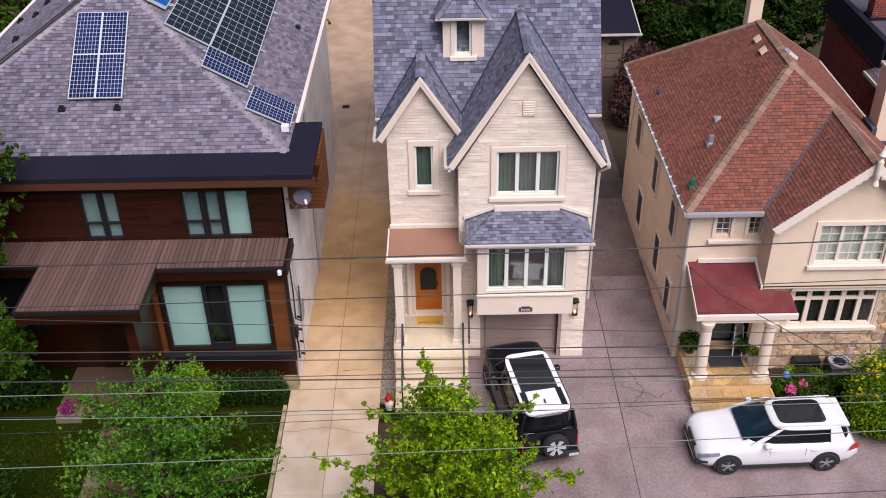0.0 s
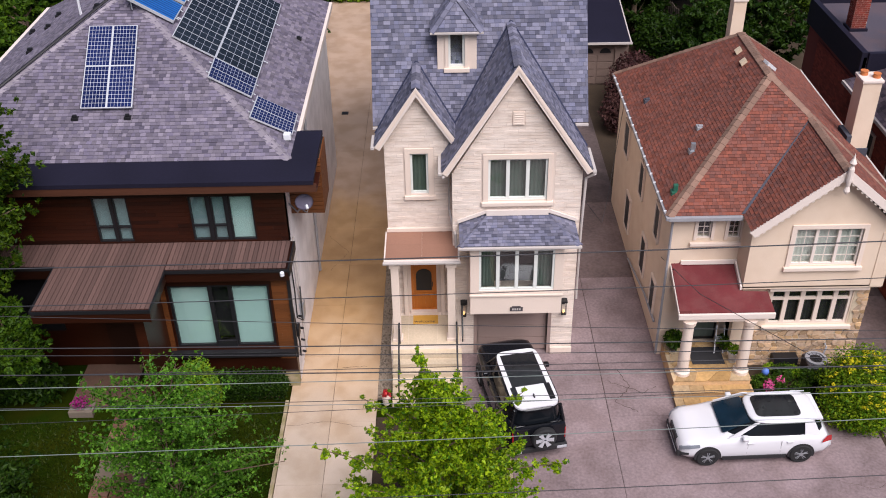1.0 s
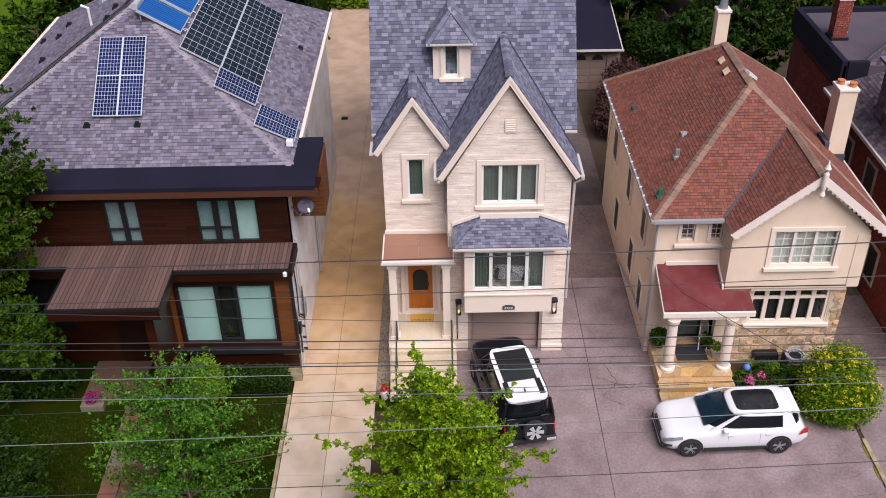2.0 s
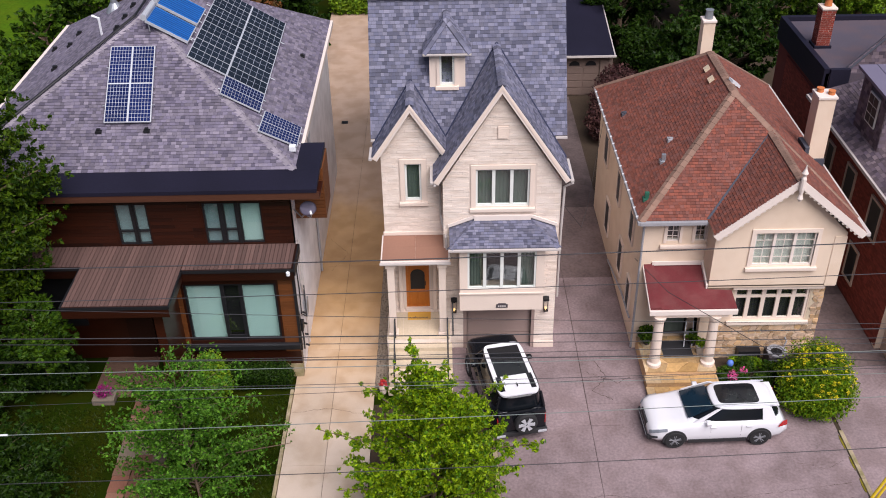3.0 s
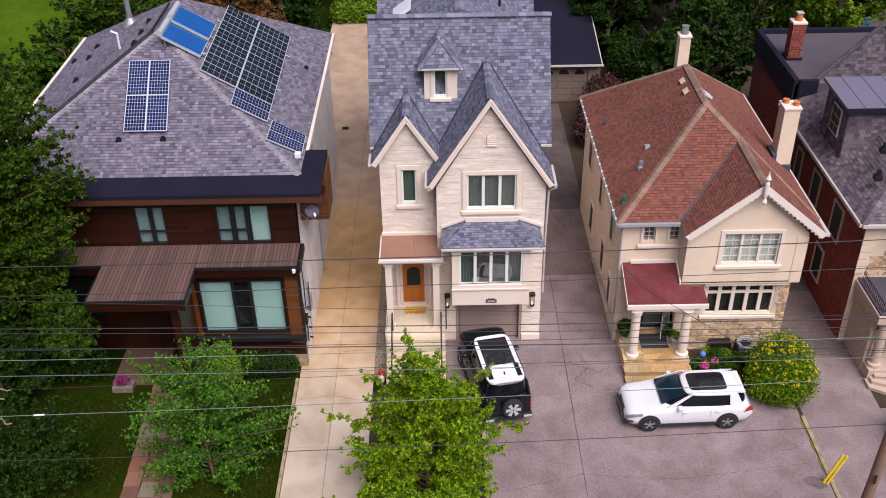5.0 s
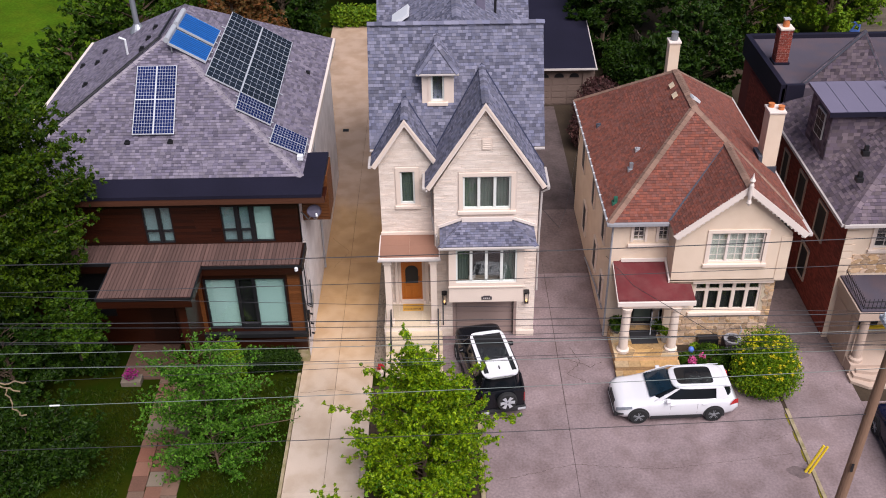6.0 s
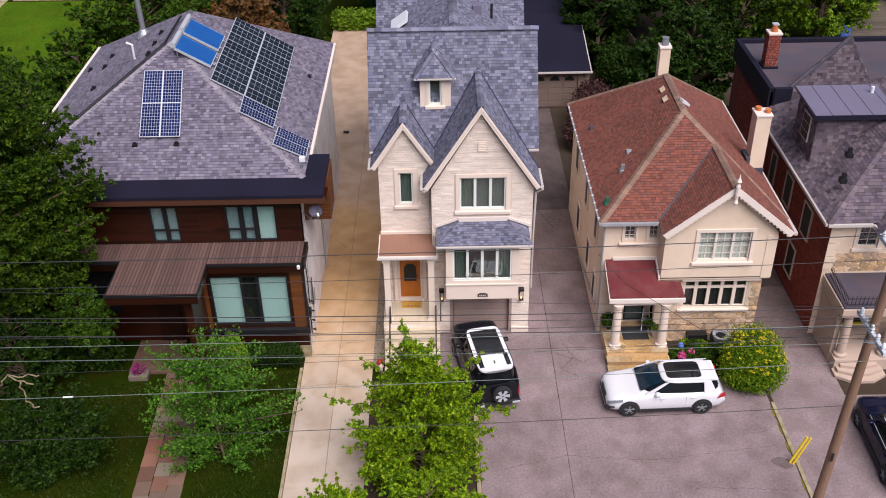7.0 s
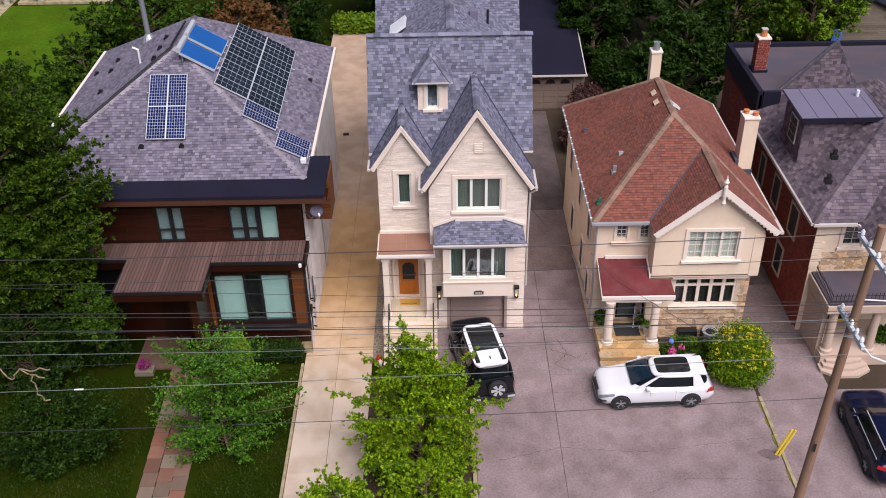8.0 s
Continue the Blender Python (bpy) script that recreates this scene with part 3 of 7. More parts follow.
part("slab", box(4.32, 6.6, -3.29, 4.5, -0.09, 0.002), "asphalt", court)
# slabs darken towards the back; the colour carries the passage shade
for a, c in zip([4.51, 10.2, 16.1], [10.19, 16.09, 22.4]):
    part("slab", box(3.3, 4.3, a, c, -0.09, 0.0), "asphalt_half_shaded" if a < 5 else "asphalt_shaded", court)
    part("slab", box(4.31, 6.6, a, c, -0.09, 0.0), "asphalt_half_shaded" if a < 5 else "asphalt_shaded", court)
neigh = thing("neighbour_drive", (16, -8, -0.1), "grey asphalt drive beside the brick house", "driveway", kind="structure")
# same here: shade beside the walls painted as darker slabs
for a, c, surface in ((-40, -1.5, "asphalt"), (-1.495, 3.0, "asphalt_half_shaded"), (3.005, 14, "asphalt_shaded")):
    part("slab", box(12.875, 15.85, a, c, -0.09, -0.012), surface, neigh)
part("slab", box(15.86, 26, -40, -4.5, -0.09, -0.012), "asphalt", neigh)
kerb = thing("kerb", (12.86, -9, 0), "low weathered concrete kerb with moss", "kerb", kind="structure")
for i in range(9):
    a = -4.9 - i * 2.2
    part("kerb_stone", box(12.725, 12.87, a - 2.19, a, -0.1, 0.07 + rng.uniform(-0.01, 0.01), None, 0.025), "kerb", kerb)
for i, (mx, my, mr) in enumerate(((12.7, -5.4, 0.4), (12.7, -6.4, 0.35), (12.7, -7.4, 0.4), (12.71, -9.3, 0.5), (12.7, -10.4, 0.4))):
    part("moss", prism([(mx + 0.05 * math.cos(0.7 * k), my + mr * math.sin(0.7 * k) * (0.8 + 0.3 * math.sin(k * 2.3 + i)), 0.002) for k in range(9)], (0, 0, 0.018)), "moss", kerb)
for i, (sx, sy, sr) in enumerate(((12.2, -8.1, 0.26), (12.35, -8.3, 0.18))):
    part("stain", prism([(sx + sr * 1.5 * math.cos(0.42 * k) * (0.9 + 0.12 * math.sin(k * 1.3 + i)), sy + sr * math.sin(0.42 * k) * (0.9 + 0.12 * math.cos(k * 1.7 + i)), 0.004 + 0.004 * i) for k in range(15)], (0, 0, 0.003)), "stain", court)
bed_kerb = thing("bed_kerb", (0.9, -7, 0), "low pale kerb of the planted bed", "kerb", kind="structure")
part("kerb_stone", box(0.82, 0.98, -26, -4.2, -0.1, 0.12, None, 0.02), "kerb", bed_kerb)
solo("planting_bed", box(-3.3, 0.8, -26, -3.2, -0.1, 0.04), "soil", "dark soil bed in front of the stone house", "planting bed", kind="structure")
verts, faces = [], []
for i in range(1500):
    gx, gy, r = rng.uniform(-3.3, -2.92), rng.uniform(-2.2, 14), rng.uniform(0.025, 0.06)
    k = len(verts)
    verts += [(gx + r, gy, -0.01), (gx, gy + r, -0.01), (gx - r, gy, -0.01), (gx, gy - r, -0.01), (gx + r * 0.2, gy + r * 0.1, r * 0.9)]
    faces += [(k, k + 1, k + 4), (k + 1, k + 2, k + 4), (k + 2, k + 3, k + 4), (k + 3, k, k + 4)]
tagged(part("gravel_strip", (verts, faces), "gravel"), "brown river gravel strip along the stone house", "gravel", kind="stuff")
solo("gravel_bed", box(-3.31, -2.86, -2.2, 14, -0.1, 0.0), "gravel", "brown gravel strip beside the drive", "gravel", kind="structure")

drain = solo("drain_cover", box(-6.2, -5.85, 19.4, 19.75, 0.0, 0.012, None, 0.004), "black", "small dark drain grate set in the drive", "drain cover")
back_lawn = solo("back_lawn", box(-48, -24.5, 19, 44, -0.095, -0.06), "back_grass", "bright mown lawn behind the cedar house", "lawn", kind="structure")


def crack(parent, pts, width, seed):
    """A thin uneven crack line lying on the paving."""
    g = random.Random(seed)
    line = []
    for (xa, ya), (xb, yb) in zip(pts, pts[1:]):
        n = max(2, int(math.hypot(xb - xa, yb - ya) / 0.12))
        line += [(xa + (xb - xa) * i / n + g.uniform(-0.035, 0.035), ya + (yb - ya) * i / n + g.uniform(-0.035, 0.035)) for i in range(n)]
    bm = bmesh.new()
    rows = []
    for i, (x, y) in enumerate(line):
        w = width * g.uniform(0.3, 1.0)
        a = Vector((line[min(i + 1, len(line) - 1)][0] - line[i - 1][0], line[min(i + 1, len(line) - 1)][1] - line[i - 1][1], 0))
        if i == 0:
            a = Vector((line[1][0] - x, line[1][1] - y, 0))
        s = Vector((-a.y, a.x, 0)).normalized() * w
        rows.append((bm.verts.new((x + s.x, y + s.y, 0.0075)), bm.verts.new((x - s.x, y - s.y, 0.0075))))
    for p, q in zip(rows, rows[1:]):
        bm.faces.new((p[0], p[1], q[1], q[0]))
    part("crack", bm, "soil", parent)


crack(court, [(4.9, -1.0), (5.2, -1.9), (4.6, -2.6), (5.4, -3.2)], 0.0125, 1)
crack(court, [(4.5, -1.6), (5.6, -2.2), (6.2, -1.8)], 0.0100, 2)
crack(court, [(1.6, -8.3), (4.2, -7.6), (7.5, -7.9), (12.5, -7.2)], 0.0070, 3)
crack(court, [(6.0, -10.5), (9.0, -9.3), (12.6, -9.5)], 0.0060, 4)
crack(court, [(10.3, -6.1), (11.8, -6.6), (12.6, -6.2)], 0.0060, 5)
crack(drive, [(-5.8, 7.8), (-4.9, 6.6), (-5.6, 5.2)], 0.0070, 6)
crack(drive, [(-4.6, -0.62), (-3.6, -0.58)], 0.0100, 7)
crack(drive, [(-6.2, -3.5), (-4.9, -3.3), (-3.4, -3.7)], 0.0070, 8)

# flagged path over the lawn
path = thing("garden_path", (-11, -6, 0), "garden path of mixed red and grey sandstone pavers", "path", kind="structure")
for j in range(26):
    yy = -20 + j * 0.72
    for i in range(3):
        off = 0.25 * math.sin(i * 2.1)
        x0 = -11.75 + i * 0.6 + 0.018 * (j - 14) * -1.4
        part("paver", box(x0 + 0.01, x0 + 0.59, yy + off + 0.01, yy + off + 0.71, -0.09, -0.045 + rng.uniform(-0.004, 0.006), None, 0.006), "paver", path)
solo("entrance_paving", box(-13.6, -11.6, -2.4, -0.25, -0.09, 0.02), "paver", "worn brick paving before the entrance", "paving", kind="structure")

# ================================================================ stone house in the middle
H1 = thing("stone_house", (0.3, 8, 0), "narrow pale limestone house with twin gables and blue grey roof", "house")
NEAR = (-1, -20, 16)
GX0, GX1, YR = -0.71, 3.4, 0.0          # right gabled bay
LX0, YL = -2.86, 0.9                    # left gabled bay
# right bay front wall
right_outline = [(GX0, 0.0), (GX1, 0.0), (GX1, 7.3), (1.27, 10.55), (GX0, 7.3)]
HOLE_W2 = (0.43, 2.3, 6.32, 7.81)
HOLE_G = (0.1, 2.54, 0.0, 2.25)
HOLE_BAY = (0.05, 2.6, 3.4, 5.0)
part("front_wall", holed_wall(right_outline, [HOLE_W2, HOLE_G, HOLE_BAY], YR, YR + 0.3), "mortar", H1)
st_holes = [(0.2, 2.53, 6.08, 8.0), (-0.0, 2.64, 0.0, 2.6), (-0.25, 2.88, 2.5, 5.4), (1.14, 1.54, 8.95, 9.44)]
lay("stone", courses(right_outline, 0.1, 0.55, 11, st_holes, 0.012, 0.9), (0, YR, 0), (1, 0, 0), (0, 0, 1), 0.013, "limestone", H1, singles=150, rough=1.2, near=(1, -10, 9), seed=2)
# left bay front wall
left_outline = [(LX0, 0.0), (-0.6, 0.0), (-0.6, 7.95), (-1.76, 9.7), (LX0, 7.95)]
HOLE_W3 = (-2.04, -1.46, 6.08, 7.58)
HOLE_D = (-2.16, -1.28, 1.3, 3.5)
part("front_wall", holed_wall(left_outline, [HOLE_W3, HOLE_D], YL, YL + 0.3), "mortar", H1)
lay("stone", courses(left_outline, 0.1, 0.55, 12, [(-2.26, -1.26, 5.85, 7.8), (-2.4, -1.05, 1.2, 3.8), (-3, -0.5, 0, 1.2), (-3, -0.5, 4.45, 4.62)], 0.012, 0.9),
    (0, YL, 0), (1, 0, 0), (0, 0, 1), 0.013, "limestone", H1, singles=150, rough=1.2, near=(-1, -10, 9), seed=3)
# side and back walls, and the wall that steps back between the bays
part("side_wall", box(GX0, GX0 + 0.3, YR + 0.3, YL, 0, 7.3), "limestone", H1)
part("side_wall", box(GX1 - 0.3, GX1, YR + 0.3, 18, 0, 7.6), "limestone", H1)
part("side_wall", box(LX0, LX0 + 0.3, YL + 0.3, 18, 0, 7.6), "limestone", H1)
part("back_wall", box(LX0 + 0.3, GX1 - 0.3, 17.7, 18, 0, 7.6), "limestone", H1)
part("floor_slab", box(LX0 + 0.3, GX1 - 0.3, YL + 0.9, 17.7, 3.9, 4.1), "dark", H1)
part("floor_slab", box(LX0 + 0.3, GX1 - 0.3, YL + 0.9, 17.7, 7.3, 7.5), "dark", H1)

# main steep roof
E1, R1 = (1.63, 8.2), (4.1, 12.5)
XL, XR = -3.22, 3.72
part("roof_gable", prism([(LX0, 1.9, 7.6), (LX0, 12, 7.6), (LX0, 9, 9.4), (LX0, 4.1, 12.2)], (0.3, 0, 0)), "limestone", H1)
part("roof_gable", prism([(GX1 - 0.3, 1.9, 7.6), (GX1 - 0.3, 12, 7.6), (GX1 - 0.3, 9, 9.4), (GX1 - 0.3, 4.1, 12.2)], (0.3, 0, 0)), "limestone", H1)
shingled(H1, [(XL, E1[0], E1[1]), (XR, E1[0], E1[1]), (XR, R1[0], R1[1]), (XL, R1[0], R1[1])], "slate", 21, 200, near=NEAR)
shingled(H1, [(XL, 4.1, 12.5), (XR, 4.1, 12.5), (XR, 6.4, 8.9), (XL, 6.4, 8.9)], "slate", 22)
ridge_caps(H1, (XL, 4.1, 12.48), (XR, 4.1, 12.48), "slate")
# gable roofs of the two bays
def gable_roof(xa, xb, peak_x, yf, ze, zp, singles, seed):
    """Two slopes that run back from the front rake into the main roof."""
    back = lambda z: E1[0] + (z - E1[1]) / (R1[1] - E1[1]) * (R1[0] - E1[0])
    yb_p, yb_e = back(zp), max(back(ze), yf + 0.5)
    shingled(H1, [(xa, yf, ze), (peak_x, yf, zp), (peak_x, yb_p, zp), (xa, yb_e, ze)], "slate", seed, singles, near=NEAR, slab=0.1)
    shingled(H1, [(xb, yf, ze), (xb, yb_e, ze), (peak_x, yb_p, zp), (peak_x, yf, zp)], "slate", seed + 1, singles, near=NEAR, slab=0.1)
    ridge_caps(H1, (peak_x, yf, zp), (peak_x, yb_p, zp), "slate", 0.25, 0.14)
    for x in (xa, xb):                                  # dark valley strips
        part("valley_flashing", tube([(x, yb_e - 0.02, ze + 0.03), (peak_x, yb_p - 0.02, zp + 0.03)], 0.045, 6), "valley", H1)
    for x in (xa, xb):                                  # rake boards
        s = 1 if x < peak_x else -1
        w = 0.3
        part("rake_board", prism([(x, yf - 0.03, ze - 0.05), (peak_x, yf - 0.03, zp + 0.0), (peak_x, yf - 0.03, zp - w), (x + s * 0.16, yf - 0.03, ze - 0.16)], (0, 0.1, 0)), "white", H1)
        part("rake_moulding", prism([(x + s * 0.05, yf - 0.045, ze - 0.06), (peak_x, yf - 0.045, zp - 0.05), (peak_x, yf - 0.045, zp - 0.14), (x + s * 0.12, yf - 0.045, ze - 0.12)], (0, 0.02, 0)), "trim", H1)
        part("soffit", prism([(x + s * 0.1, yf + 0.08, ze - 0.14), (peak_x, yf + 0.08, zp - 0.2), (peak_x, yf + 0.4, zp - 0.2), (x + s * 0.1, yf + 0.4, ze - 0.14)], (0, 0, -0.04)), "white", H1)
        gx = x - s * 0.06
        part("gutter", box(min(gx - 0.06, gx + 0.06), max(gx - 0.06, gx + 0.06), yf - 0.05, yb_e, ze - 0.12, ze - 0.03, None, 0.02), "gutter", H1)
gable_roof(-1.02, 3.66, 1.27, -0.27, 7.52, 11.02, 60, 31)
gable_roof(-3.14, -0.42, -1.78, 0.66, 7.98, 9.95, 60, 41)
part("eave_gutter", box(XL, -2.9, 1.54, 1.64, 8.1, 8.18, None, 0.02), "gutter", H1)
part("eave_gutter", box(3.3, XR, 1.54, 1.64, 8.1, 8.18, None, 0.02), "gutter", H1)
part("downspout", tube([(-0.98, -0.35, 7.38), (-0.88, 0.3, 7.2), (-0.8, 0.82, 7.05), (-0.8, 0.82, 5.5), (-0.62, -0.1, 5.1), (-0.6, -0.12, 4.6)], 0.045), "gutter", H1)
part("downspout", tube([(3.74, -0.3, 7.38), (3.5, -0.06, 7.1), (3.46, -0.05, 5.2), (3.46, -0.05, 2.4)], 0.045), "gutter", H1)
part("gable_vent", box(1.16, 1.52, -0.05, 0.02, 8.97, 9.42, None, 0.015), "trim", H1)
for k in range(5):
    part("vent_slat", prism([(1.2, -0.065, 9.03 + k * 0.075), (1.48, -0.065, 9.03 + k * 0.075), (1.48, -0.04, 9.075 + k * 0.075), (1.2, -0.04, 9.075 + k * 0.075)], (0, 0.01, 0.008)), "trim", H1)
# dormer
DY = 2.5
part("dormer_wall", holed_wall([(-1.1, 9.45), (0.15, 9.45), (0.15, 11.08), (-1.1, 11.08)], [(-0.75, -0.23, 9.82, 10.95)], DY, DY + 0.15), "trim", H1)
for x in (-1.1, 0.05):
    part("dormer_cheek", prism([(x, DY + 0.15, 9.6), (x, DY + 0.15, 11.08), (x, 3.35, 11.08)], (0.1, 0, 0)), "trim", H1)
window(H1, -0.75, -0.23, 9.82, 10.95, DY, [], "pvc", "trim", 0.1, True, cover=None, frame_w=0.07)
dz, dp = 11.06, 12.05
shingled(H1, [(-1.3, DY - 0.2, dz), (0.34, DY - 0.2, dz), (-0.48, 2.95, dp)], "slate", 51, 20, near=NEAR, slab=0.08)
shingled(H1, [(-1.3, DY - 0.2, dz), (-0.48, 2.95, dp), (-0.48, 3.85, dp), (-1.3, 3.28, dz)], "slate", 52, 20, near=NEAR, slab=0.08)
shingled(H1, [(0.34, DY - 0.2, dz), (0.34, 3.28, dz), (-0.48, 3.85, dp), (-0.48, 2.95, dp)], "slate", 53, 20, near=NEAR, slab=0.08)
for x in (-1.3, 0.34):
    ridge_caps(H1, (x, DY - 0.2, dz), (-0.48, 2.95, dp), "slate", 0.25, 0.12)
ridge_caps(H1, (-0.48, 2.95, dp), (-0.48, 3.95, dp), "slate", 0.25, 0.12)
part("dormer_gutter", box(-1.32, 0.36, DY - 0.26, DY - 0.2, dz - 0.07, dz, None, 0.02), "gutter", H1)
# rear wing roofs
shingled(H1, [(-3.3, 5.3, 9.2), (0.35, 4.6, 11.7), (0.35, 13.2, 11.7), (-3.3, 12.3, 9.2)], "slate", 61)
shingled(H1, [(3.85, 5.3, 9.2), (3.85, 12.3, 9.2), (0.35, 13.2, 11.7), (0.35, 4.6, 11.7)], "slate", 62)
ridge_caps(H1, (0.35, 4.6, 11.7), (0.35, 13.2, 11.7), "slate", 0.3, 0.2)
shingled(H1, [(-3.4, 12.0, 8.6), (3.95, 12.0, 8.6), (3.95, 15.6, 12.6), (-3.4, 15.6, 12.6)], "slate", 63)
shingled(H1, [(-3.4, 15.6, 12.6), (3.95, 15.6, 12.6), (3.95, 18.6, 8.6), (-3.4, 18.6, 8.6)], "slate", 64)
sk = part("skylight", prism([(-2.5, 10.2, 9.93), (-1.75, 10.2, 10.45), (-1.75, 11.5, 10.45), (-2.5, 11.5, 9.93)], (-0.08, 0, 0.12)), "ceramic", H1, "white framed skylight")
for px, py in ((1.3, 9.9), (0.75, 12.2)):
    part("roof_vent", box(px, px + 0.4, py, py + 0.4, 10.7, 11.3 + (0.2 if px < 1 else 0), None, 0.03), "metalroof", H1)
part("vent_pipe", rod((2.2, 10.6, 10.2), (2.2, 10.6, 11.1), 0.06), "black", H1)
# upper windows
window(H1, *HOLE_W2, YR, [1 / 3, 2 / 3], "pvc", "trim", 0.16, True, frame_w=0.07, label="three light casement with grey curtains")
window(H1, *HOLE_W3, YL, [], "pvc", "trim", 0.17, True, frame_w=0.07, cover_to=1.0)
# projecting bay with its own roof
BY = -1.2
part("bay_front", holed_wall([(-0.17, 2.68), (2.8, 2.68), (2.8, 5.25), (-0.17, 5.25)], [(0.11, 2.52, 3.62, 5.2)], BY, BY + 0.15), "trim", H1)
for x in (-0.17, 2.65):
    part("bay_cheek", box(x, x + 0.15, BY + 0.15, YR, 2.68, 5.25), "trim", H1)
part("bay_floor", box(-0.02, 2.65, BY + 0.15, YR, 2.68, 2.85), "trim", H1)
part("bay_sill", box(-0.2, 2.83, BY - 0.05, BY, 3.4, 3.47, None, 0.02), "trim", H1)
window(H1, 0.11, 2.52, 3.62, 5.2, BY, [0.25, 0.5, 0.75], "pvc", None, 0, False, frame_w=0.07, cover=None, label="four light bay window with drawn curtains")
for xa, xb in ((0.15, 0.62), (2.0, 2.48)):
    cb = bmesh.new()
    n = 9
    rows = [[cb.verts.new((xa + (xb - xa) * i / n, BY + 0.22 + 0.03 * (i % 2), z)) for i in range(n + 1)] for z in (3.65, 5.18)]
    for i in range(n):
        cb.faces.new((rows[0][i], rows[0][i + 1], rows[1][i + 1], rows[1][i]))
    part("curtain", cb, "curtain", H1)
plaque = part("plaque", box(1.13, 1.55, BY - 0.03, BY, 2.8, 2.95, None, 0.012), "pot", H1, "small dark bronze plaque")
part("plaque_crest", box(1.2, 1.48, BY - 0.028, BY - 0.002, 2.95, 2.99, None, 0.01), "pot", plaque)
for k in range(4):
    part("letter_bar", box(1.2 + k * 0.075, 1.25 + k * 0.075, BY - 0.034, BY - 0.03, 2.84, 2.91), "gutter", plaque)
bt, be = 5.8, 5.46
shingled(H1, [(-0.5, -1.38, be), (3.25, -1.38, be), (2.35, -0.1, bt), (0.4, -0.1, bt)], "slate", 71, 60, near=NEAR, slab=0.08)
shingled(H1, [(-0.5, -1.38, be), (0.4, -0.1, bt), (0.4, 0.0, bt), (-0.5, 0.0, be)], "slate", 72, 20, near=NEAR, slab=0.08)
shingled(H1, [(3.25, -1.38, be), (3.25, 0.0, be), (2.35, 0.0, bt), (2.35, -0.1, bt)], "slate", 73, 20, near=NEAR, slab=0.08)
for a, c in (((-0.5, -1.38, be), (0.4, -0.1, bt)), ((3.25, -1.38, be), (2.35, -0.1, bt))):
    ridge_caps(H1, a, c, "slate", 0.22, 0.12)
part("flashing", prism([(0.38, -0.04, bt), (2.37, -0.04, bt), (2.37, -0.04, bt + 0.2), (0.38, -0.04, bt + 0.2)], (0, -0.09, 0)), "white", H1)
part("flashing", prism([(-0.55, -0.04, be + 0.05), (0.38, -0.04, bt + 0.08), (0.38, -0.04, bt + 0.2), (-0.55, -0.04, be + 0.17)], (0, -0.05, 0)), "white", H1)
part("flashing", prism([(3.3, -0.04, be + 0.05), (2.37, -0.04, bt + 0.08), (2.37, -0.04, bt + 0.2), (3.3, -0.04, be + 0.17)], (0, -0.05, 0)), "white", H1)
part("bay_gutter", box(-0.56, 3.31, -1.47, -1.38, be - 0.09, be - 0.01, None, 0.02), "gutter", H1)
# garage door
gd = part("garage_door", box(0.1, 2.54, 0.2, 0.26, 0.02, 2.25), "garage", H1, "taupe sectional garage door, closed")
for k in range(4):
    part("door_section", box(0.14, 2.5, 0.165, 0.199, 0.05 + k * 0.55, 0.57 + k * 0.55, None, 0.012), "garage", gd)
for x in (-0.02, 2.54):
    part("garage_jamb", box(x, x + 0.12, -0.03, 0.2, 0, 2.3), "garage", H1)
part("plinth", box(2.66, 3.42, -0.08, 0.0, 0, 0.28, None, 0.02), "trim", H1)
# porch
part("porch_roof", prism([(-2.95, 0.9, 4.62), (-0.5, 0.9, 4.62), (-0.5, -0.82, 4.58), (-2.95, -0.82, 4.58)], (0, 0, -0.12)), "white", H1)
for k, (xa, xb) in enumerate(((-2.9, -1.72), (-1.72, -0.55))):
    for (ya, yb) in ((0.88, 0.1), (0.1, -0.74)):
        za, zb = 4.583 + (ya + 0.82) * 0.0233, 4.583 + (yb + 0.82) * 0.0233
        part("roof_sheet", prism([(xa, ya, za), (xb - 0.004, ya, za), (xb - 0.004, yb + 0.004, zb), (xa, yb + 0.004, zb)], (0, 0, 0.012)), "copper", H1)
part("porch_gutter", box(-2.98, -0.47, -0.92, -0.82, 4.49, 4.57, None, 0.02), "gutter", H1)
part("belt_course", box(LX0 - 0.04, -0.6, 0.82, 0.9, 4.64, 4.78, None, 0.015), "trim", H1)
for x in (-2.62, -0.78):
    part("porch_column", box(x - 0.13, x + 0.13, -0.72, -0.46, 1.3, 4.3, None, 0.02), "trim", H1)
    part("column_base", box(x - 0.18, x + 0.18, -0.77, -0.41, 1.19, 1.32, None, 0.02), "trim", H1)
    part("column_cap", box(x - 0.18, x + 0.18, -0.77, -0.41, 4.25, 4.39, None, 0.02), "trim", H1)
for x in (-2.42, -1.14):
    part("door_pilaster", box(x, x + 0.14, 0.72, 0.9, 1.2, 4.1, None, 0.02), "trim", H1)
part("porch_deck", box(-2.86, -0.5, -0.95, 0.9, 0.0, 1.2, None, 0.02), "limestone", H1)
lay("paving_stone", courses([(-2.84, -0.95), (-0.52, -0.95), (-0.52, 0.7), (-2.84, 0.7)], 1.65, 1.2, 9, joint=0.006), (0, 0, 1.2), (1, 0, 0), (0, 1, 0), 0.012, "step_stone", H1)
for k in range(6):
    z = 1.2 - 0.17 * (k + 1)
    part("porch_step", box(-2.8, -0.46, -0.95 - 0.29 * (k + 1), -0.95 - 0.29 * k + 0.03, 0.0, z, None, 0.02), "step_stone", H1)
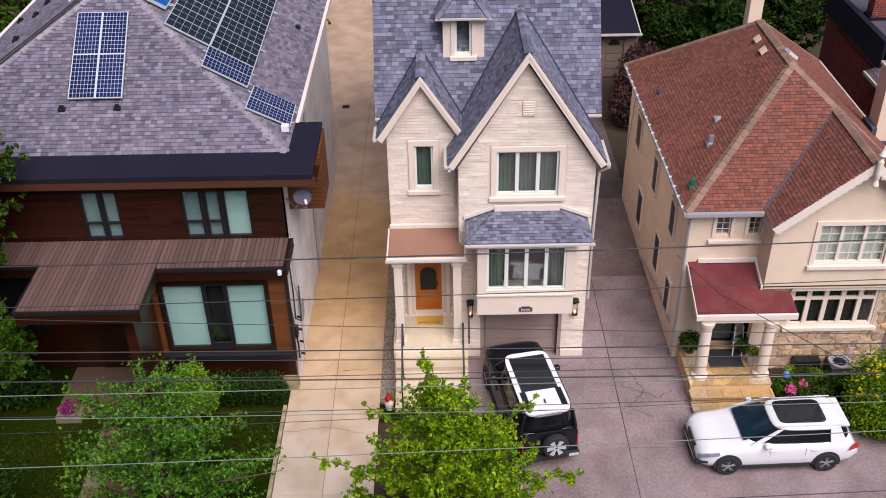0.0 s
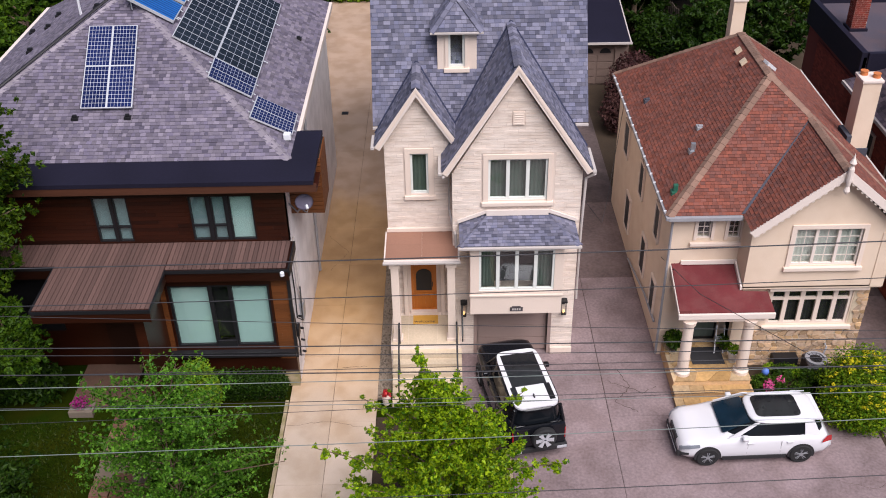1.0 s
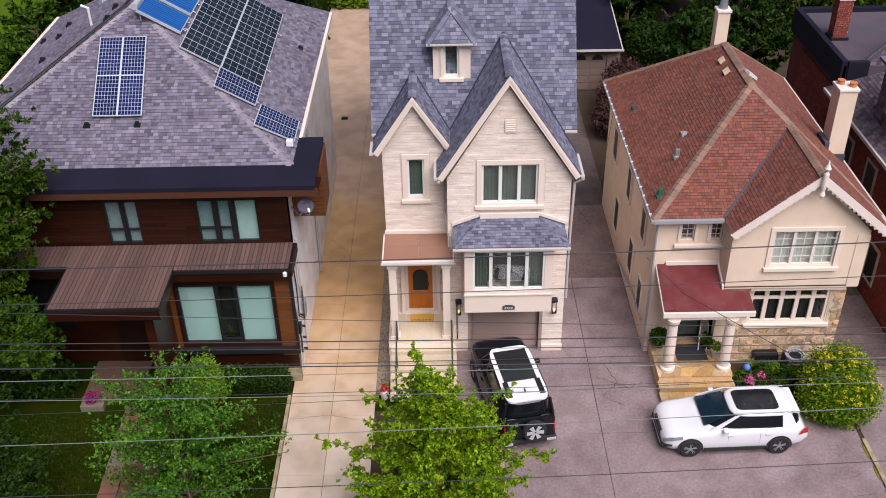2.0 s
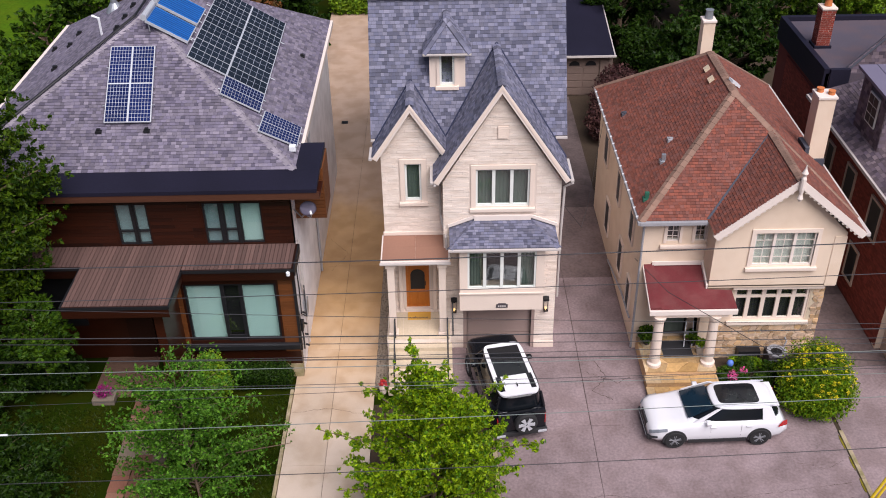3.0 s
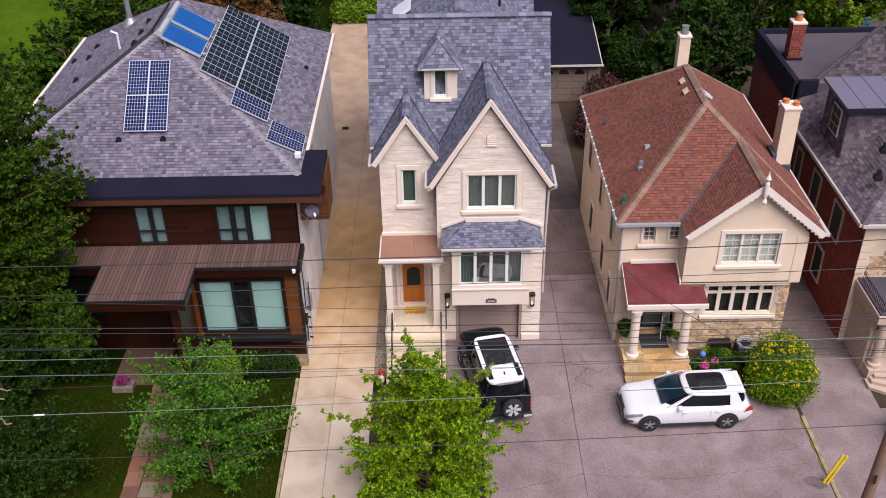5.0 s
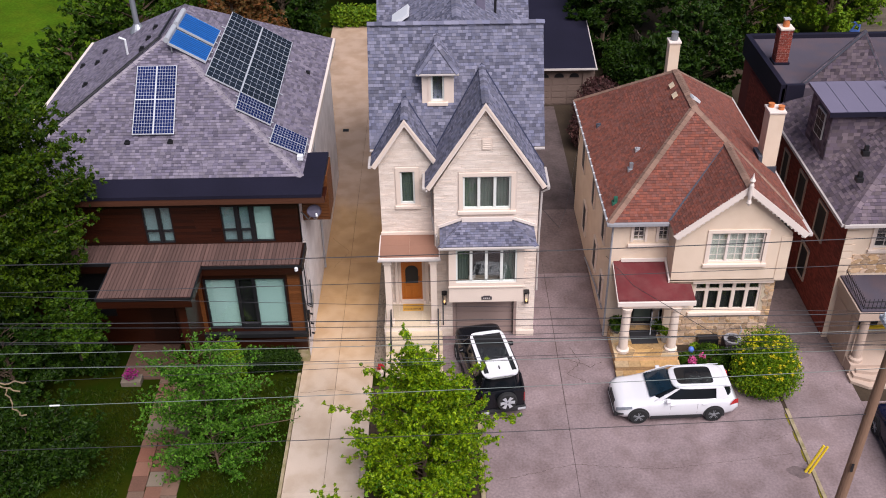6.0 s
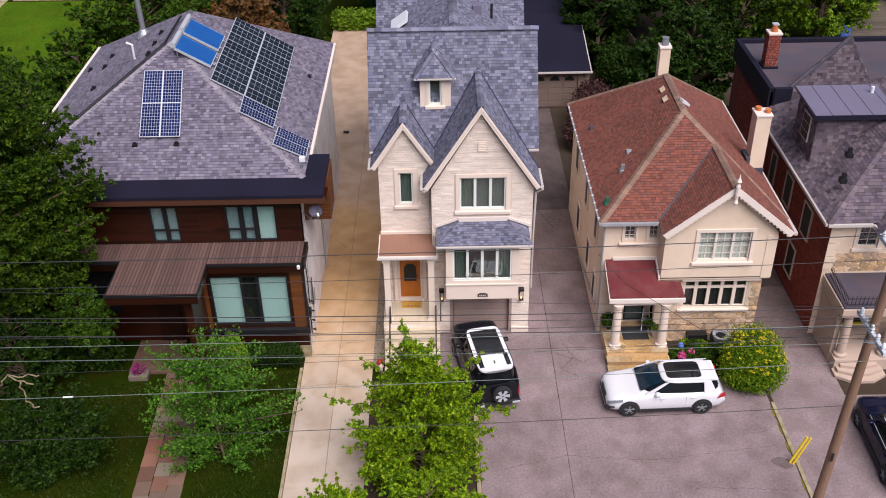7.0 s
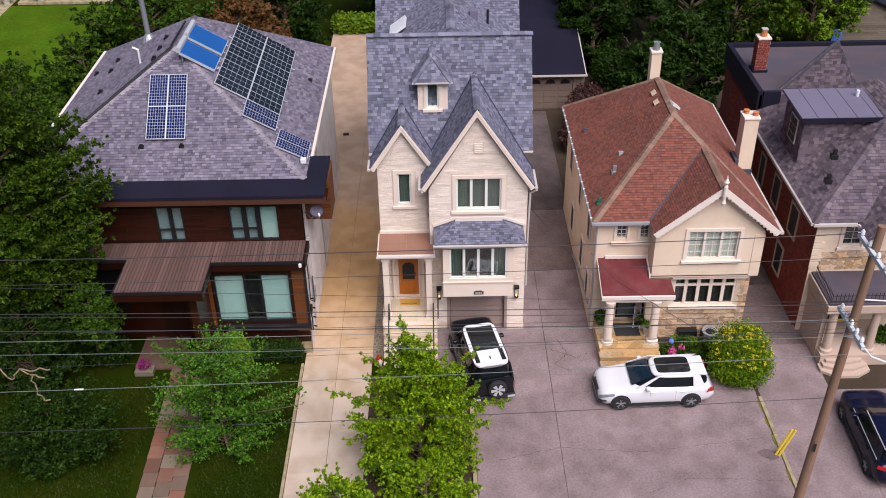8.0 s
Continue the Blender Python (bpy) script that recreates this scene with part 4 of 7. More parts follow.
dr = part("front_door", box(-2.08, -1.36, 0.98, 1.03, 1.36, 3.44), "door_wood", H1, "honey oak front door with arched dark glazing")
part("door_frame", holed_wall([(-2.16, 1.3), (-1.28, 1.3), (-1.28, 3.5), (-2.16, 3.5)], [(-2.08, -1.36, 1.36, 3.44)], 0.92, 1.05), "door_wood", dr)
arch = [(-1.99, 2.12), (-1.45, 2.12), (-1.45, 2.78)] + [(-1.72 + 0.27 * math.cos(a), 2.78 + 0.24 * math.sin(a)) for a in [math.pi * k / 8 for k in range(1, 8)]] + [(-1.99, 2.78)]
part("door_glass", prism([(x, 0.955, z) for x, z in arch], (0, 0.02, 0)), "black", dr)
for xa in (-1.98, -1.69):
    part("door_panel", box(xa, xa + 0.23, 0.955, 0.979, 1.48, 2.0, None, 0.012), "door_wood", dr)
part("handle", rod((-1.42, 0.93, 2.3), (-1.42, 0.93, 2.5), 0.015), "black", dr)
part("door_sill", box(-2.2, -1.24, 0.74, 1.0, 1.2, 1.31, None, 0.01), "trim", dr)
# dark sheet behind the door in place of an unlit hall
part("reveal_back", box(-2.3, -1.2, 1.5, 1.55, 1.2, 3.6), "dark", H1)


def wall_lantern(x, y, z, label):
    t = thing("wall_lantern", (x, y, z), label, "wall lamp", "lanterns by the garage")
    part("bracket", box(x - 0.05, x + 0.05, y - 0.03, y, z + 0.3, z + 0.55, None, 0.01), "black", t)
    part("cap", prism([(x - 0.11, y - 0.26, z + 0.5), (x + 0.11, y - 0.26, z + 0.5), (x + 0.11, y - 0.03, z + 0.5), (x - 0.11, y - 0.03, z + 0.5)], (0, 0, 0.06)), "black", t)
    part("base", box(x - 0.08, x + 0.08, y - 0.23, y - 0.06, z - 0.03, z, None, 0.01), "black", t)
    for dx in (-0.085, 0.07):
        for dy in (-0.235, -0.07):
            part("post", box(x + dx, x + dx + 0.015, y + dy, y + dy + 0.015, z, z + 0.5), "black", t)
    lamp = bpy.data.materials.get("warm lamp") or bpy.data.materials.new("warm lamp")
    lamp.use_nodes = True
    b = lamp.node_tree.nodes["Principled BSDF"]
    b.inputs["Base Color"].default_value = (0.9, 0.6, 0.3, 1)
    b.inputs["Emission Color"].default_value = (1, 0.6, 0.2, 1)
    b.inputs["Emission Strength"].default_value = 1.2
    bulb = part("bulb", turned(x, y - 0.15, [(0.02, z + 0.02), (0.04, z + 0.08), (0.03, z + 0.13), (0.01, z + 0.16)], 8), "lamp_clear", t)
    bulb.data.materials[0] = lamp


wall_lantern(-0.36, 0.0, 1.85, "black wall lantern lit beside the garage door")
wall_lantern(3.05, 0.0, 1.85, "black wall lantern lit beside the garage door")


def railing(name, pts, label, uprights):
    t = thing(name, pts[0], label, "handrail")
    part("top_rail", tube(pts, 0.03), "black", t)
    for p, z0 in uprights:
        part("post", rod((p[0], p[1], z0), p, 0.025, n=8), "black", t)
    return t


for x in (-2.55, -0.62):
    railing("handrail", [(x, -0.8, 2.05), (x, -1.0, 2.05), (x, -2.75, 1.0)], "black iron handrail on the porch steps",
            [((x, -0.85, 2.05), 1.2), ((x, -2.72, 1.02), 0.0), ((x, -1.75, 1.6), 0.68)])
railing("grab_rail", [(-0.42, -0.1, 2.3), (-0.42, -0.9, 1.5)], "black iron wall handrail beside the porch", [((-0.42, -0.1, 2.3), 2.1), ((-0.42, -0.9, 1.5), 1.3)])
dm = solo("door_mat", box(-2.12, -1.25, 0.2, 0.68, 1.213, 1.235, None, 0.008), "mat_gold", "golden coir door mat with dark lettering", "door mat")
word = bpy.data.curves.new("lettering", "FONT")
word.body, word.size, word.extrude, word.align_x = "welcome", 0.2, 0.001, "CENTER"
word_ob = new("lettering_form", word)
word_mesh = bpy.data.meshes.new_from_object(word_ob)
bpy.data.objects.remove(word_ob)
word_mesh.transform(Matrix.Translation((-1.72, 0.26, 1.2365)))
word_mesh.materials.clear()
word_mesh.materials.append(M["mat_black"])
lettering = new("lettering", word_mesh)
lettering.parent = dm

# ================================================================ cedar house with solar roof
H2 = thing("cedar_house", (-11.5, 6, 0), "modern cedar clad house with grey hip roof and wooden canopy", "house")
ZE, PIT = 7.7, 0.575
EX0, EX1, EY0, EY1 = -17.9, -5.8, 0.4, 16.0
AX = (EX0 + EX1) / 2
RZ = ZE + PIT * (EX1 - AX)
AY = EY0 + (EX1 - AX)
EYB = 14.6
shingled(H2, [(EX0, EY0, ZE), (EX1, EY0, ZE), (AX, AY, RZ)], "grey", 81, 300, 0.135, 0.17, near=(-9, -20, 16))
shingled(H2, [(EX1, EY0, ZE), (EX1, EYB, ZE), (AX, 10.2, RZ), (AX, AY, RZ)], "grey", 82, 0, 0.14, 0.18)
shingled(H2, [(EX0, EY0, ZE), (AX, AY, RZ), (AX, 10.2, RZ), (EX0, EYB, ZE)], "grey", 83, 0, 0.14, 0.18)
shingled(H2, [(EX1, EYB, ZE), (EX0, EYB, ZE), (AX, 10.2, RZ)], "grey", 84, 0, 0.14, 0.18)
ridge_caps(H2, (EX1, EY0, ZE), (AX, AY, RZ), "grey_ridge", 0.3, 0.17)
ridge_caps(H2, (EX0, EY0, ZE), (AX, AY, RZ), "grey_ridge", 0.3, 0.17)
ridge_caps(H2, (AX, AY, RZ), (AX, 10.2, RZ), "grey", 0.3, 0.16)
part("hip_cable", tube([(EX0 + 1.2, EY0 + 1.2, ZE + PIT * 1.2 + 0.1), (AX - 0.3, AY - 0.2, RZ - 0.02), (AX - 0.2, 9.2, RZ + 0.1)], 0.05), "black", H2)
part("fascia", box(EX1, EX1 + 0.13, 2.3, EYB, ZE - 0.2, ZE + 0.02, None, 0.02), "white", H2)
part("fascia", box(EX0 - 0.16, EX0, 0.4, EYB, ZE - 0.2, ZE + 0.02, None, 0.02), "white", H2)
# dark membrane margin and fascia boards
part("roof_margin", prism([(EX0, -0.85, 7.62), (-4.95, -0.85, 7.62), (-4.95, 0.41, 7.7), (EX0, 0.41, 7.7)], (0, 0, -0.14)), "membrane", H2)
part("roof_margin", prism([(-5.8, 0.41, 7.7), (-4.95, 0.41, 7.7), (-4.95, 2.35, 7.72), (-5.8, 2.35, 7.72)], (0, 0, -0.14)), "membrane", H2)
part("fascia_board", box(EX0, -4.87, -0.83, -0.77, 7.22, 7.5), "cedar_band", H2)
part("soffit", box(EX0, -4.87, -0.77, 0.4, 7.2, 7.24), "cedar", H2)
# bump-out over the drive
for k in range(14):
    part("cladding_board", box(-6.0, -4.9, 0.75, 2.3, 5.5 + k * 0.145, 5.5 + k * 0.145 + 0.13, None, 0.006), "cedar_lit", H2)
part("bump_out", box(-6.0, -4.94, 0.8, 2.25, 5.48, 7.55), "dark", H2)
# body
YU, YG = -0.25, -1.5
UW = [(-12.1, -11.53, 5.14, 6.8), (-11.46, -10.98, 5.14, 6.8), (-9.05, -8.47, 5.14, 6.8), (-8.37, -7.9, 5.14, 6.8), (-7.8, -7.02, 5.14, 6.8)]
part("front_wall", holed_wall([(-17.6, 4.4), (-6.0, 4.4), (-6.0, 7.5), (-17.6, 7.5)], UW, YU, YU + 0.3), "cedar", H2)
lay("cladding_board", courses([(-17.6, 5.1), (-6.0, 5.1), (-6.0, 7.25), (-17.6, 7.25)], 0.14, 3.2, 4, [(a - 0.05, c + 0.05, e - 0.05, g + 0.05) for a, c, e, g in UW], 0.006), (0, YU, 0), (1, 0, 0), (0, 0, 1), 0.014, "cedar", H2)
for i, w in enumerate(UW):
    window(H2, *w, YU, [], "black", None, 0, False, cover="blind" if i == 4 else "blind_grey", frame_w=0.05, rail=None if i == 4 else 0.33)
part("mullion", box(-8.47, -8.37, YU - 0.02, YU, 5.16, 6.8), "black", H2)
part("mullion", box(-7.9, -7.8, YU - 0.02, YU, 5.16, 6.8), "black", H2)
part("mullion", box(-11.53, -11.46, YU - 0.02, YU, 5.16, 6.8), "black", H2)
GW = (-9.85, -6.6, 1.75, 4.25)
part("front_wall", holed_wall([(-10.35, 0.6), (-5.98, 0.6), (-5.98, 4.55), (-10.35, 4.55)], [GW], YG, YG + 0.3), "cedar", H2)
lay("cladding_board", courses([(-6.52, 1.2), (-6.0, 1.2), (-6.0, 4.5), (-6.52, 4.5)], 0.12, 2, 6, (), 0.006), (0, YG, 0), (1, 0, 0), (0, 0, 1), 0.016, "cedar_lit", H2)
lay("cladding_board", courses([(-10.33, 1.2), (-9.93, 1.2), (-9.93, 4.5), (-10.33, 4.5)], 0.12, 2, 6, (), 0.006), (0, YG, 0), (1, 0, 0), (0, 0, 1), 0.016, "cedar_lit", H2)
window(H2, *GW, YG, [0.41, 0.61], "black", None, 0, False, cover="blind", frame_w=0.08, rail=None, bare=(1,), label="wide black framed window with pale blinds")
part("window_frame", box(-8.5, -7.88, YG - 0.02, YG + 0.05, 1.75, 2.0), "black", H2)
part("sill_ledge", box(-10.35, -5.95, YG - 0.2, YG, 1.42, 1.62, None, 0.02), "black", H2)
part("plinth", box(-10.35, -5.98, YG - 0.03, YG + 0.27, 0, 0.6), "kerb", H2)
part("corner_post", box(-6.0, -5.9, YG - 0.08, YG + 0.02, 1.3, 4.55), "black", H2)
part("side_wall", box(-6.3, -5.98, YG + 0.3, YU, 0, 4.6), "render_white", H2)
part("side_wall", box(-6.3, -6.0, YU, EYB - 0.6, 0, 7.5), "render_white", H2)
part("side_wall", box(-17.6, -17.3, YU + 0.3, EYB - 0.6, 0, 7.5), "cedar", H2)
part("back_wall", box(-17.3, -6.3, EYB - 0.9, EYB - 0.6, 0, 7.5), "render_white", H2)
part("front_wall", box(-17.6, -10.35, YU, YU + 0.3, 0, 4.4), "cedar", H2)
part("wing_wall", box(-10.4, -10.1, -3.4, YU, 0, 4.5), "cedar", H2)
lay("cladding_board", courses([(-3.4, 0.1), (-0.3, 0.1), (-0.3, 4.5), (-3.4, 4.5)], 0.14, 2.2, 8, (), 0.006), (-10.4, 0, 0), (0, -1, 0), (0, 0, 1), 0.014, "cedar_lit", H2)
part("entrance_door", box(-12.6, -11.6, YU - 0.06, YU, 0.05, 2.3), "cedar", H2, "dark cedar entrance door in deep shade")
part("entrance_window", box(-11.4, -10.6, YU - 0.04, YU, 0.6, 2.4), "black", H2)
part("side_window", box(-16.6, -14.0, YU - 0.05, YU, 1.6, 4.0), "black", H2)
# canopy of deck boards
can = part("canopy", prism([(-13.2, -3.75, 4.98), (-9.72, -3.75, 4.98), (-9.72, YU, 5.06), (-13.2, YU, 5.06)], (0, 0, -0.4)), "cedar", H2, "weathered wooden canopy over the entrance")
part("canopy_wing", prism([(-9.72, -1.75, 4.98), (-5.88, -1.75, 4.98), (-5.88, YU, 5.06), (-9.72, YU, 5.06)], (0, 0, -0.4)), "cedar", H2)
part("canopy_wing", prism([(-18.5, -1.45, 4.98), (-13.2, -1.45, 4.98), (-13.2, YU, 5.06), (-18.5, YU, 5.06)], (0, 0, -0.4)), "cedar", H2)
x = -18.4
while x < -5.95:
    ya = -3.75 if -13.25 < x < -9.85 else (-1.45 if x < -13 else -1.75)
    part("deck_board", prism([(x, ya + 0.06, 4.985), (x + 0.125, ya + 0.06, 4.985), (x + 0.125, YU - 0.02, 5.065), (x, YU - 0.02, 5.065)], (0, 0, 0.03)), "deck", H2)
    x += 0.14
for a, c, d, e in ((-13.22, -9.7, -3.8, -3.74), (-9.72, -5.86, -1.8, -1.74), (-18.5, -13.2, -1.5, -1.44)):
    part("canopy_fascia", box(a, c, d, e, 4.6, 5.03), "cedar", H2)
    part("canopy_edge", box(a, c, d - 0.03, d, 4.93, 5.05), "black", H2)
part("canopy_edge", box(-9.72, -9.68, -3.8, -1.74, 4.93, 5.05), "black", H2)
part("canopy_edge", box(-13.26, -13.2, -3.8, -1.44, 4.93, 5.05), "black", H2)
part("canopy_edge", box(-5.88, -5.82, -1.8, YU, 4.75, 5.06), "black", H2)
part("spot_lamp", turned(-6.05, -1.86, [(0.03, 4.8), (0.07, 4.83), (0.07, 4.95), (0.03, 4.98)], 10), "ceramic", H2)
# cables and meter on the white side wall
part("meter_box", box(-6.0, -5.86, 0.1, 0.5, 1.6, 2.2, None, 0.02), "steel", H2)
part("conduit", tube([(-5.95, -0.1, 5.0), (-5.95, -0.1, 3.2), (-5.9, 0.3, 2.2)], 0.035), "gutter", H2)
part("conduit", tube([(-5.94, 0.25, 4.9), (-5.94, 0.28, 0.2)], 0.04), "gutter", H2)
part("cable", tube([(-5.93, -0.9, 4.8), (-5.92, -0.8, 3.5), (-5.93, -0.85, 2.4), (-5.8, -0.6, 2.1), (-5.85, -0.3, 2.3), (-5.9, 0.1, 3.0)], 0.025), "black", H2)
part("cable", tube([(-5.96, -1.3, 3.2), (-5.93, -1.2, 2.2), (-5.9, -1.1, 1.6), (-5.93, -1.0, 0.9)], 0.03), "black", H2)
part("junction_box", box(-5.98, -5.85, -1.25, -0.95, 1.9, 2.25, None, 0.02), "black", H2)
for k in range(4):
    part("insulator", rod((-5.9, -0.75, 0.9 + k * 0.5), (-5.78, -0.8, 0.9 + k * 0.5), 0.04), "black", H2)
part("roof_box", box(-5.98, -5.8, 5.6, 6.1, 3.5, 4.6, None, 0.03), "dkgutter", H2)
part("downspout", rod((-5.93, 5.2, 0.1), (-5.93, 5.2, 7.5), 0.05), "dkgutter", H2)


def roof_pt(x, y, lift=0.0):
    """A point on the cedar house's roof."""
    z = min(ZE + PIT * (y - EY0), ZE + PIT * (EX1 - x), ZE + PIT * (x - EX0), RZ)
    return Vector((x, y, z + lift))


def panel(name, a, b, c, d, nu, nv, cell_mat, label, group, lines="alu", sub=(5, 6), thick=0.05, legs=True, grid="cell_line"):
    """A framed module array on four corners (a, b low edge; d, c high edge); nu x nv modules."""
    a, b, c, d = map(Vector, (a, b, c, d))
    n = (b - a).cross(d - a).normalized()
    t = thing(name, a, label, "solar panel", group)
    part("frame", prism([a, b, c, d], -n * thick), lines, t)
    at = lambda u, v: a + (b - a) * u * (1 - v) + (c - d) * u * v + (d - a) * v
    for i in range(nu):
        for j in range(nv):
            gu, gv = 0.035 / (b - a).length, 0.03 / (d - a).length
            u0, u1, v0, v1 = i / nu + gu, (i + 1) / nu - gu, j / nv + gv, (j + 1) / nv - gv
            mod = part("module", prism([at(u0, v0), at(u1, v0), at(u1, v1), at(u0, v1)], n * 0.008), cell_mat, t)
            bars = bmesh.new()
            for k in range(1, sub[0]):
                u = u0 + (u1 - u0) * k / sub[0]
                e = 0.005 / (b - a).length
                prism([at(u - e, v0) + n * 0.009, at(u + e, v0) + n * 0.009, at(u + e, v1) + n * 0.009, at(u - e, v1) + n * 0.009], n * 0.002, bars)
            for k in range(1, sub[1]):
                v = v0 + (v1 - v0) * k / sub[1]
                e = (0.0055 if grid == "cell_line" else 0.03) / (d - a).length
                prism([at(u0, v - e) + n * 0.009, at(u1, v - e) + n * 0.009, at(u1, v + e) + n * 0.009, at(u0, v + e) + n * 0.009], n * 0.002, bars)
            for k in range(1, sub[0] if sub[0] < 10 else 1):
                for w in range(1, sub[1]):
                    u, v, p, q = u0 + (u1 - u0) * k / sub[0], v0 + (v1 - v0) * w / sub[1], 0.02 / (b - a).length, 0.02 / (d - a).length
                    prism([at(u - p, v) + n * 0.01, at(u, v - q) + n * 0.01, at(u + p, v) + n * 0.01, at(u, v + q) + n * 0.01], n * 0.0025, bars)
            tagged(part("cell_grid", bars, grid, mod), kind="stuff")
    if legs:
        legs_bm = bmesh.new()
        for v in (0.22, 0.72):
            p, q = at(-0.06, v) - n * 0.03, at(1.06, v) - n * 0.03
            rod(p, q, 0.02, n=6, bm=legs_bm)
        for u in (0.05, 0.95):
            for v in (0.05, 0.95):
                rod(at(u, v) - n * 0.02, at(u, v) - Vector((0, 0, 0.42)), 0.025, n=6, bm=legs_bm)
        part("rack", legs_bm, "steel", t)
    return t


panel("solar_array", (-12.62, 2.0, 8.83), (-10.95, 2.0, 8.83), (-11.17, 4.88, 10.5), (-12.8, 4.88, 10.5), 2, 2, "cells", "blue four module solar panel on grey shingles", "rooftop panels", sub=(7, 10))


def on_right(xa, ya, lift=0.16):
    return Vector((xa, ya, ZE + PIT * (EX1 - xa) + lift))
panel("solar_array", on_right(-9.97, 4.5), on_right(-7.27, 4.4), on_right(-7.37, 11.5), on_right(-10.05, 11.6), 2, 8, "cells_dark", "large dark solar array on the side slope", "rooftop panels", sub=(6, 2))
panel("solar_array", on_right(-8.6, 2.93), on_right(-7.25, 2.93), on_right(-7.27, 4.36), on_right(-8.65, 4.4), 1, 2, "cells", "blue two module extension of the solar array", "rooftop panels", sub=(12, 3))
panel("solar_array", on_right(-7.14, 1.6), on_right(-5.85, 1.75), on_right(-5.85, 3.25), on_right(-7.12, 3.2), 1, 2, "cells", "small blue solar panel by the gutter", "rooftop panels", sub=(12, 4))
for ya, yb in ((7.3, 8.95), (5.5, 7.0)):
    t = panel("solar_collector", on_right(-11.55, ya, 0.25), on_right(-10.1, ya, 0.22), on_right(-10.1, yb, 0.22), on_right(-11.55, yb, 0.25), 1, 1, "collector", "bright blue solar water collector near the ridge", "water collectors", sub=(1, 9), thick=0.1, grid="tube_gap")
    a = on_right(-11.62, ya, 0.3)
    part("header_tank", rod((a.x, ya, a.z), (a.x, yb, a.z), 0.12, n=12), "alu", t)
isolator = solo("isolator_box", box(-6.1, -5.86, 1.4, 1.62, 7.85, 8.06, None, 0.03), "ceramic", "white electrical isolator box at the panel edge", "electrical box")
flue = thing("flue_pipe", (-14.5, 11.2, 9.6), "tall galvanised flue pipe on the roof", "flue")
part("pipe", rod((-14.5, 11.2, 9.4), (-14.55, 11.2, 12.6), 0.13, n=14), "steel", flue)
part("collar", turned(-14.5, 11.2, [(0.4, 9.55), (0.3, 9.75), (0.16, 9.95)], 14), "steel", flue)
part("cap", turned(-14.55, 11.2, [(0.14, 12.6), (0.22, 12.65), (0.1, 12.85)], 14), "black", flue)
vp = thing("vent_pipe", (-13.9, 7.3, 9.9), "white plastic vent pipe on the roof", "vent pipe")
part("pipe", tube([(-13.9, 7.3, 9.8), (-13.9, 7.3, 10.7), (-14.15, 7.3, 10.8)], 0.055, 8), "ceramic", vp)


def roof_cowl(x, y, z, s=0.16, material="black", tall=0.3):
    t = thing("roof_vent", (x, y, z), "small dark roof vent among the shingles", "roof vent", "roof vents")
    part("base", box(x - s, x + s, y - s, y + s, z - 0.15, z + 0.06, None, 0.02), material, t)
    part("hood", box(x - s * 0.6, x + s * 0.6, y - s * 0.6, y + s * 0.3, z + 0.05, z + tall, None, 0.03), material, t)


for x, y in ((-17.2, 10.6), (-16.0, 9.3), (-16.0, 10.6), (-15.7, 6.5), (-13.0, 6.6), (-13.0, 7.8), (-13.0, 9.1)):
    p = roof_pt(x, y)
    roof_cowl(x, y, p.z, 0.14, "black", 0.16)
for x, y in ((-12.8, 1.86), (-11.1, 1.86), (-6.5, 9.4)):
    roof_cowl(x, y, roof_pt(x, y).z, 0.11, "black", 0.14)
dish = thing("satellite_dish", (-5.7, -0.5, 6.6), "pale blue grey satellite dish on the cedar wall", "satellite dish")
db = bmesh.new()
n, rings = 20, []
dish_turn = Vector((0.35, -0.62, 0.7)).to_track_quat("Z", "Y").to_matrix()
for k in range(1, 6):
    r = k / 5
    rings.append([db.verts.new(Vector((-5.34, -0.62, 6.72)) + dish_turn @ Vector((0.3 * r * math.cos(2 * math.pi * i / n), 0.26 * r * math.sin(2 * math.pi * i / n), 0.07 * r * r))) for i in range(n)])
for a, c in zip(rings, rings[1:]):
    for i in range(n):
        j = (i + 1) % n
        db.faces.new((a[i], a[j], c[j], c[i]))
db.faces.new(rings[0])
bmesh.ops.solidify(db, geom=db.faces[:], thickness=0.012)
part("reflector", db, "metalroof", dish, smooth=True)
part("arm", tube([(-5.36, -0.72, 6.5), (-5.2, -1.0, 6.6), (-5.14, -1.08, 6.8)], 0.018), "steel", dish)
part("feed", rod((-5.16, -1.1, 6.78), (-5.2, -1.0, 6.86), 0.045), "alu", dish)
part("mount", tube([(-5.95, 0.2, 6.2), (-5.6, -0.4, 6.25), (-5.38, -0.56, 6.6)], 0.03), "steel", dish)

# ================================================================ cream house with red roof
H3 = thing("cream_house", (10, 4, 0), "cream stucco house with red hip roof and front gable", "house")
RE, RP = 5.9, 0.83
A0, A1, B0, B1 = 6.13, 13.7, -0.5, 10.7
RX = (A0 + A1) / 2
RH = RE + RP * (RX - A0)
RF, RB = B0 + (RX - A0), B1 - (RX - A0)
NR = (8, -20, 14)
shingled(H3, [(A0, B0, RE), (A1, B0, RE), (RX, RF, RH)], "red", 101, 150, 0.115, 0.15, near=NR)
shingled(H3, [(A0, B0, RE), (RX, RF, RH), (RX, RB, RH), (A0, B1, RE)], "red", 102, 150, 0.115, 0.15, near=NR)
shingled(H3, [(A1, B0, RE), (A1, B1, RE), (RX, RB, RH), (RX, RF, RH)], "red", 103, 0, 0.115, 0.15)
shingled(H3, [(A1, B1, RE), (A0, B1, RE), (RX, RB, RH)], "red", 104, 0, 0.115, 0.15)
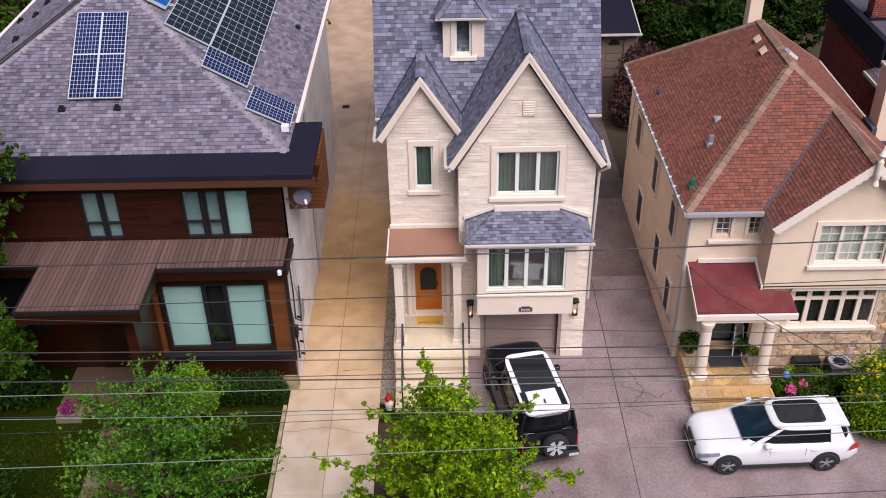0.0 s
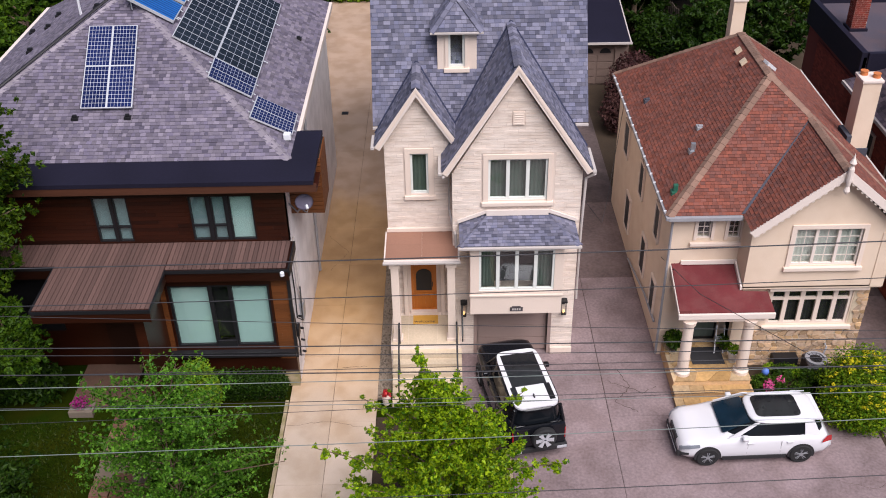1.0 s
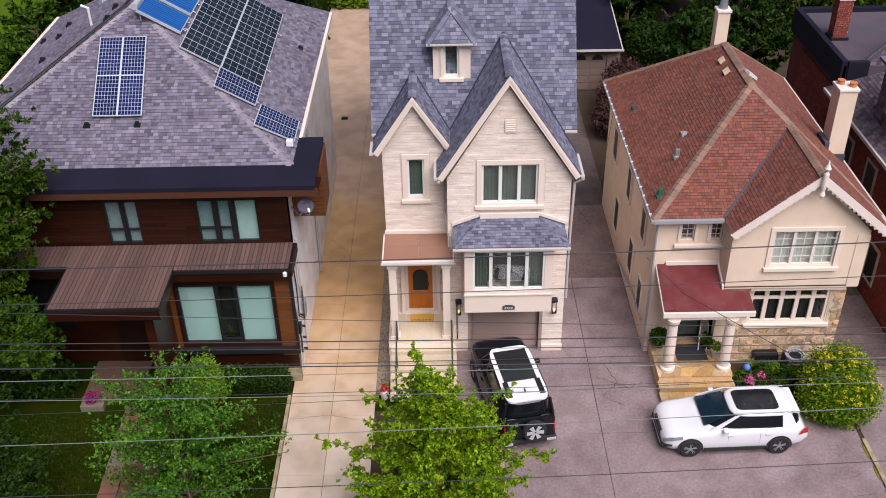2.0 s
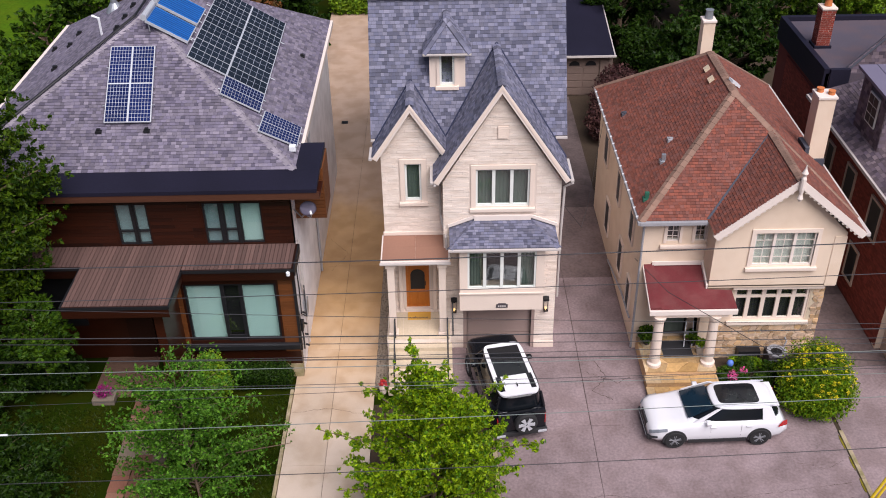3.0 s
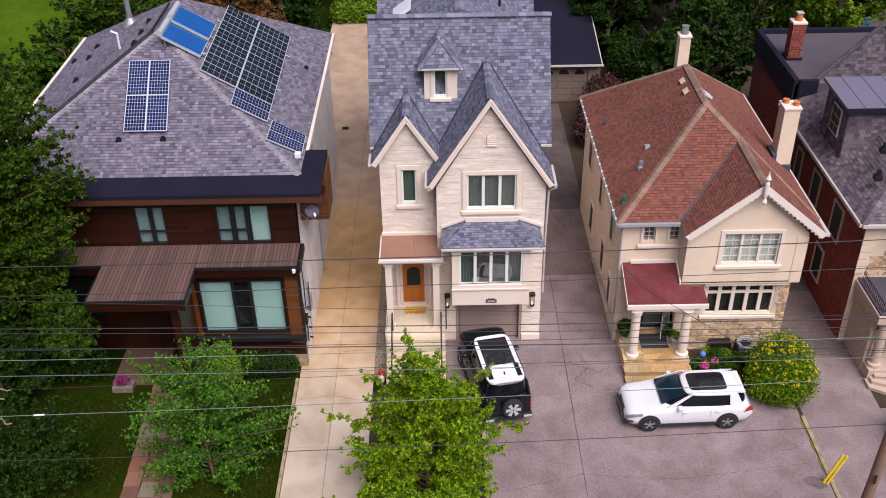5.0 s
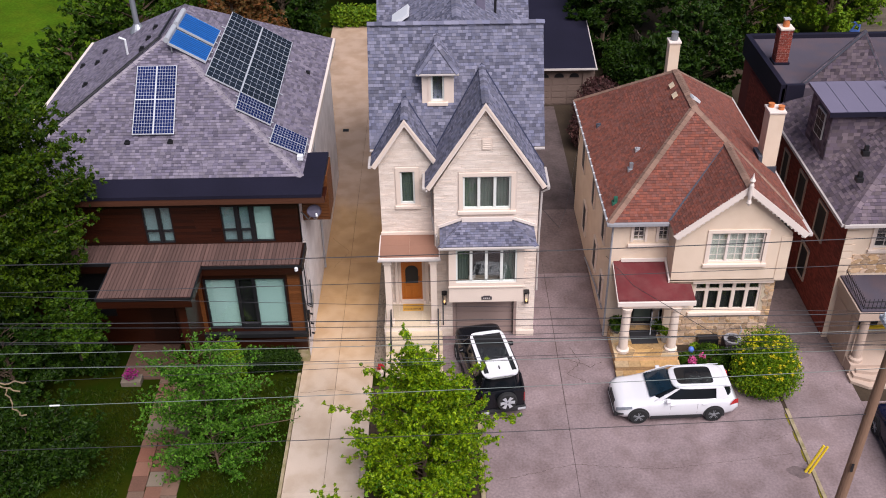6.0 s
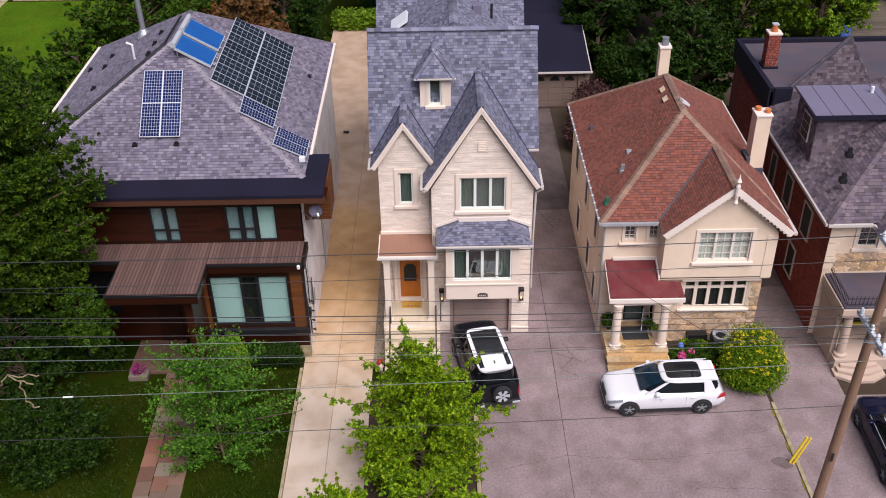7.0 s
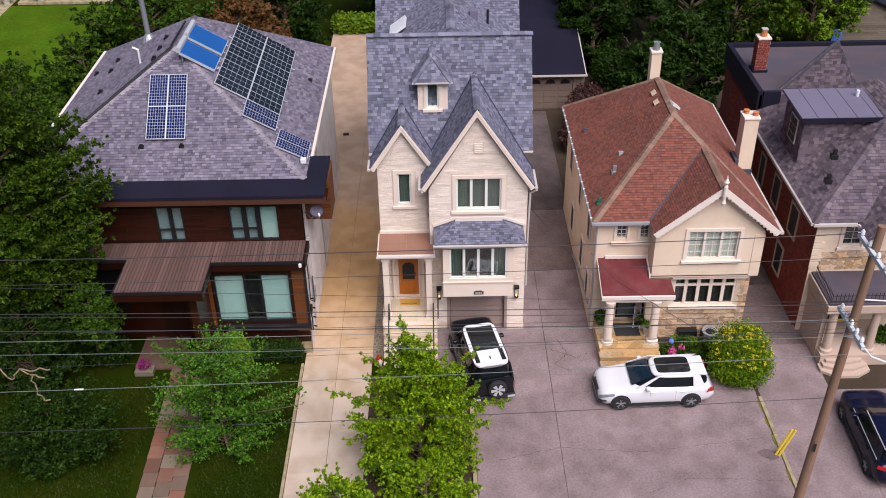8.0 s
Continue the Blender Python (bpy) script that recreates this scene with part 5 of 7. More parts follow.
for a, c in (((A0, B0, RE), (RX, RF, RH)), ((A1, B0, RE), (RX, RF, RH)), ((RX, RF, RH), (RX, RB, RH)), ((A0, B1, RE), (RX, RB, RH)), ((A1, B1, RE), (RX, RB, RH))):
    ridge_caps(H3, a, c, "red_ridge", 0.25, 0.16)
GXa, GXb, GYF = 8.5, 13.64, -1.5
GPX = (GXa + GXb) / 2
GPZ = RE + RP * (GPX - GXa)
GBY = B0 + (GPZ - RE) / RP
shingled(H3, [(GXa, GYF, RE), (GPX, GYF, GPZ), (GPX, GBY, GPZ), (GXa, B0, RE)], "red", 105, 100, 0.115, 0.15, near=NR)
shingled(H3, [(GXb, GYF, RE), (GXb, 0.5, RE + 0.02), (GPX, GBY, GPZ + 0.02), (GPX, GYF, GPZ)], "red", 106, 60, 0.115, 0.15, near=NR)
ridge_caps(H3, (GPX, GYF, GPZ), (GPX, GBY, GPZ), "red_ridge", 0.25, 0.15)
part("valley_flashing", prism([(GXa - 0.06, B0 + 0.0, RE + 0.04), (GXa + 0.06, B0, RE + 0.05), (GPX + 0.0, GBY - 0.1, GPZ - 0.03), (GPX - 0.1, GBY - 0.1, GPZ - 0.05)], (0, 0, 0.02)), "slate_base", H3)
for s, x in ((1, GXa), (-1, GXb)):
    part("bargeboard", prism([(x - s * 0.05, GYF - 0.02, RE - 0.02), (GPX, GYF - 0.02, GPZ + 0.02), (GPX, GYF - 0.02, GPZ - 0.3), (x + s * 0.12, GYF - 0.02, RE - 0.2)], (0, 0.06, 0)), "white", H3)
    sc = bmesh.new()
    nsc = 15
    for k in range(nsc):
        f = (k + 0.5) / nsc
        px, pz = x + s * 0.12 + (GPX - x - s * 0.12) * f, RE - 0.2 + (GPZ - 0.3 - RE + 0.2) * f
        prism([(px + 0.07 * math.cos(a), GYF, pz + 0.06 * math.sin(a)) for a in [2 * math.pi * q / 8 for q in range(8)]], (0, 0.03, 0), sc)
    part("scalloped_edge", sc, "white", H3)
fin = part("finial", turned(GPX, GYF - 0.1, [(0.05, GPZ - 0.75), (0.1, GPZ - 0.65), (0.06, GPZ - 0.5), (0.09, GPZ - 0.3), (0.09, GPZ + 0.1), (0.05, GPZ + 0.2), (0.11, GPZ + 0.3), (0.04, GPZ + 0.45), (0.01, GPZ + 0.6)], 10), "white", H3)
part("gutter", box(A0 - 0.08, A0 + 0.03, B0 - 0.1, B1, RE - 0.12, RE - 0.01, None, 0.02), "dkgutter", H3)
part("gutter", box(A0, GXa - 0.02, B0 - 0.12, B0 + 0.02, RE - 0.14, RE, None, 0.02), "dkgutter", H3)
part("gutter", box(A1 - 0.03, A1 + 0.1, GYF, B1, RE - 0.14, RE, None, 0.02), "gutter", H3)
br = bmesh.new()
for k in range(18):
    yy = B0 + 0.3 + k * 0.61
    box(A0 - 0.09, A0 + 0.1, yy, yy + 0.04, RE - 0.02, RE + 0.03, br)
tagged(part("gutter_strap", br, "ceramic", H3), kind="stuff")
# walls
WX0, WX1, WY, WYG = 6.4, 13.15, -0.2, -1.2
SW = [(7.2, 7.66, 4.85, 5.7), (8.2, 8.6, 4.85, 5.7)]
part("front_wall", holed_wall([(WX0, 0), (8.65, 0), (8.65, 5.85), (WX0, 5.85)], SW + [(7.5, 8.4, 0.55, 2.6)], WY, WY + 0.3), "stucco", H3)
for w in SW:
    window(H3, *w, WY, [], "white", "trim", 0.1, False, bars=3, cover=None, frame_w=0.04, depth=0.14)
part("long_sill", box(7.0, 8.66, WY - 0.12, WY, 4.6, 4.72, None, 0.02), "trim", H3)
UWR = (10.0, 12.12, 4.42, 5.8)
gable_out = [(8.65, 3.55), (WX1, 3.55), (WX1, 5.75), (GPX, GPZ - 0.25), (8.65, 5.75)]
part("front_wall", holed_wall(gable_out, [UWR], WYG, WYG + 0.3), "stucco", H3)
window(H3, *UWR, WYG, [0.33, 0.66], "white", "trim", 0.14, True, bars=3, cover="sheer", cover_to=1.0, frame_w=0.06, label="white three light window with glazing bars")
part("wing_cheek", box(8.65, 8.9, WYG + 0.3, WY, 3.55, 5.85), "stucco", H3)
part("quoin_strip", box(12.75, WX1 + 0.02, WYG - 0.025, WYG, 3.55, 5.6), "stucco", H3)
part("jetty_underside", box(8.65, WX1, WYG, -0.9, 3.5, 3.6), "stucco", H3)
part("string_course", box(9.6, 12.85, -1.12, -0.9, 3.32, 3.5, None, 0.02), "trim", H3)
LW = (9.75, 12.45, 1.8, 3.25)
part("front_wall", holed_wall([(8.65, 0), (12.95, 0), (12.95, 3.5), (8.65, 3.5)], [LW], -0.9, -0.6), "stucco", H3)
# the dark cover is no cloth: it paints the room's darkness
window(H3, *LW, -0.9, [0.2, 0.4, 0.6, 0.8], "trim", None, 0.1, True, cover="dark", frame_w=0.09, rail=0.72, label="wide five light window with stone mullions")
part("stone_bedding", holed_wall([(9.1, 0), (12.97, 0), (12.97, 3.5), (9.1, 3.5)], [(9.1, 12.5, 1.55, 3.5)], -0.912, -0.9), "step_stone", H3)
lay("fieldstone", rubble([(9.1, 0), (12.97, 0), (12.97, 3.5), (9.1, 3.5)], 0.17, 15, [(9.0, 12.5, 1.55, 3.5)], 0.018, 1.35, 0.24), (0, -0.9, 0), (1, 0, 0), (0, 0, 1), 0.035, "fieldstone", H3, singles=110, rough=1.2, near=(11, -10, 3))
part("side_wall", box(12.65, 12.95, -0.6, 10.3, 0, 5.85), "stucco", H3)
part("side_wall", box(12.95, 13.15, WYG + 0.3, 10.3, 3.55, 5.85), "stucco", H3)
part("side_wall", box(WX0, WX0 + 0.3, WY + 0.3, 10.3, 0, 5.85), "stucco", H3)
part("back_wall", box(WX0 + 0.3, 12.65, 10.0, 10.3, 0, 5.85), "stucco", H3)
part("corner_quoin", box(WX0 - 0.03, WX0 + 0.35, WY - 0.03, WY, 0.5, 5.75), "stucco", H3)
for ya, yb, za, zb in ((1.4, 2.0, 3.7, 4.9), (2.9, 3.6, 1.2, 2.6), (4.4, 5.0, 3.6, 4.9), (6.2, 7.0, 1.0, 2.4), (0.9, 1.5, 0.9, 2.2), (7.6, 8.4, 3.6, 4.9)):
    w = part("side_window", box(WX0 - 0.05, WX0 + 0.05, ya, yb, za, zb), "black", H3)
    fb = bmesh.new()
    for a, c, d, e in ((ya - 0.08, ya, za - 0.08, zb + 0.08), (yb, yb + 0.08, za - 0.08, zb + 0.08), (ya, yb, zb, zb + 0.08), (ya, yb, za - 0.08, za)):
        box(WX0 - 0.08, WX0, a, c, d, e, fb)
    part("window_frame", fb, "trim", w)
part("downspout", tube([(6.2, -0.4, 5.8), (6.36, -0.25, 5.5), (6.36, -0.25, 0.1)], 0.045), "dkgutter", H3)
part("service_pipe", tube([(6.33, 5.5, 0.2), (6.33, 2.2, 0.9), (6.33, 0.4, 1.0)], 0.04), "dkgutter", H3)
# chimneys
def chimney(parent, x0, x1, y0, y1, z0, z1, material, pot="terracotta"):
    c = part("chimney", box(x0, x1, y0, y1, z0, z1, None, 0.02), "stucco" if material == "stucco" else "mortar", parent)
    part("chimney_cap", box(x0 - 0.04, x1 + 0.04, y0 - 0.04, y1 + 0.04, z1, z1 + 0.1, None, 0.03), "white" if material == "stucco" else "trim", c)
    cx, cy = (x0 + x1) / 2, (y0 + y1) / 2
    if pot:
        part("chimney_pot", turned(cx, cy, [(0.17, z1 + 0.12), (0.14, z1 + 0.42), (0.17, z1 + 0.46), (0.12, z1 + 0.46)], 12), pot, c)
    return c
c1 = chimney(H3, 12.95, 13.58, 3.0, 3.7, 0, 8.75, "stucco", None)
for px, py in ((13.12, 3.5), (13.45, 3.25)):
    part("chimney_pot", turned(px, py, [(0.13, 8.85), (0.12, 8.98), (0.14, 9.0), (0.1, 9.0)], 10), "terracotta", c1)
part("saddle_flashing", box(12.78, 12.95, 2.92, 3.78, 6.3, 6.85, None, 0.02), "slate_base", c1)
part("saddle_flashing", box(12.95, 13.6, 2.93, 3.0, 6.0, 6.35, None, 0.02), "slate_base", c1)
chimney(H3, 9.68, 10.15, 7.6, 8.1, 6.5, 9.95, "stucco", "steel")
for x, y, m_, tall in ((7.31, 2.0, "steel", 0.32), (6.5, 0.5, "copperpipe", 0.3), (7.75, 3.0, "dkgutter", 0.1), (6.75, 6.9, "slate_base", 0.12)):
    roof_cowl(x, y, RE + RP * (x - A0), 0.13, m_, tall)
for x, y in ((9.55, 5.8), (9.5, 4.9)):
    z = RE + RP * (x - A0)
    t = thing("roof_vent", (x, y, z), "faded pale square roof vent below the ridge", "roof vent", "ridge vents")
    part("hood", prism([(x - 0.09, y - 0.11, z - 0.04), (x + 0.09, y - 0.11, z + 0.11), (x + 0.09, y + 0.11, z + 0.11), (x - 0.09, y + 0.11, z - 0.04)], (-0.06, 0, 0.1)), "step_stone", t)
t = thing("roof_vent", (10.1, 4.1, 8.9), "white angled roof vent beside the ridge", "roof vent")
part("hood", prism([(9.98, 3.9, 9.05), (10.35, 4.1, 8.75), (10.25, 4.35, 8.8), (9.9, 4.15, 9.1)], (0.03, 0, 0.1)), "ceramic", t)
# porch
pr = part("porch_roof", prism([(6.5, WY, 3.85), (8.65, WY, 3.85), (8.65, WYG, 3.45), (9.5, WYG, 3.4), (9.55, -1.95, 3.16), (6.5, -1.95, 3.16)], (0, 0, -0.1)), "redfelt", H3, "dark red felted porch roof")
part("porch_roof_edge", prism([(6.5, WY, 3.86), (6.85, WY, 3.87), (6.9, -1.95, 3.18), (6.5, -1.95, 3.17)], (0, 0, 0.05)), "redfelt", pr)
part("porch_fascia", box(6.48, 9.58, -2.03, -1.93, 2.92, 3.12, None, 0.02), "white", pr)
part("porch_beam", box(6.7, 9.3, -1.93, -1.7, 2.75, 3.0, None, 0.02), "trim", pr)
part("flashing", prism([(6.8, WY - 0.02, 3.87), (8.65, WY - 0.02, 3.87), (8.65, WY - 0.02, 4.02), (6.8, WY - 0.02, 4.02)], (0, -0.06, 0)), "white", pr)
part("flashing", prism([(8.63, WY, 3.87), (8.63, WYG, 3.47), (8.63, WYG, 3.62), (8.63, WY, 4.02)], (-0.06, 0, 0)), "white", pr)
part("rake_trim", prism([(6.47, WY, 3.75), (6.47, -1.98, 3.06), (6.47, -1.98, 3.18), (6.47, WY, 3.87)], (0.03, 0, 0)), "white", pr)
for cx, cy in ((6.9, -1.85), (8.86, -1.83)):
    part("porch_column", turned(cx, cy, [(0.26, 0.55), (0.26, 0.68), (0.19, 0.74), (0.19, 1.2), (0.165, 2.55), (0.21, 2.62), (0.24, 2.78)], 20), "trim", H3, smooth=False)
dk = part("porch_deck", box(6.55, 9.1, -2.27, WY, 0, 0.55, None, 0.02), "fieldstone", H3)
lay("flagstone", rubble([(6.53, -2.3), (9.12, -2.3), (9.12, -0.22), (6.53, -0.22)], 0.5, 33, (), 0.014, 1.2, 0.07), (0, 0, 0.55), (1, 0, 0), (0, 1, 0), 0.02, "flag", H3, singles=40)
for k, (yf, z) in enumerate(((-2.65, 0.37), (-3.05, 0.19))):
    part("porch_step", box(6.53, 9.12, yf, yf + 0.42, 0, z - 0.02, None, 0.02), "fieldstone", H3)
    lay("step_stone", courses([(6.5, yf - 0.02), (9.14, yf - 0.02), (9.14, yf + 0.38), (6.5, yf + 0.38)], 0.4, 0.7, 40 + k, (), 0.012, 0.7), (0, 0, z - 0.02), (1, 0, 0), (0, 1, 0), 0.025, "flag", H3)
ed = part("entrance_door", box(7.52, 8.38, WY + 0.12, WY + 0.17, 0.57, 2.58), "black", H3, "dark glazed entrance door behind the columns")
part("door_panel", box(7.6, 8.3, WY + 0.09, WY + 0.119, 0.7, 1.4, None, 0.02), "curtain", ed)
solo("door_mat", box(7.35, 8.45, -1.46, -0.56, 0.573, 0.59, None, 0.006), "mat_black", "large black rubber mat on the flagstones", "door mat")


def planter(x, y, z, r, h, material, leaf, spread, label, count=260, size=0.07, seed=1):
    t = thing("potted_plant", (x, y, z), label, "potted plant", "porch plants")
    part("pot", turned(x, y, [(r * 0.65, z), (r, z + h * 0.9), (r * 1.08, z + h), (r * 0.8, z + h)], 14), material, t)
    part("foliage", leaf_cloud([(x, y, z + h + spread * 0.45, spread, spread, spread * 0.7)], count, size, seed), leaf, t)
    return t


def leaf_cloud(blobs, count, size, seed, droop=0.25, shell=0.5, ragged=0.35):
    """Many small folded leaves in a cloud of uneven clumps; blobs: x, y, z, rx, ry, rz."""
    g = np.random.RandomState(seed)
    vol = np.array([b[3] * b[4] * b[5] for b in blobs]) ** 0.75
    per = np.maximum(1, (count * vol / vol.sum()).astype(int))
    pos, nrm = [], []
    for b, k in zip(blobs, per):
        d = g.normal(size=(k, 3))
        d /= np.linalg.norm(d, axis=1, keepdims=True)
        r = shell + (1 - shell) * g.rand(k, 1) ** 0.6
        r = r * (1 + ragged * (g.rand(k, 1) - 0.6))
        pos.append(np.array(b[:3]) + d * r * np.array(b[3:]))
        nrm.append(0.5 * d + np.array([0, 0, 0.6]) + 0.75 * g.normal(size=(k, 3)))
    pos, nrm = np.concatenate(pos), np.concatenate(nrm)
    nrm /= np.linalg.norm(nrm, axis=1, keepdims=True)
    n = len(pos)
    a = np.cross(nrm, g.normal(size=(n, 3)))
    a /= np.linalg.norm(a, axis=1, keepdims=True)
    c = np.cross(nrm, a)
    s = size * (0.6 + 0.8 * g.rand(n, 1))
    v = np.empty((n, 4, 3))
    v[:, 0] = pos - a * s * 0.9
    v[:, 1] = pos + c * s * 0.55 - nrm * s * droop
    v[:, 2] = pos + a * s
    v[:, 3] = pos - c * s * 0.55 - nrm * s * droop
    verts = v.reshape(-1, 3)
    faces = [(4 * i, 4 * i + 1, 4 * i + 2, 4 * i + 3) for i in range(n)]
    return verts.tolist(), faces


def tiers(crown, n, size, seed, point=0.0, flat=0.5, rise=0.6, inner=0.35):
    """Limbs that fan out from a crown's axis, with leafy tufts along them; returns the tufts and the limbs."""
    g = random.Random(seed)
    cx, cy, cz, rx, ry, rz = crown
    blobs, limbs = [], []
    for i in range(n):
        az, h = i * 2.39996 + g.uniform(-0.5, 0.5), g.uniform(-1, 1)
        wide = math.sqrt(max(0.03, 1 - h * h * 0.92)) * (1 - point * max(0.0, h) ** 1.6)
        reach = wide * (0.66 + 0.44 * g.random()) * (1 + 0.25 * noise.noise(Vector((math.cos(az) * 1.5 + seed, math.sin(az) * 1.5, h * 2))))
        d = Vector((math.cos(az) * rx * reach, math.sin(az) * ry * reach, 0))
        tip = Vector((cx, cy, cz + h * rz * (0.92 + 0.14 * g.random()))) + d
        root = Vector((cx, cy, max(cz - 0.95 * rz, tip.z - rise * d.length)))
        limbs.append((root, tip))
        steps = max(3, int(d.length / (size * 0.62)))
        for k in range(steps + 1):
            q = k / steps
            if q < inner:
                continue
            p = root.lerp(tip, q) + Vector((0, 0, 0.1 * size * math.sin(k * 1.9 + i)))
            r = size * (1.0 - 0.55 * q) * g.uniform(0.75, 1.25)
            blobs.append((*p, r * 0.8, r * 0.8, r * 0.8 * flat))
            for _ in range(3):
                w = Vector((g.gauss(0, 1), g.gauss(0, 1), g.gauss(0, 0.9))).normalized() * size * g.uniform(0.5, 1.5)
                e = r * g.uniform(0.35, 0.7)
                blobs.append((*(p + w), e, e, e * flat))
    for k in range(5):                                         # leader at the top
        blobs.append((cx + g.uniform(-0.1, 0.1), cy + g.uniform(-0.1, 0.1), cz + rz * (0.85 + 0.06 * k), size * (0.7 - 0.11 * k), size * (0.7 - 0.11 * k), size * 0.6))
    return blobs, limbs


def tree(name, base, crown, n, size, leaves, leaf_size, leaf_mat_name, label, seed, bark="bark", trunk=0.16, point=0.0, sprays=(), flat=0.95, shell=0.1, inner=0.45):
    """A tapered trunk whose limbs carry tufts of leaves; crown: x, y, z, rx, ry, rz."""
    t = thing(name, base, label, "tree")
    blobs, limbs = tiers(crown, n, size, seed, point, flat, inner=inner)
    cx, cy, cz = crown[:3]
    b = bmesh.new()
    for p, q, r in sprays:                                     # long leafy side branches
        rod(p, q, 0.035, 0.01, 6, b)
        for k in range(13):
            f = k / 12
            w = Vector(p).lerp(Vector(q), f) + Vector((0, 0.12 * math.sin(k * 2.1), 0.1 * math.sin(k * 3.7)))
            s = r * (1 - 0.6 * f) * (0.75 + 0.25 * math.sin(k * 4.1))
            blobs.append((*w, s, s, s * 0.6))
            blobs.append((w.x, w.y + s * 0.9 * (-1) ** k, w.z, s * 0.55, s * 0.55, s * 0.35))
    fork = Vector((cx, cy, max(base[2] + 0.3, cz - crown[5] * 0.9)))
    rod(base, fork, trunk, trunk * 0.8, 9, b)
    rod(fork, (cx, cy, cz + crown[5] * 0.9), trunk * 0.8, trunk * 0.12, 8, b)
    for root, tip in limbs[::max(1, len(limbs) // 60)]:
        mid = root.lerp(tip, 0.5) + Vector((0, 0, 0.03 * crown[5]))
        rod(root, mid, trunk * 0.28, trunk * 0.16, 5, b)
        rod(mid, tip, trunk * 0.16, trunk * 0.04, 5, b)
    part("trunk", b, bark, t)
    cr = part("crown", leaf_cloud(blobs, leaves, leaf_size, seed, shell=shell, ragged=0.5), leaf_mat_name, t)
    tagged(cr, kind="stuff")
    return t


def shrub(name, blobs, leaves, size, leaf, label, seed, base=None, category="shrub", bark="bark"):
    x, y = blobs[0][:2]
    t = thing(name, (x, y, 0), label, category)
    b = bmesh.new()
    for q in blobs[:8]:
        rod((x + (q[0] - x) * 0.3, y + (q[1] - y) * 0.3, -0.09), q[:3], 0.035, 0.01, 6, b)
    part("stem", b, bark, t)
    tagged(part("foliage", leaf_cloud(blobs, leaves, size, seed), leaf, t), kind="stuff")
    return t


planter(6.85, -0.65, 0.57, 0.17, 0.3, "pot", "lf_mid", 0.4, "leafy green plant in a dark pot", 320, 0.1, 3)
planter(8.55, -0.75, 0.57, 0.16, 0.3, "pot", "lf_dark", 0.3, "dark green plant in a dark pot", 260, 0.08, 4)
planter(8.72, -1.3, 0.57, 0.2, 0.42, "pot_white", "lf_shrub", 0.22, "yellow green plant in a pale stone pot", 200, 0.06, 5)
chair = thing("folding_chair", (8.25, -0.55, 0.57), "white folded garden chair leaning by the door", "chair")
part("frame", tube([(8.2, -0.9, 0.58), (8.28, -0.5, 1.5)], 0.02), "ceramic", chair)
part("frame", tube([(8.5, -0.9, 0.58), (8.55, -0.5, 1.5)], 0.02), "ceramic", chair)
part("seat", box(8.2, 8.55, -0.72, -0.66, 0.85, 1.15, None, 0.01), "steel", chair)
# air conditioner and garden before the stone wall
AX0, AY0 = 11.45, -1.55
ac = thing("air_conditioner", (AX0, AY0, 0), "round topped dark grey air conditioner unit", "air conditioner")
part("casing", box(AX0 - 0.36, AX0 + 0.36, AY0 - 0.34, AY0 + 0.34, 0.0, 0.8, None, 0.08), "pot", ac)
part("top_rim", turned(AX0, AY0, [(0.36, 0.8), (0.36, 0.86), (0.27, 0.87), (0.27, 0.82)], 22), "dkgutter", ac)
part("fan_well", turned(AX0, AY0, [(0.265, 0.815), (0.1, 0.83), (0.05, 0.85)], 14), "black", ac)
for k in range(5):
    a = math.pi * k / 5
    part("fan_guard", rod((AX0 - 0.27 * math.cos(a), AY0 - 0.27 * math.sin(a), 0.868), (AX0 + 0.27 * math.cos(a), AY0 + 0.27 * math.sin(a), 0.868), 0.006, n=5), "black", ac)
for k in range(6):
    part("grille_bar", box(AX0 - 0.37, AX0 + 0.37, AY0 - 0.355, AY0 - 0.34, 0.1 + k * 0.11, 0.13 + k * 0.11), "steel", ac)
part("service_pipe", tube([(AX0 + 0.3, AY0 + 0.3, 0.5), (AX0 + 0.5, AY0 + 0.5, 0.9), (AX0 + 0.45, -0.95, 1.0)], 0.03), "dkgutter", ac)
solo("cellar_window_well", box(10.15, 10.98, -1.3, -0.95, 0.1, 0.62, None, 0.02), "black", "black cellar window cover against the stone wall", "window well")
solo("garden_ball", turned(9.75, -1.75, [(0.03, 0.3), (0.1, 0.36), (0.13, 0.46), (0.1, 0.56), (0.03, 0.6)], 14), "blue", "blue glazed garden ball among the plants", "garden ornament", smooth=True)
gbed = solo("garden_bed", box(9.2, 12.72, -3.2, -0.94, -0.1, 0.06), "soil", "planted bed before the cream house", "planting bed", kind="structure")


# ================================================================ brick neighbour
H4 = thing("brick_house", (19, 4, 0), "red brick house with grey hip roof and flat porch", "house")
NE, NP = 5.9, 0.72
N0, N1, M0, M1 = 15.2, 24.2, -0.9, 9.6
NX = (N0 + N1) / 2
NH = NE + NP * (NX - N0)
shingled(H4, [(N0, M0, NE), (N1, M0, NE), (NX, M0 + NX - N0, NH)], "purple", 111, 60, 0.15, 0.22, near=(14, -20, 14))
shingled(H4, [(N0, M0, NE), (NX, M0 + NX - N0, NH), (NX, M1 - 3.4, NH), (N0, M1, NE)], "purple", 112, 60, 0.15, 0.22, near=(14, -20, 14))
shingled(H4, [(N1, M0, NE), (N1, M1, NE), (NX, M1 - 3.4, NH), (NX, M0 + NX - N0, NH)], "purple", 113, 0, 0.15, 0.22)
shingled(H4, [(N1, M1, NE), (N0, M1, NE), (NX, M1 - 3.4, NH)], "purple", 114, 0, 0.15, 0.22)
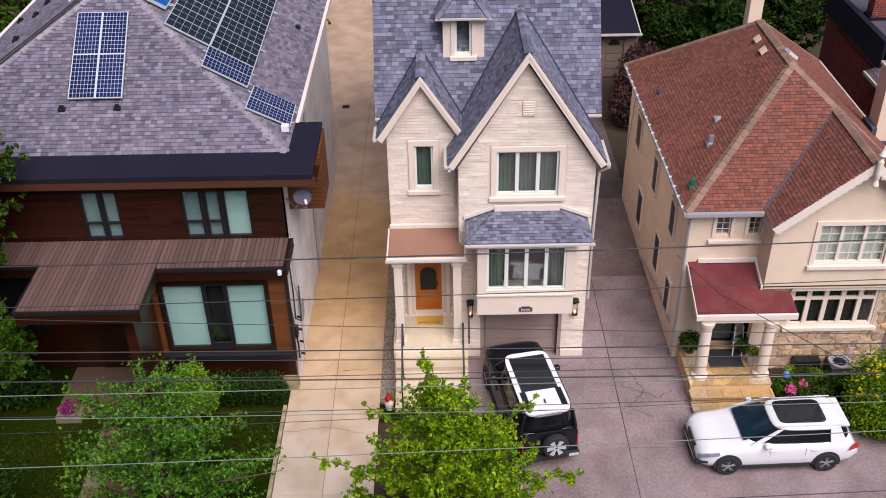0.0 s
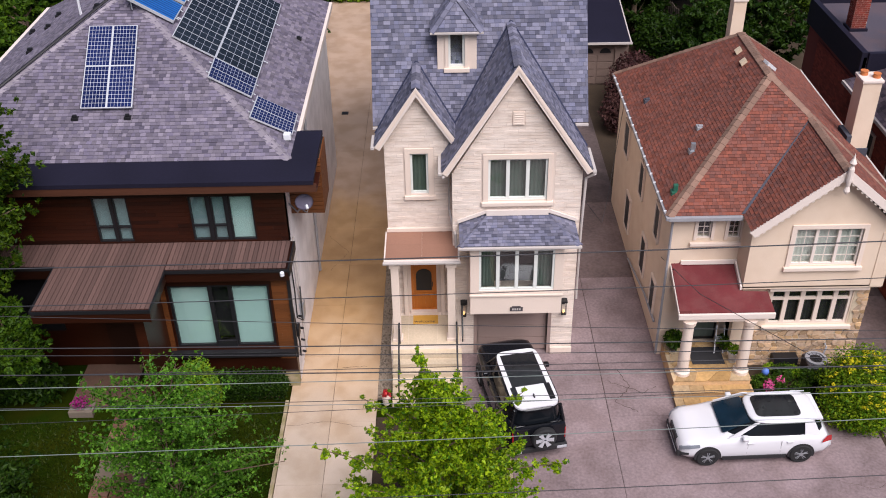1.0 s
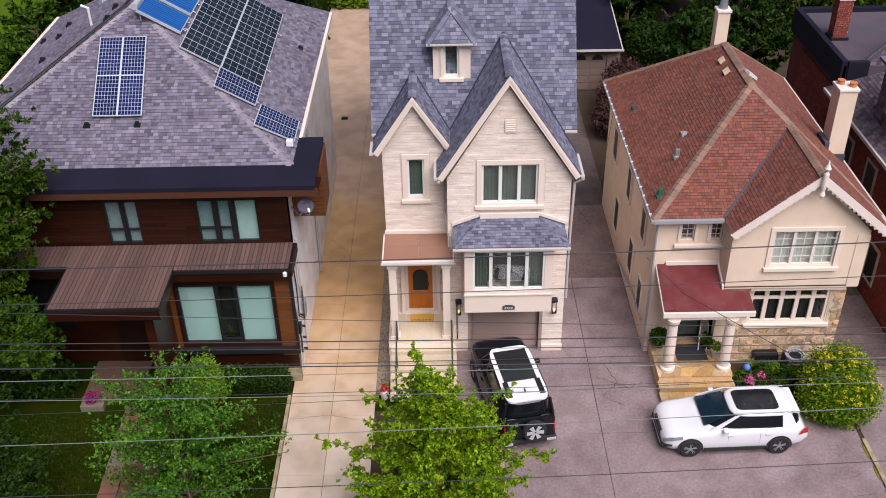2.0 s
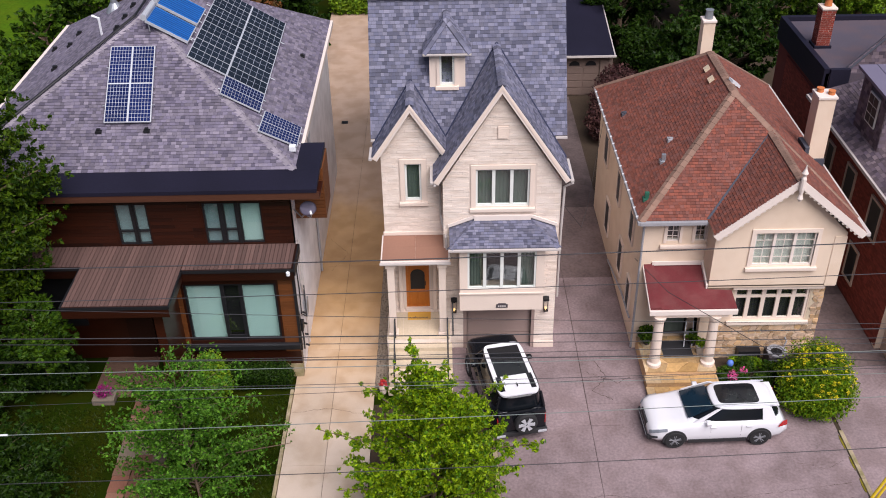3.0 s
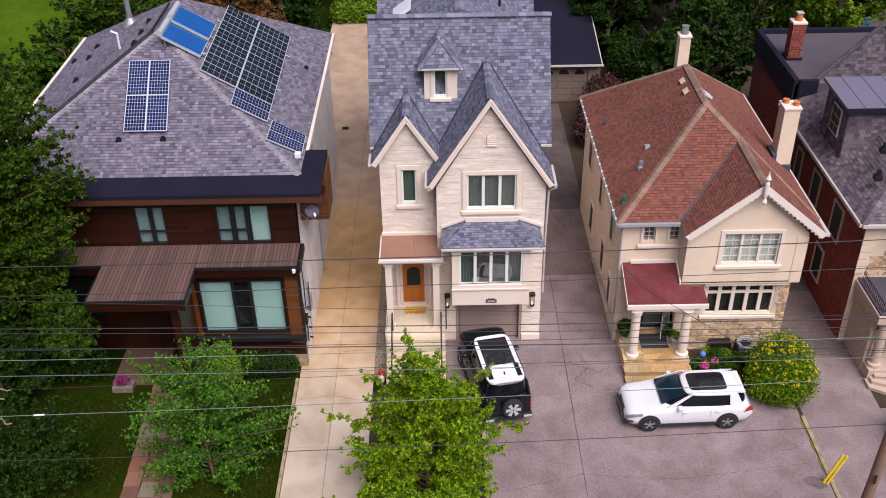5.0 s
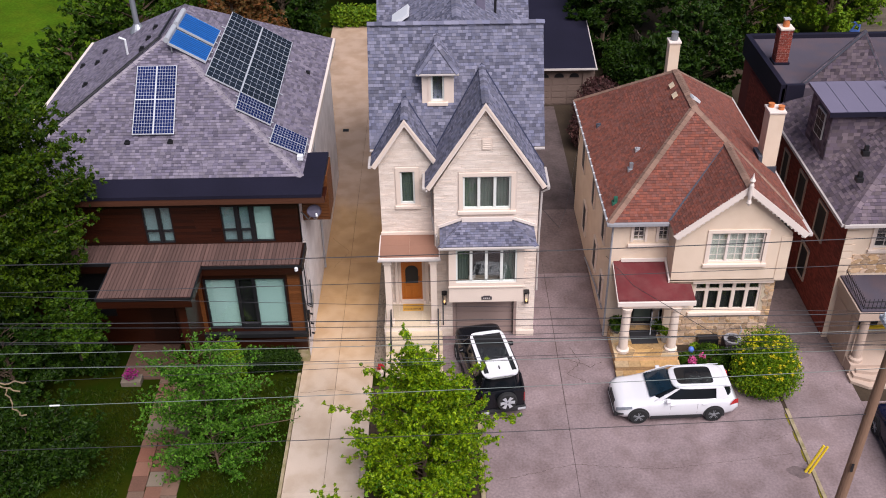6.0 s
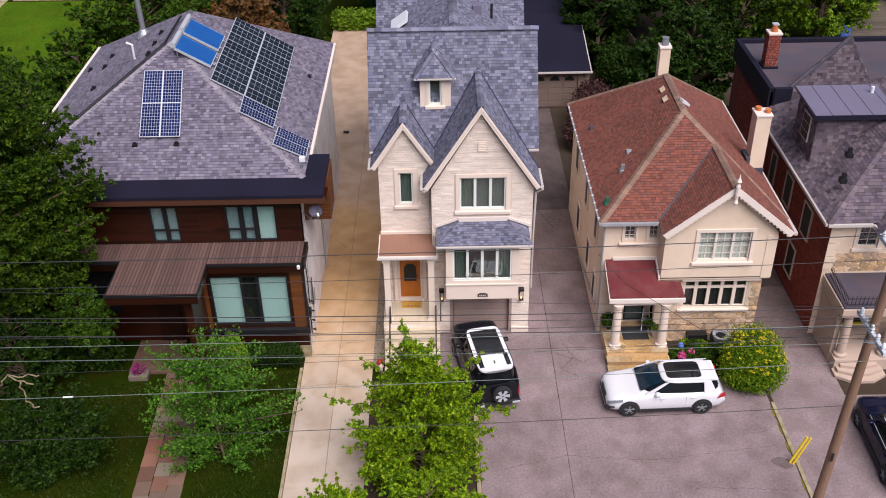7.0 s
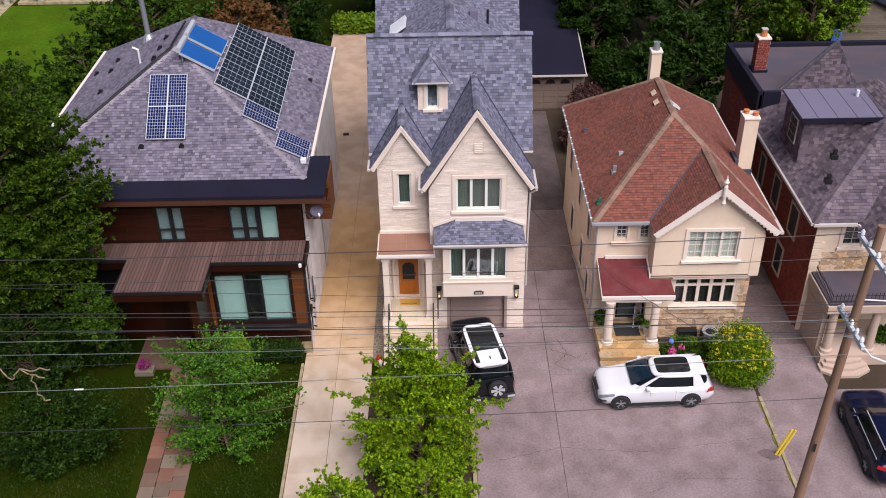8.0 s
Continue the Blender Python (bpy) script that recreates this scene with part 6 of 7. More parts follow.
ridge_caps(H4, (N0, M0, NE), (NX, M0 + NX - N0, NH), "purple", 0.3, 0.16)
part("gutter", box(N0 - 0.1, N0 + 0.03, M0, M1, NE - 0.14, NE, None, 0.02), "gutter", H4)
part("gutter", box(N0, 17.0, M0 - 0.1, M0 + 0.03, NE - 0.14, NE, None, 0.02), "gutter", H4)
part("side_wall", box(15.6, 15.9, -0.2, 14, 0, 5.85), "brick_dark", H4)
bk = courses([(-14.0, 0.1), (0.48, 0.1), (0.48, 5.8), (-14.0, 5.8)], 0.08, 0.24, 66, [(-2.6, -1.5, 3.4, 5.0), (-5.2, -4.2, 3.4, 5.0), (-7.4, -6.6, 3.2, 4.9), (-3.4, -2.4, 0.8, 2.4), (-6.6, -5.4, 0.6, 2.3)], 0.012, 0.1)
lay("brick", bk, (15.6, 0, 0), (0, -1, 0), (0, 0, 1), 0.012, "brick", H4)
for ya, yb, za, zb in ((1.5, 2.6, 3.4, 5.0), (4.2, 5.2, 3.4, 5.0), (6.6, 7.4, 3.2, 4.9), (2.4, 3.4, 0.8, 2.4), (5.4, 6.6, 0.6, 2.3)):
    w = part("side_window", box(15.56, 15.61, ya + 0.1, yb - 0.1, za + 0.1, zb - 0.1), "black", H4)
    fb = bmesh.new()
    for a, c, d, e in ((ya, ya + 0.1, za, zb), (yb - 0.1, yb, za, zb), (ya + 0.1, yb - 0.1, zb - 0.1, zb), (ya + 0.1, yb - 0.1, za, za + 0.1)):
        box(15.53, 15.6, a, c, d, e, fb)
    # darker stone colour here carries the shade on this side wall
    part("window_frame", fb, "portico", w)
NW = (16.75, 17.6, 4.5, 5.5)
part("front_wall", holed_wall([(15.6, 0), (24, 0), (24, 5.85), (15.6, 5.85)], [NW], -0.5, -0.2), "stucco", H4)
# dark cover again stands for the unlit room
window(H4, *NW, -0.5, [], "white", "trim", 0.15, True, bars=2, cover="dark", frame_w=0.06)
for k in range(7):
    part("quoin", box(15.56, 15.9 + 0.12 * (k % 2), -0.54, -0.5, 3.4 + k * 0.33, 3.7 + k * 0.33, None, 0.015), "stucco", H4)
lay("fieldstone", rubble([(16.0, 3.3), (20, 3.3), (20, 4.2), (16.0, 4.2)], 0.22, 67, (), 0.02, 1.5), (0, -0.5, 0), (1, 0, 0), (0, 0, 1), 0.03, "fieldstone", H4)
part("back_wall", box(15.9, 24, 13.7, 14, 0, 6.9), "brick_dark", H4)
part("side_wall", box(23.7, 24, -0.2, 13.7, 0, 5.85), "brick_dark", H4)
# second gable of the front, towards the far side
shingled(H4, [(17.0, -2.0, 5.7), (19.6, -2.0, 7.9), (19.6, 2.2, 7.9), (17.0, -0.6, 5.7)], "purple", 116, 0, 0.15, 0.22)
part("gutter", prism([(17.0, -0.95, 5.72), (17.6, -2.1, 5.55), (17.6, -2.1, 5.68), (17.0, -0.95, 5.85)], (0.08, 0.05, 0)), "gutter", H4)
# rear flat roof with parapet
part("flat_roof", box(15.6, 24.5, 9.2, 15.4, 6.3, 7.0), "flatroof", H4)
for a, c, d, e in ((15.5, 15.75, 9.2, 15.5), (15.75, 24.6, 15.3, 15.55), (15.75, 16.6, 9.1, 9.3)):
    part("parapet", box(a, c, d, e, 6.1, 7.22, None, 0.02), "membrane", H4)
part("side_wall", box(15.65, 15.9, 9.2, 15.4, 0, 6.3), "brick_dark", H4)
# brick chimney
cb = chimney(H4, 16.05, 16.65, 12.0, 12.6, 6.95, 8.75, "brick_dark")
for face, (o_, u_) in enumerate((((16.05, 12.0, 0), (1, 0, 0)), ((16.05, 12.6, 0), (0, -1, 0)))):
    lay("brick", courses([(0, 6.98), (0.6, 6.98), (0.6, 8.74), (0, 8.74)], 0.085, 0.22, 70 + face, (), 0.014, 0.1), o_, u_, (0, 0, 1), 0.014, "brick", cb, rough=0.6)
part("base_flashing", box(15.97, 16.73, 11.92, 12.68, 6.95, 7.12, None, 0.02), "membrane", cb)
part("cowl", box(16.2, 16.5, 12.15, 12.45, 9.2, 9.26, None, 0.01), "alu", cb)
# large shed dormer
part("dormer_wall", box(15.75, 19.2, 3.5, 5.9, 6.0, 8.55), "slate_base", H4)
lay("shingle", courses([(15.75, 6.0), (19.2, 6.0), (19.2, 8.55), (15.75, 8.55)], 0.16, 0.26, 91, (), 0.006), (0, 3.5, 0), (1, 0, 0), (0, 0, 1), 0.014, "purple", H4, 0.014)
lay("shingle", courses([(-5.9, 6.0), (-3.5, 6.0), (-3.5, 8.55), (-5.9, 8.55)], 0.16, 0.26, 92, [(-5.05, -4.05, 6.9, 8.2)], 0.006), (15.75, 0, 0), (0, -1, 0), (0, 0, 1), 0.014, "purple", H4, 0.014)
part("dormer_roof", prism([(15.5, 3.2, 8.55), (19.6, 3.2, 8.55), (19.6, 6.1, 8.62), (15.5, 6.1, 8.62)], (0, 0, 0.12)), "metalroof", H4)
for k in range(4):
    x = 16.2 + k * 0.85
    part("roof_seam", prism([(x, 3.2, 8.672), (x + 0.04, 3.2, 8.672), (x + 0.04, 6.1, 8.742), (x, 6.1, 8.742)], (0, 0, 0.02)), "metalroof", H4)
part("dormer_edge", box(15.45, 19.6, 3.14, 3.2, 8.48, 8.68), "membrane", H4)
dw = part("dormer_window", box(15.68, 15.74, 4.1, 5.0, 6.95, 8.15), "pvc", H4)
for k in range(2):
    for j in range(3):
        part("pane", box(15.665, 15.68, 4.15 + k * 0.42, 4.52 + k * 0.42, 7.0 + j * 0.38, 7.34 + j * 0.38), "black", dw)
pk = (19.0, 9.5, 9.7)
shingled(H4, [(16.3, 9.3, 7.0), (20.6, 9.3, 7.0), pk], "purple", 118, 0, 0.15, 0.22)
shingled(H4, [(16.3, 9.3, 7.0), pk, (19.6, 12.2, 7.05)], "purple", 119, 0, 0.15, 0.22)
shingled(H4, [(20.6, 9.3, 7.0), (19.6, 12.2, 7.05), pk], "purple", 120, 0, 0.15, 0.22)
part("roof_pipe", rod((18.6, 5.3, 8.5), (18.6, 5.3, 9.0), 0.08), "ceramic", H4)
roof_cowl(16.45, 1.45, 7.8, 0.14, "black", 0.3)
roof_cowl(16.05, 0.6, 7.1, 0.14, "black", 0.3)
# flat roofed portico
part("portico_roof", box(15.75, 21, -2.9, -0.5, 3.0, 3.2, None, 0.03), "flatroof", H4)
part("portico_cornice", box(15.68, 21, -2.98, -2.86, 2.75, 3.12, None, 0.03), "portico", H4)
part("portico_cornice", box(15.68, 15.8, -2.86, -0.5, 2.75, 3.12, None, 0.03), "portico", H4)
part("portico_wall", box(15.82, 16.02, -2.4, -0.5, 0, 2.75), "portico", H4)
part("wall_panel", box(15.8, 15.82, -2.1, -0.8, 0.6, 2.3, None, 0.008), "portico", H4)
for cx in (16.15, 17.95):
    part("portico_column", turned(cx, -2.65, [(0.27, 0.55), (0.27, 0.68), (0.19, 0.75), (0.17, 2.6), (0.23, 2.75)], 18), "portico", H4)
part("portico_floor", box(15.85, 19.2, -3.0, -0.5, 0, 0.55, None, 0.02), "portico", H4)
for k, r in enumerate((0.28, 0.56, 0.84)):
    z = 0.55 - 0.14 * (k + 1)
    cx0, cx1 = 16.2 - r * 0.5, 17.45 + r * 0.5
    part("portico_step", prism([(cx0, -3.0, 0), (cx1, -3.0, 0), (cx1, -3.0 - r * 0.55, 0), (cx1 - 0.6, -3.0 - r, 0), (cx0 + 0.6, -3.0 - r, 0), (cx0, -3.0 - r * 0.55, 0)], (0, 0, z)), "portico", H4)
rail = thing("roof_railing", (15.8, -2.9, 3.2), "low black iron railing round the flat porch roof", "railing")
part("top_rail", tube([(15.85, -0.7, 3.55), (15.85, -2.8, 3.55), (20.5, -2.8, 3.55)], 0.02), "black", rail)
part("bottom_rail", tube([(15.85, -0.7, 3.28), (15.85, -2.8, 3.28), (20.5, -2.8, 3.28)], 0.015), "black", rail)
for k in range(15):
    part("baluster", rod((15.85, -0.75 - k * 0.145, 3.2), (15.85, -0.75 - k * 0.145, 3.68), 0.012, n=6), "black", rail)
for k in range(20):
    part("baluster", rod((16.0 + k * 0.16, -2.8, 3.2), (16.0 + k * 0.16, -2.8, 3.68), 0.012, n=6), "black", rail)
part("portico_door", box(16.9, 17.8, -0.56, -0.5, 0.55, 2.6), "black", H4)
part("yellow_sill", box(16.6, 18.2, -0.7, -0.5, 0.5, 0.62), "yellow", H4)

# ================================================================ rear garage, shed, fence
G1 = thing("rear_garage", (6.8, 25, 0), "low brown garage with a dark flat roof behind the drive", "garage")
part("front_wall", holed_wall([(4.0, 0), (9.0, 0), (9.0, 2.5), (4.0, 2.5)], [(4.5, 8.3, 0, 2.2)], 22.5, 22.8), "garage_shaded", G1)
part("side_wall", box(4.0, 4.3, 22.8, 33, 0, 2.5), "garage_shaded", G1)
part("side_wall", box(8.7, 9.0, 22.8, 33, 0, 2.5), "garage_shaded", G1)
gdo = part("garage_door", box(4.5, 8.3, 22.6, 22.66, 0, 2.2), "garage_shaded", G1, "brown panelled garage door with fan lights")
for k in range(4):
    for j in range(4):
        part("door_panel", box(4.6 + k * 0.93, 5.4 + k * 0.93, 22.57, 22.6, 0.08 + j * 0.42, 0.44 + j * 0.42, None, 0.01), "garage_shaded", gdo)
    fan = [(5.0 + k * 0.93 + 0.3 * math.cos(a), 1.82 + 0.28 * math.sin(a)) for a in [math.pi * q / 8 for q in range(9)]]
    part("fan_light", prism([(x, 22.565, z) for x, z in fan], (0, 0.03, 0)), "black", gdo)
part("roof", prism([(3.5, 22.1, 2.6), (9.0, 22.1, 2.6), (9.2, 30, 3.4), (3.5, 30, 3.4)], (0, 0, -0.15)), "membrane", G1)
part("roof", prism([(3.5, 30, 3.4), (9.2, 30, 3.4), (9.2, 38, 3.6), (3.5, 38, 3.6)], (0, 0, -0.15)), "membrane", G1)
part("roof_edge", prism([(9.0, 22.1, 2.5), (9.2, 30, 3.3), (9.2, 38, 3.5), (9.2, 38, 3.61), (9.2, 30, 3.41), (9.0, 22.1, 2.61)], (0.06, 0, 0)), "gutter", G1)
part("roof_edge", box(3.5, 9.1, 22.03, 22.1, 2.5, 2.61), "gutter", G1)
SH = thing("garden_shed", (31, 35, 0), "small grey timber garden shed", "shed")
part("wall", prism([(29, 33, 0), (33, 33, 0), (33, 33, 2.2), (31, 33, 3.1), (29, 33, 2.2)], (0, 3, 0)), "fence", SH)
lay("cladding_board", courses([(29, 0), (33, 0), (33, 2.2), (29, 2.2)], 0.16, 4, 3, (), 0.02), (0, 33, 0), (1, 0, 0), (0, 0, 1), 0.02, "fence", SH)
for s, x in ((1, 28.7), (-1, 33.3)):
    part("roof", prism([(x, 32.7, 2.1), (31, 32.7, 3.2), (31, 36.3, 3.2), (x, 36.3, 2.1)], (0, 0, 0.1)), "membrane", SH)
bin_ = solo("recycling_bin", box(28.2, 28.9, 32.2, 32.9, -0.09, 1.1, None, 0.06), "blue", "blue plastic recycling bin by the shed", "bin")
fe = thing("fence", (13.5, 30, 0), "grey weathered timber garden fence", "fence")
for k in range(34):
    yy = 26 + k * 0.34
    part("board", box(13.3 - (yy - 26) * 0.12, 13.34 - (yy - 26) * 0.12, yy, yy + 0.31, -0.1, 1.8 + 0.03 * (k % 3)), "fence", fe)
TEN = thing("garden_shed", (16.5, 27, 0), "low dark lean to behind the fence", "shed")
part("wall", box(14.2, 16, 24.5, 27, -0.1, 1.8), "fence", TEN)
part("roof", prism([(14.0, 24.2, 1.8), (16.2, 24.2, 1.8), (16.2, 27.2, 2.3), (14.0, 27.2, 2.3)], (0, 0, 0.1)), "flatroof", TEN)
# far garden
far = thing("far_patio", (-33, 46, 0), "grey and red patio at the end of a lawn", "patio", kind="structure")
part("path", box(-42, -35.5, 36, 60, -0.09, -0.05), "kerb", far)
part("edging", box(-35, -27, 44.3, 45, -0.09, 0.1), "kerb", far)
part("terrace", box(-33, -26, 46, 52, -0.09, -0.04), "paver", far)
for x, y in ((-36.0, 44.6), (-33.2, 44.8)):
    planter(x, y, -0.09, 0.35, 0.6, "pot_white", "lf_mid", 0.6, "round clipped shrub in a grey pot", 300, 0.12, int(-x))


# ================================================================ vehicles
CG = mat("car glass", (0.008, 0.01, 0.013), 0.08, 0.1, 5, 1, 0.0, spec=0.22)
M["car_glass"] = CG
# the bluish reflection is partly painted: blue in the base colour
M["windshield"] = mat("windshield with sky blue in its colour", (0.007, 0.02, 0.034), 0.06, 0.6, 3, 1.2, 0.0, spec=0.5)


def loft(rings, closed_ends=True):
    bm = bmesh.new()
    vs = [[bm.verts.new(p) for p in r] for r in rings]
    n = len(rings[0])
    for a, c in zip(vs, vs[1:]):
        for i in range(n):
            j = (i + 1) % n
            bm.faces.new((a[i], a[j], c[j], c[i]))
    if closed_ends:
        bm.faces.new(vs[0][::-1])
        bm.faces.new(vs[-1])
    return bm


def lerp_table(table, x):
    for (x0, *a), (x1, *b) in zip(table, table[1:]):
        if x0 <= x <= x1:
            f = (x - x0) / (x1 - x0)
            f = f * f * (3 - 2 * f) * 0.4 + f * 0.6
            return [p + (q - p) * f for p, q in zip(a, b)]
    return list(table[-1][1:])


def superring(x0, x1, w0, w1, z, power=3.2, n=40):
    """A rounded outline from x0 (rear) to x1 (front), half widths w0 and w1."""
    pts = []
    for i in range(n):
        a = 2 * math.pi * i / n
        ca, sa = math.cos(a), math.sin(a)
        u = math.copysign(abs(ca) ** (2 / power), ca)
        v = math.copysign(abs(sa) ** (2 / power), sa)
        x = (x0 + x1) / 2 + (x1 - x0) / 2 * u
        w = w0 + (w1 - w0) * (u + 1) / 2
        pts.append((x, w * v, z))
    return pts


def wheel(car, x, y, r, side):
    t = bmesh.new()
    prof = [(r * 0.6, 0.0), (r * 0.9, 0.0), (r, 0.05), (r, 0.2), (r * 0.9, 0.25), (r * 0.6, 0.25)]
    n = 28
    rings = [[t.verts.new((x + q * math.cos(2 * math.pi * i / n), y + side * (0.03 - d), r + q * math.sin(2 * math.pi * i / n))) for i in range(n)] for q, d in prof]
    for a, c in zip(rings, rings[1:]):
        for i in range(n):
            j = (i + 1) % n
            t.faces.new((a[i], a[j], c[j], c[i]))
    wh = part("wheel", t, "tyre", car)
    rim = bmesh.new()
    for k in range(5):
        a = 2 * math.pi * k / 5 + 0.3
        for off in (-0.16, 0.16):
            p = [(x + math.cos(a + off + e) * q, y + side * 0.028, r + math.sin(a + off + e) * q) for q, e in ((0.05, -0.14), (r * 0.68, -0.035), (r * 0.68, 0.035), (0.05, 0.14))]
            prism(p, (0, -side * 0.03, 0), rim)
    rod((x, y + side * 0.032, r), (x, y - side * 0.02, r), 0.06, n=12, bm=rim)
    part("rim", rim, "rim", wh)
    part("brake_disc", rod((x, y + side * 0.008, r), (x, y - side * 0.02, r), r * 0.62, n=24), "plastic", wh)
    return wh


def suv(name, place, heading, paint, label, length, width, height, wheelbase, wheel_r, front_over, trim_black=True, roof_paint=None, boxy=0.0):
    """A five seat estate-like car; local x points forwards."""
    car = thing(name, (0, 0, 0), label, "car")
    hw = width / 2
    xr = -(wheelbase / 2 + (length - wheelbase - front_over))
    xf = wheelbase / 2 + front_over
    L = xf - xr
    zt_rear, zt_cowl, zt_hood, zt_nose = height * (0.705 - 0.05 * boxy), height * (0.7 - 0.06 * boxy), height * (0.6 + 0.01 * boxy), height * 0.49
    # x, half width, top, bottom
    table = [(xr, hw * 0.86, height * 0.5, 0.42), (xr + 0.05 * L, hw * 0.95, zt_rear * 0.97, 0.3), (xr + 0.14 * L, hw * 0.995, zt_rear, 0.24), (xr + 0.55 * L, hw, zt_cowl, 0.22),
             (xr + 0.7 * L, hw, zt_cowl * 0.985, 0.22), (xr + 0.84 * L, hw * 0.985, zt_hood, 0.24), (xr + 0.93 * L, hw * 0.95, zt_hood * 0.965, 0.26), (xf - 0.028 * L, hw * 0.86, zt_hood * 0.89, 0.28), (xf - 0.006 * L, hw * 0.76, zt_hood * 0.8, 0.32), (xf, hw * 0.7, zt_hood * 0.7, 0.38)]
    rings = []
    for i in range(45):
        x = xr + L * i / 44
        w, top, bot = lerp_table(table, x)
        sh = top - 0.2 * (top - bot)
        prof = [(0, top + 0.025), (w * 0.5, top + 0.018), (w * 0.8, top - 0.005), (w * 0.93, top - 0.05), (w * 0.985, sh - 0.05), (w, (sh + bot) / 2), (w * 0.985, bot + 0.15), (w * 0.93, bot + 0.02), (w * 0.6, bot), (0, bot)]
        ring = [(x, y, z) for y, z in prof] + [(x, -y, z) for y, z in prof[-2:0:-1]]
        rings.append(ring)
    body = part("body", loft(rings), paint, car, smooth=True)
    # greenhouse
    gb0, gb1 = xr + 0.04 * L, xr + (0.725 + 0.005 * boxy) * L
    gr0, gr1 = xr + (0.11 - 0.06 * boxy) * L, xr + (0.53 + 0.09 * boxy) * L
    zb, zr = zt_cowl - 0.04, height - 0.06
    g_rings = []
    for k in range(7):
        f = k / 6
        e = f ** 0.9
        g_rings.append(superring(gb0 + (gr0 - gb0) * e, gb1 + (gr1 - gb1) * e, hw * (0.9 - (0.2 - 0.06 * boxy) * f), hw * (0.86 - (0.18 - 0.06 * boxy) * f), zb + (zr - zb) * f, 4.2))
    part("cabin_glass", loft(g_rings), "car_glass", car, smooth=True)
    roof = []
    for f, inset in ((0.0, -0.03), (0.35, 0.0), (0.75, 0.06), (1.0, 0.3)):
        roof.append(superring(gr0 - 0.1 - inset * -0.6, gr1 + 0.04 - inset * 1.0, hw * 0.735 + hw * 0.06 * boxy - inset * 0.7, hw * 0.71 + hw * 0.06 * boxy - inset * 0.7, zr - 0.035 + 0.095 * f, 4.2))
    rf = part("roof", loft(roof), roof_paint or paint, car, smooth=True)
    # pillars
    for s in (1, -1) if boxy else ():
        for (xa, wa), (xb, wb), r in (((gb1 - 0.05, 0.8), (gr1 - 0.04, 0.62 + 0.05 * boxy), 0.045), ((gb0 + 0.08, 0.84), (gr0 + 0.02, 0.67 + 0.05 * boxy), 0.07)):
            part("pillar", rod((xa, s * hw * wa, zb), (xb, s * hw * wb, zr), r, r * 0.8, 8), roof_paint or paint, car)
    # painted pillar panels that close the side windows
    for s in (1, -1):
        if not boxy:
            for foot, head in (((gb0 + 0.22, gb0 + 0.7), (gr0 + 0.1, gr0 + 0.4)), ((gb1 - 0.42, gb1 - 0.12), (gr1 - 0.2, gr1 - 0.04))):
                part("pillar_panel", prism([(foot[0], s * hw * 0.86, zb), (foot[1], s * hw * 0.885, zb), (head[1], s * hw * 0.715, zr), (head[0], s * hw * 0.7, zr)], (0, s * 0.035, 0.01)), roof_paint or paint, car)
    # wheels and arches
    for x in (-wheelbase / 2, wheelbase / 2):
        for s in (1, -1):
            arch = bmesh.new()
            n = 20
            o = [(x + (wheel_r + 0.05) * math.cos(math.pi * (i / n * 1.16 - 0.08)), s * (hw - 0.04), wheel_r + (wheel_r + 0.05) * math.sin(math.pi * (i / n * 1.16 - 0.08))) for i in range(n + 1)]
            prism(o, (0, s * 0.044, 0), arch)
            part("wheel_arch", arch, "plastic", car)
            wheel(car, x, s * (hw + 0.005), wheel_r, s)
    for s in (1, -1):
        part("sill_trim", box(-wheelbase / 2 + 0.45, wheelbase / 2 - 0.45, s * hw * 0.985 - 0.02, s * hw * 0.985 + 0.02, 0.22, 0.36, None, 0.015), "plastic" if trim_black else paint, car)
        part("mirror", box(gb1 - 0.72, gb1 - 0.54, s * hw * 0.93 if s > 0 else -hw - 0.13, hw + 0.13 if s > 0 else -hw * 0.93, zb + 0.03, zb + 0.16, None, 0.05), paint, car, smooth=True)
        for k in (0.16, 0.42):
            part("door_handle", box(gb0 + L * k + 0.3, gb0 + L * k + 0.5, s * hw - 0.02, s * hw + 0.02, zb - 0.17, zb - 0.13, None, 0.01), paint, car)
        for q in (0.34, 0.56):
            part("door_gap", box(xr + L * q, xr + L * q + 0.006, s * hw * 0.985 - 0.01, s * hw * 0.985 + 0.01, 0.45, zb - 0.12), "plastic", car)
    return car, dict(hw=hw, xr=xr, xf=xf, L=L, table=table, zb=zb, zr=zr, gb0=gb0, gb1=gb1, gr0=gr0, gr1=gr1, h=height, hood=zt_hood, nose=zt_nose)


def settle(car, x, y, heading):
    car.matrix_basis = pose(x, y, -0.0, 0, 0, heading)


car, q = suv("white_car", None, 0, "car_white", "white family estate car parked across the forecourt", 4.66, 1.88, 1.52, 2.865, 0.36, 0.87)
part("sunroof", loft([superring(q["gr0"] + 0.42, q["gr1"] - 0.16, q["hw"] * 0.52, q["hw"] * 0.5, z, 7) for z in (q["zr"] + 0.04, q["zr"] + 0.066)]), "car_glass", car)
part("roof_spoiler", box(q["gr0"] - 0.2, q["gr0"] + 0.1, -q["hw"] * 0.62, q["hw"] * 0.62, q["zr"] - 0.05, q["zr"] + 0.01, None, 0.02), "car_white", car)
part("grille", box(q["xf"] - 0.09, q["xf"] + 0.012, -0.38, 0.38, 0.5, 0.72, None, 0.02), "plastic", car)
part("front_bumper", box(q["xf"] - 0.12, q["xf"] + 0.02, -0.75, 0.75, 0.26, 0.42, None, 0.04), "plastic", car)
part("bumper_trim", box(q["xf"] - 0.1, q["xf"] + 0.03, -0.6, 0.6, 0.3, 0.34, None, 0.01), "alu", car)


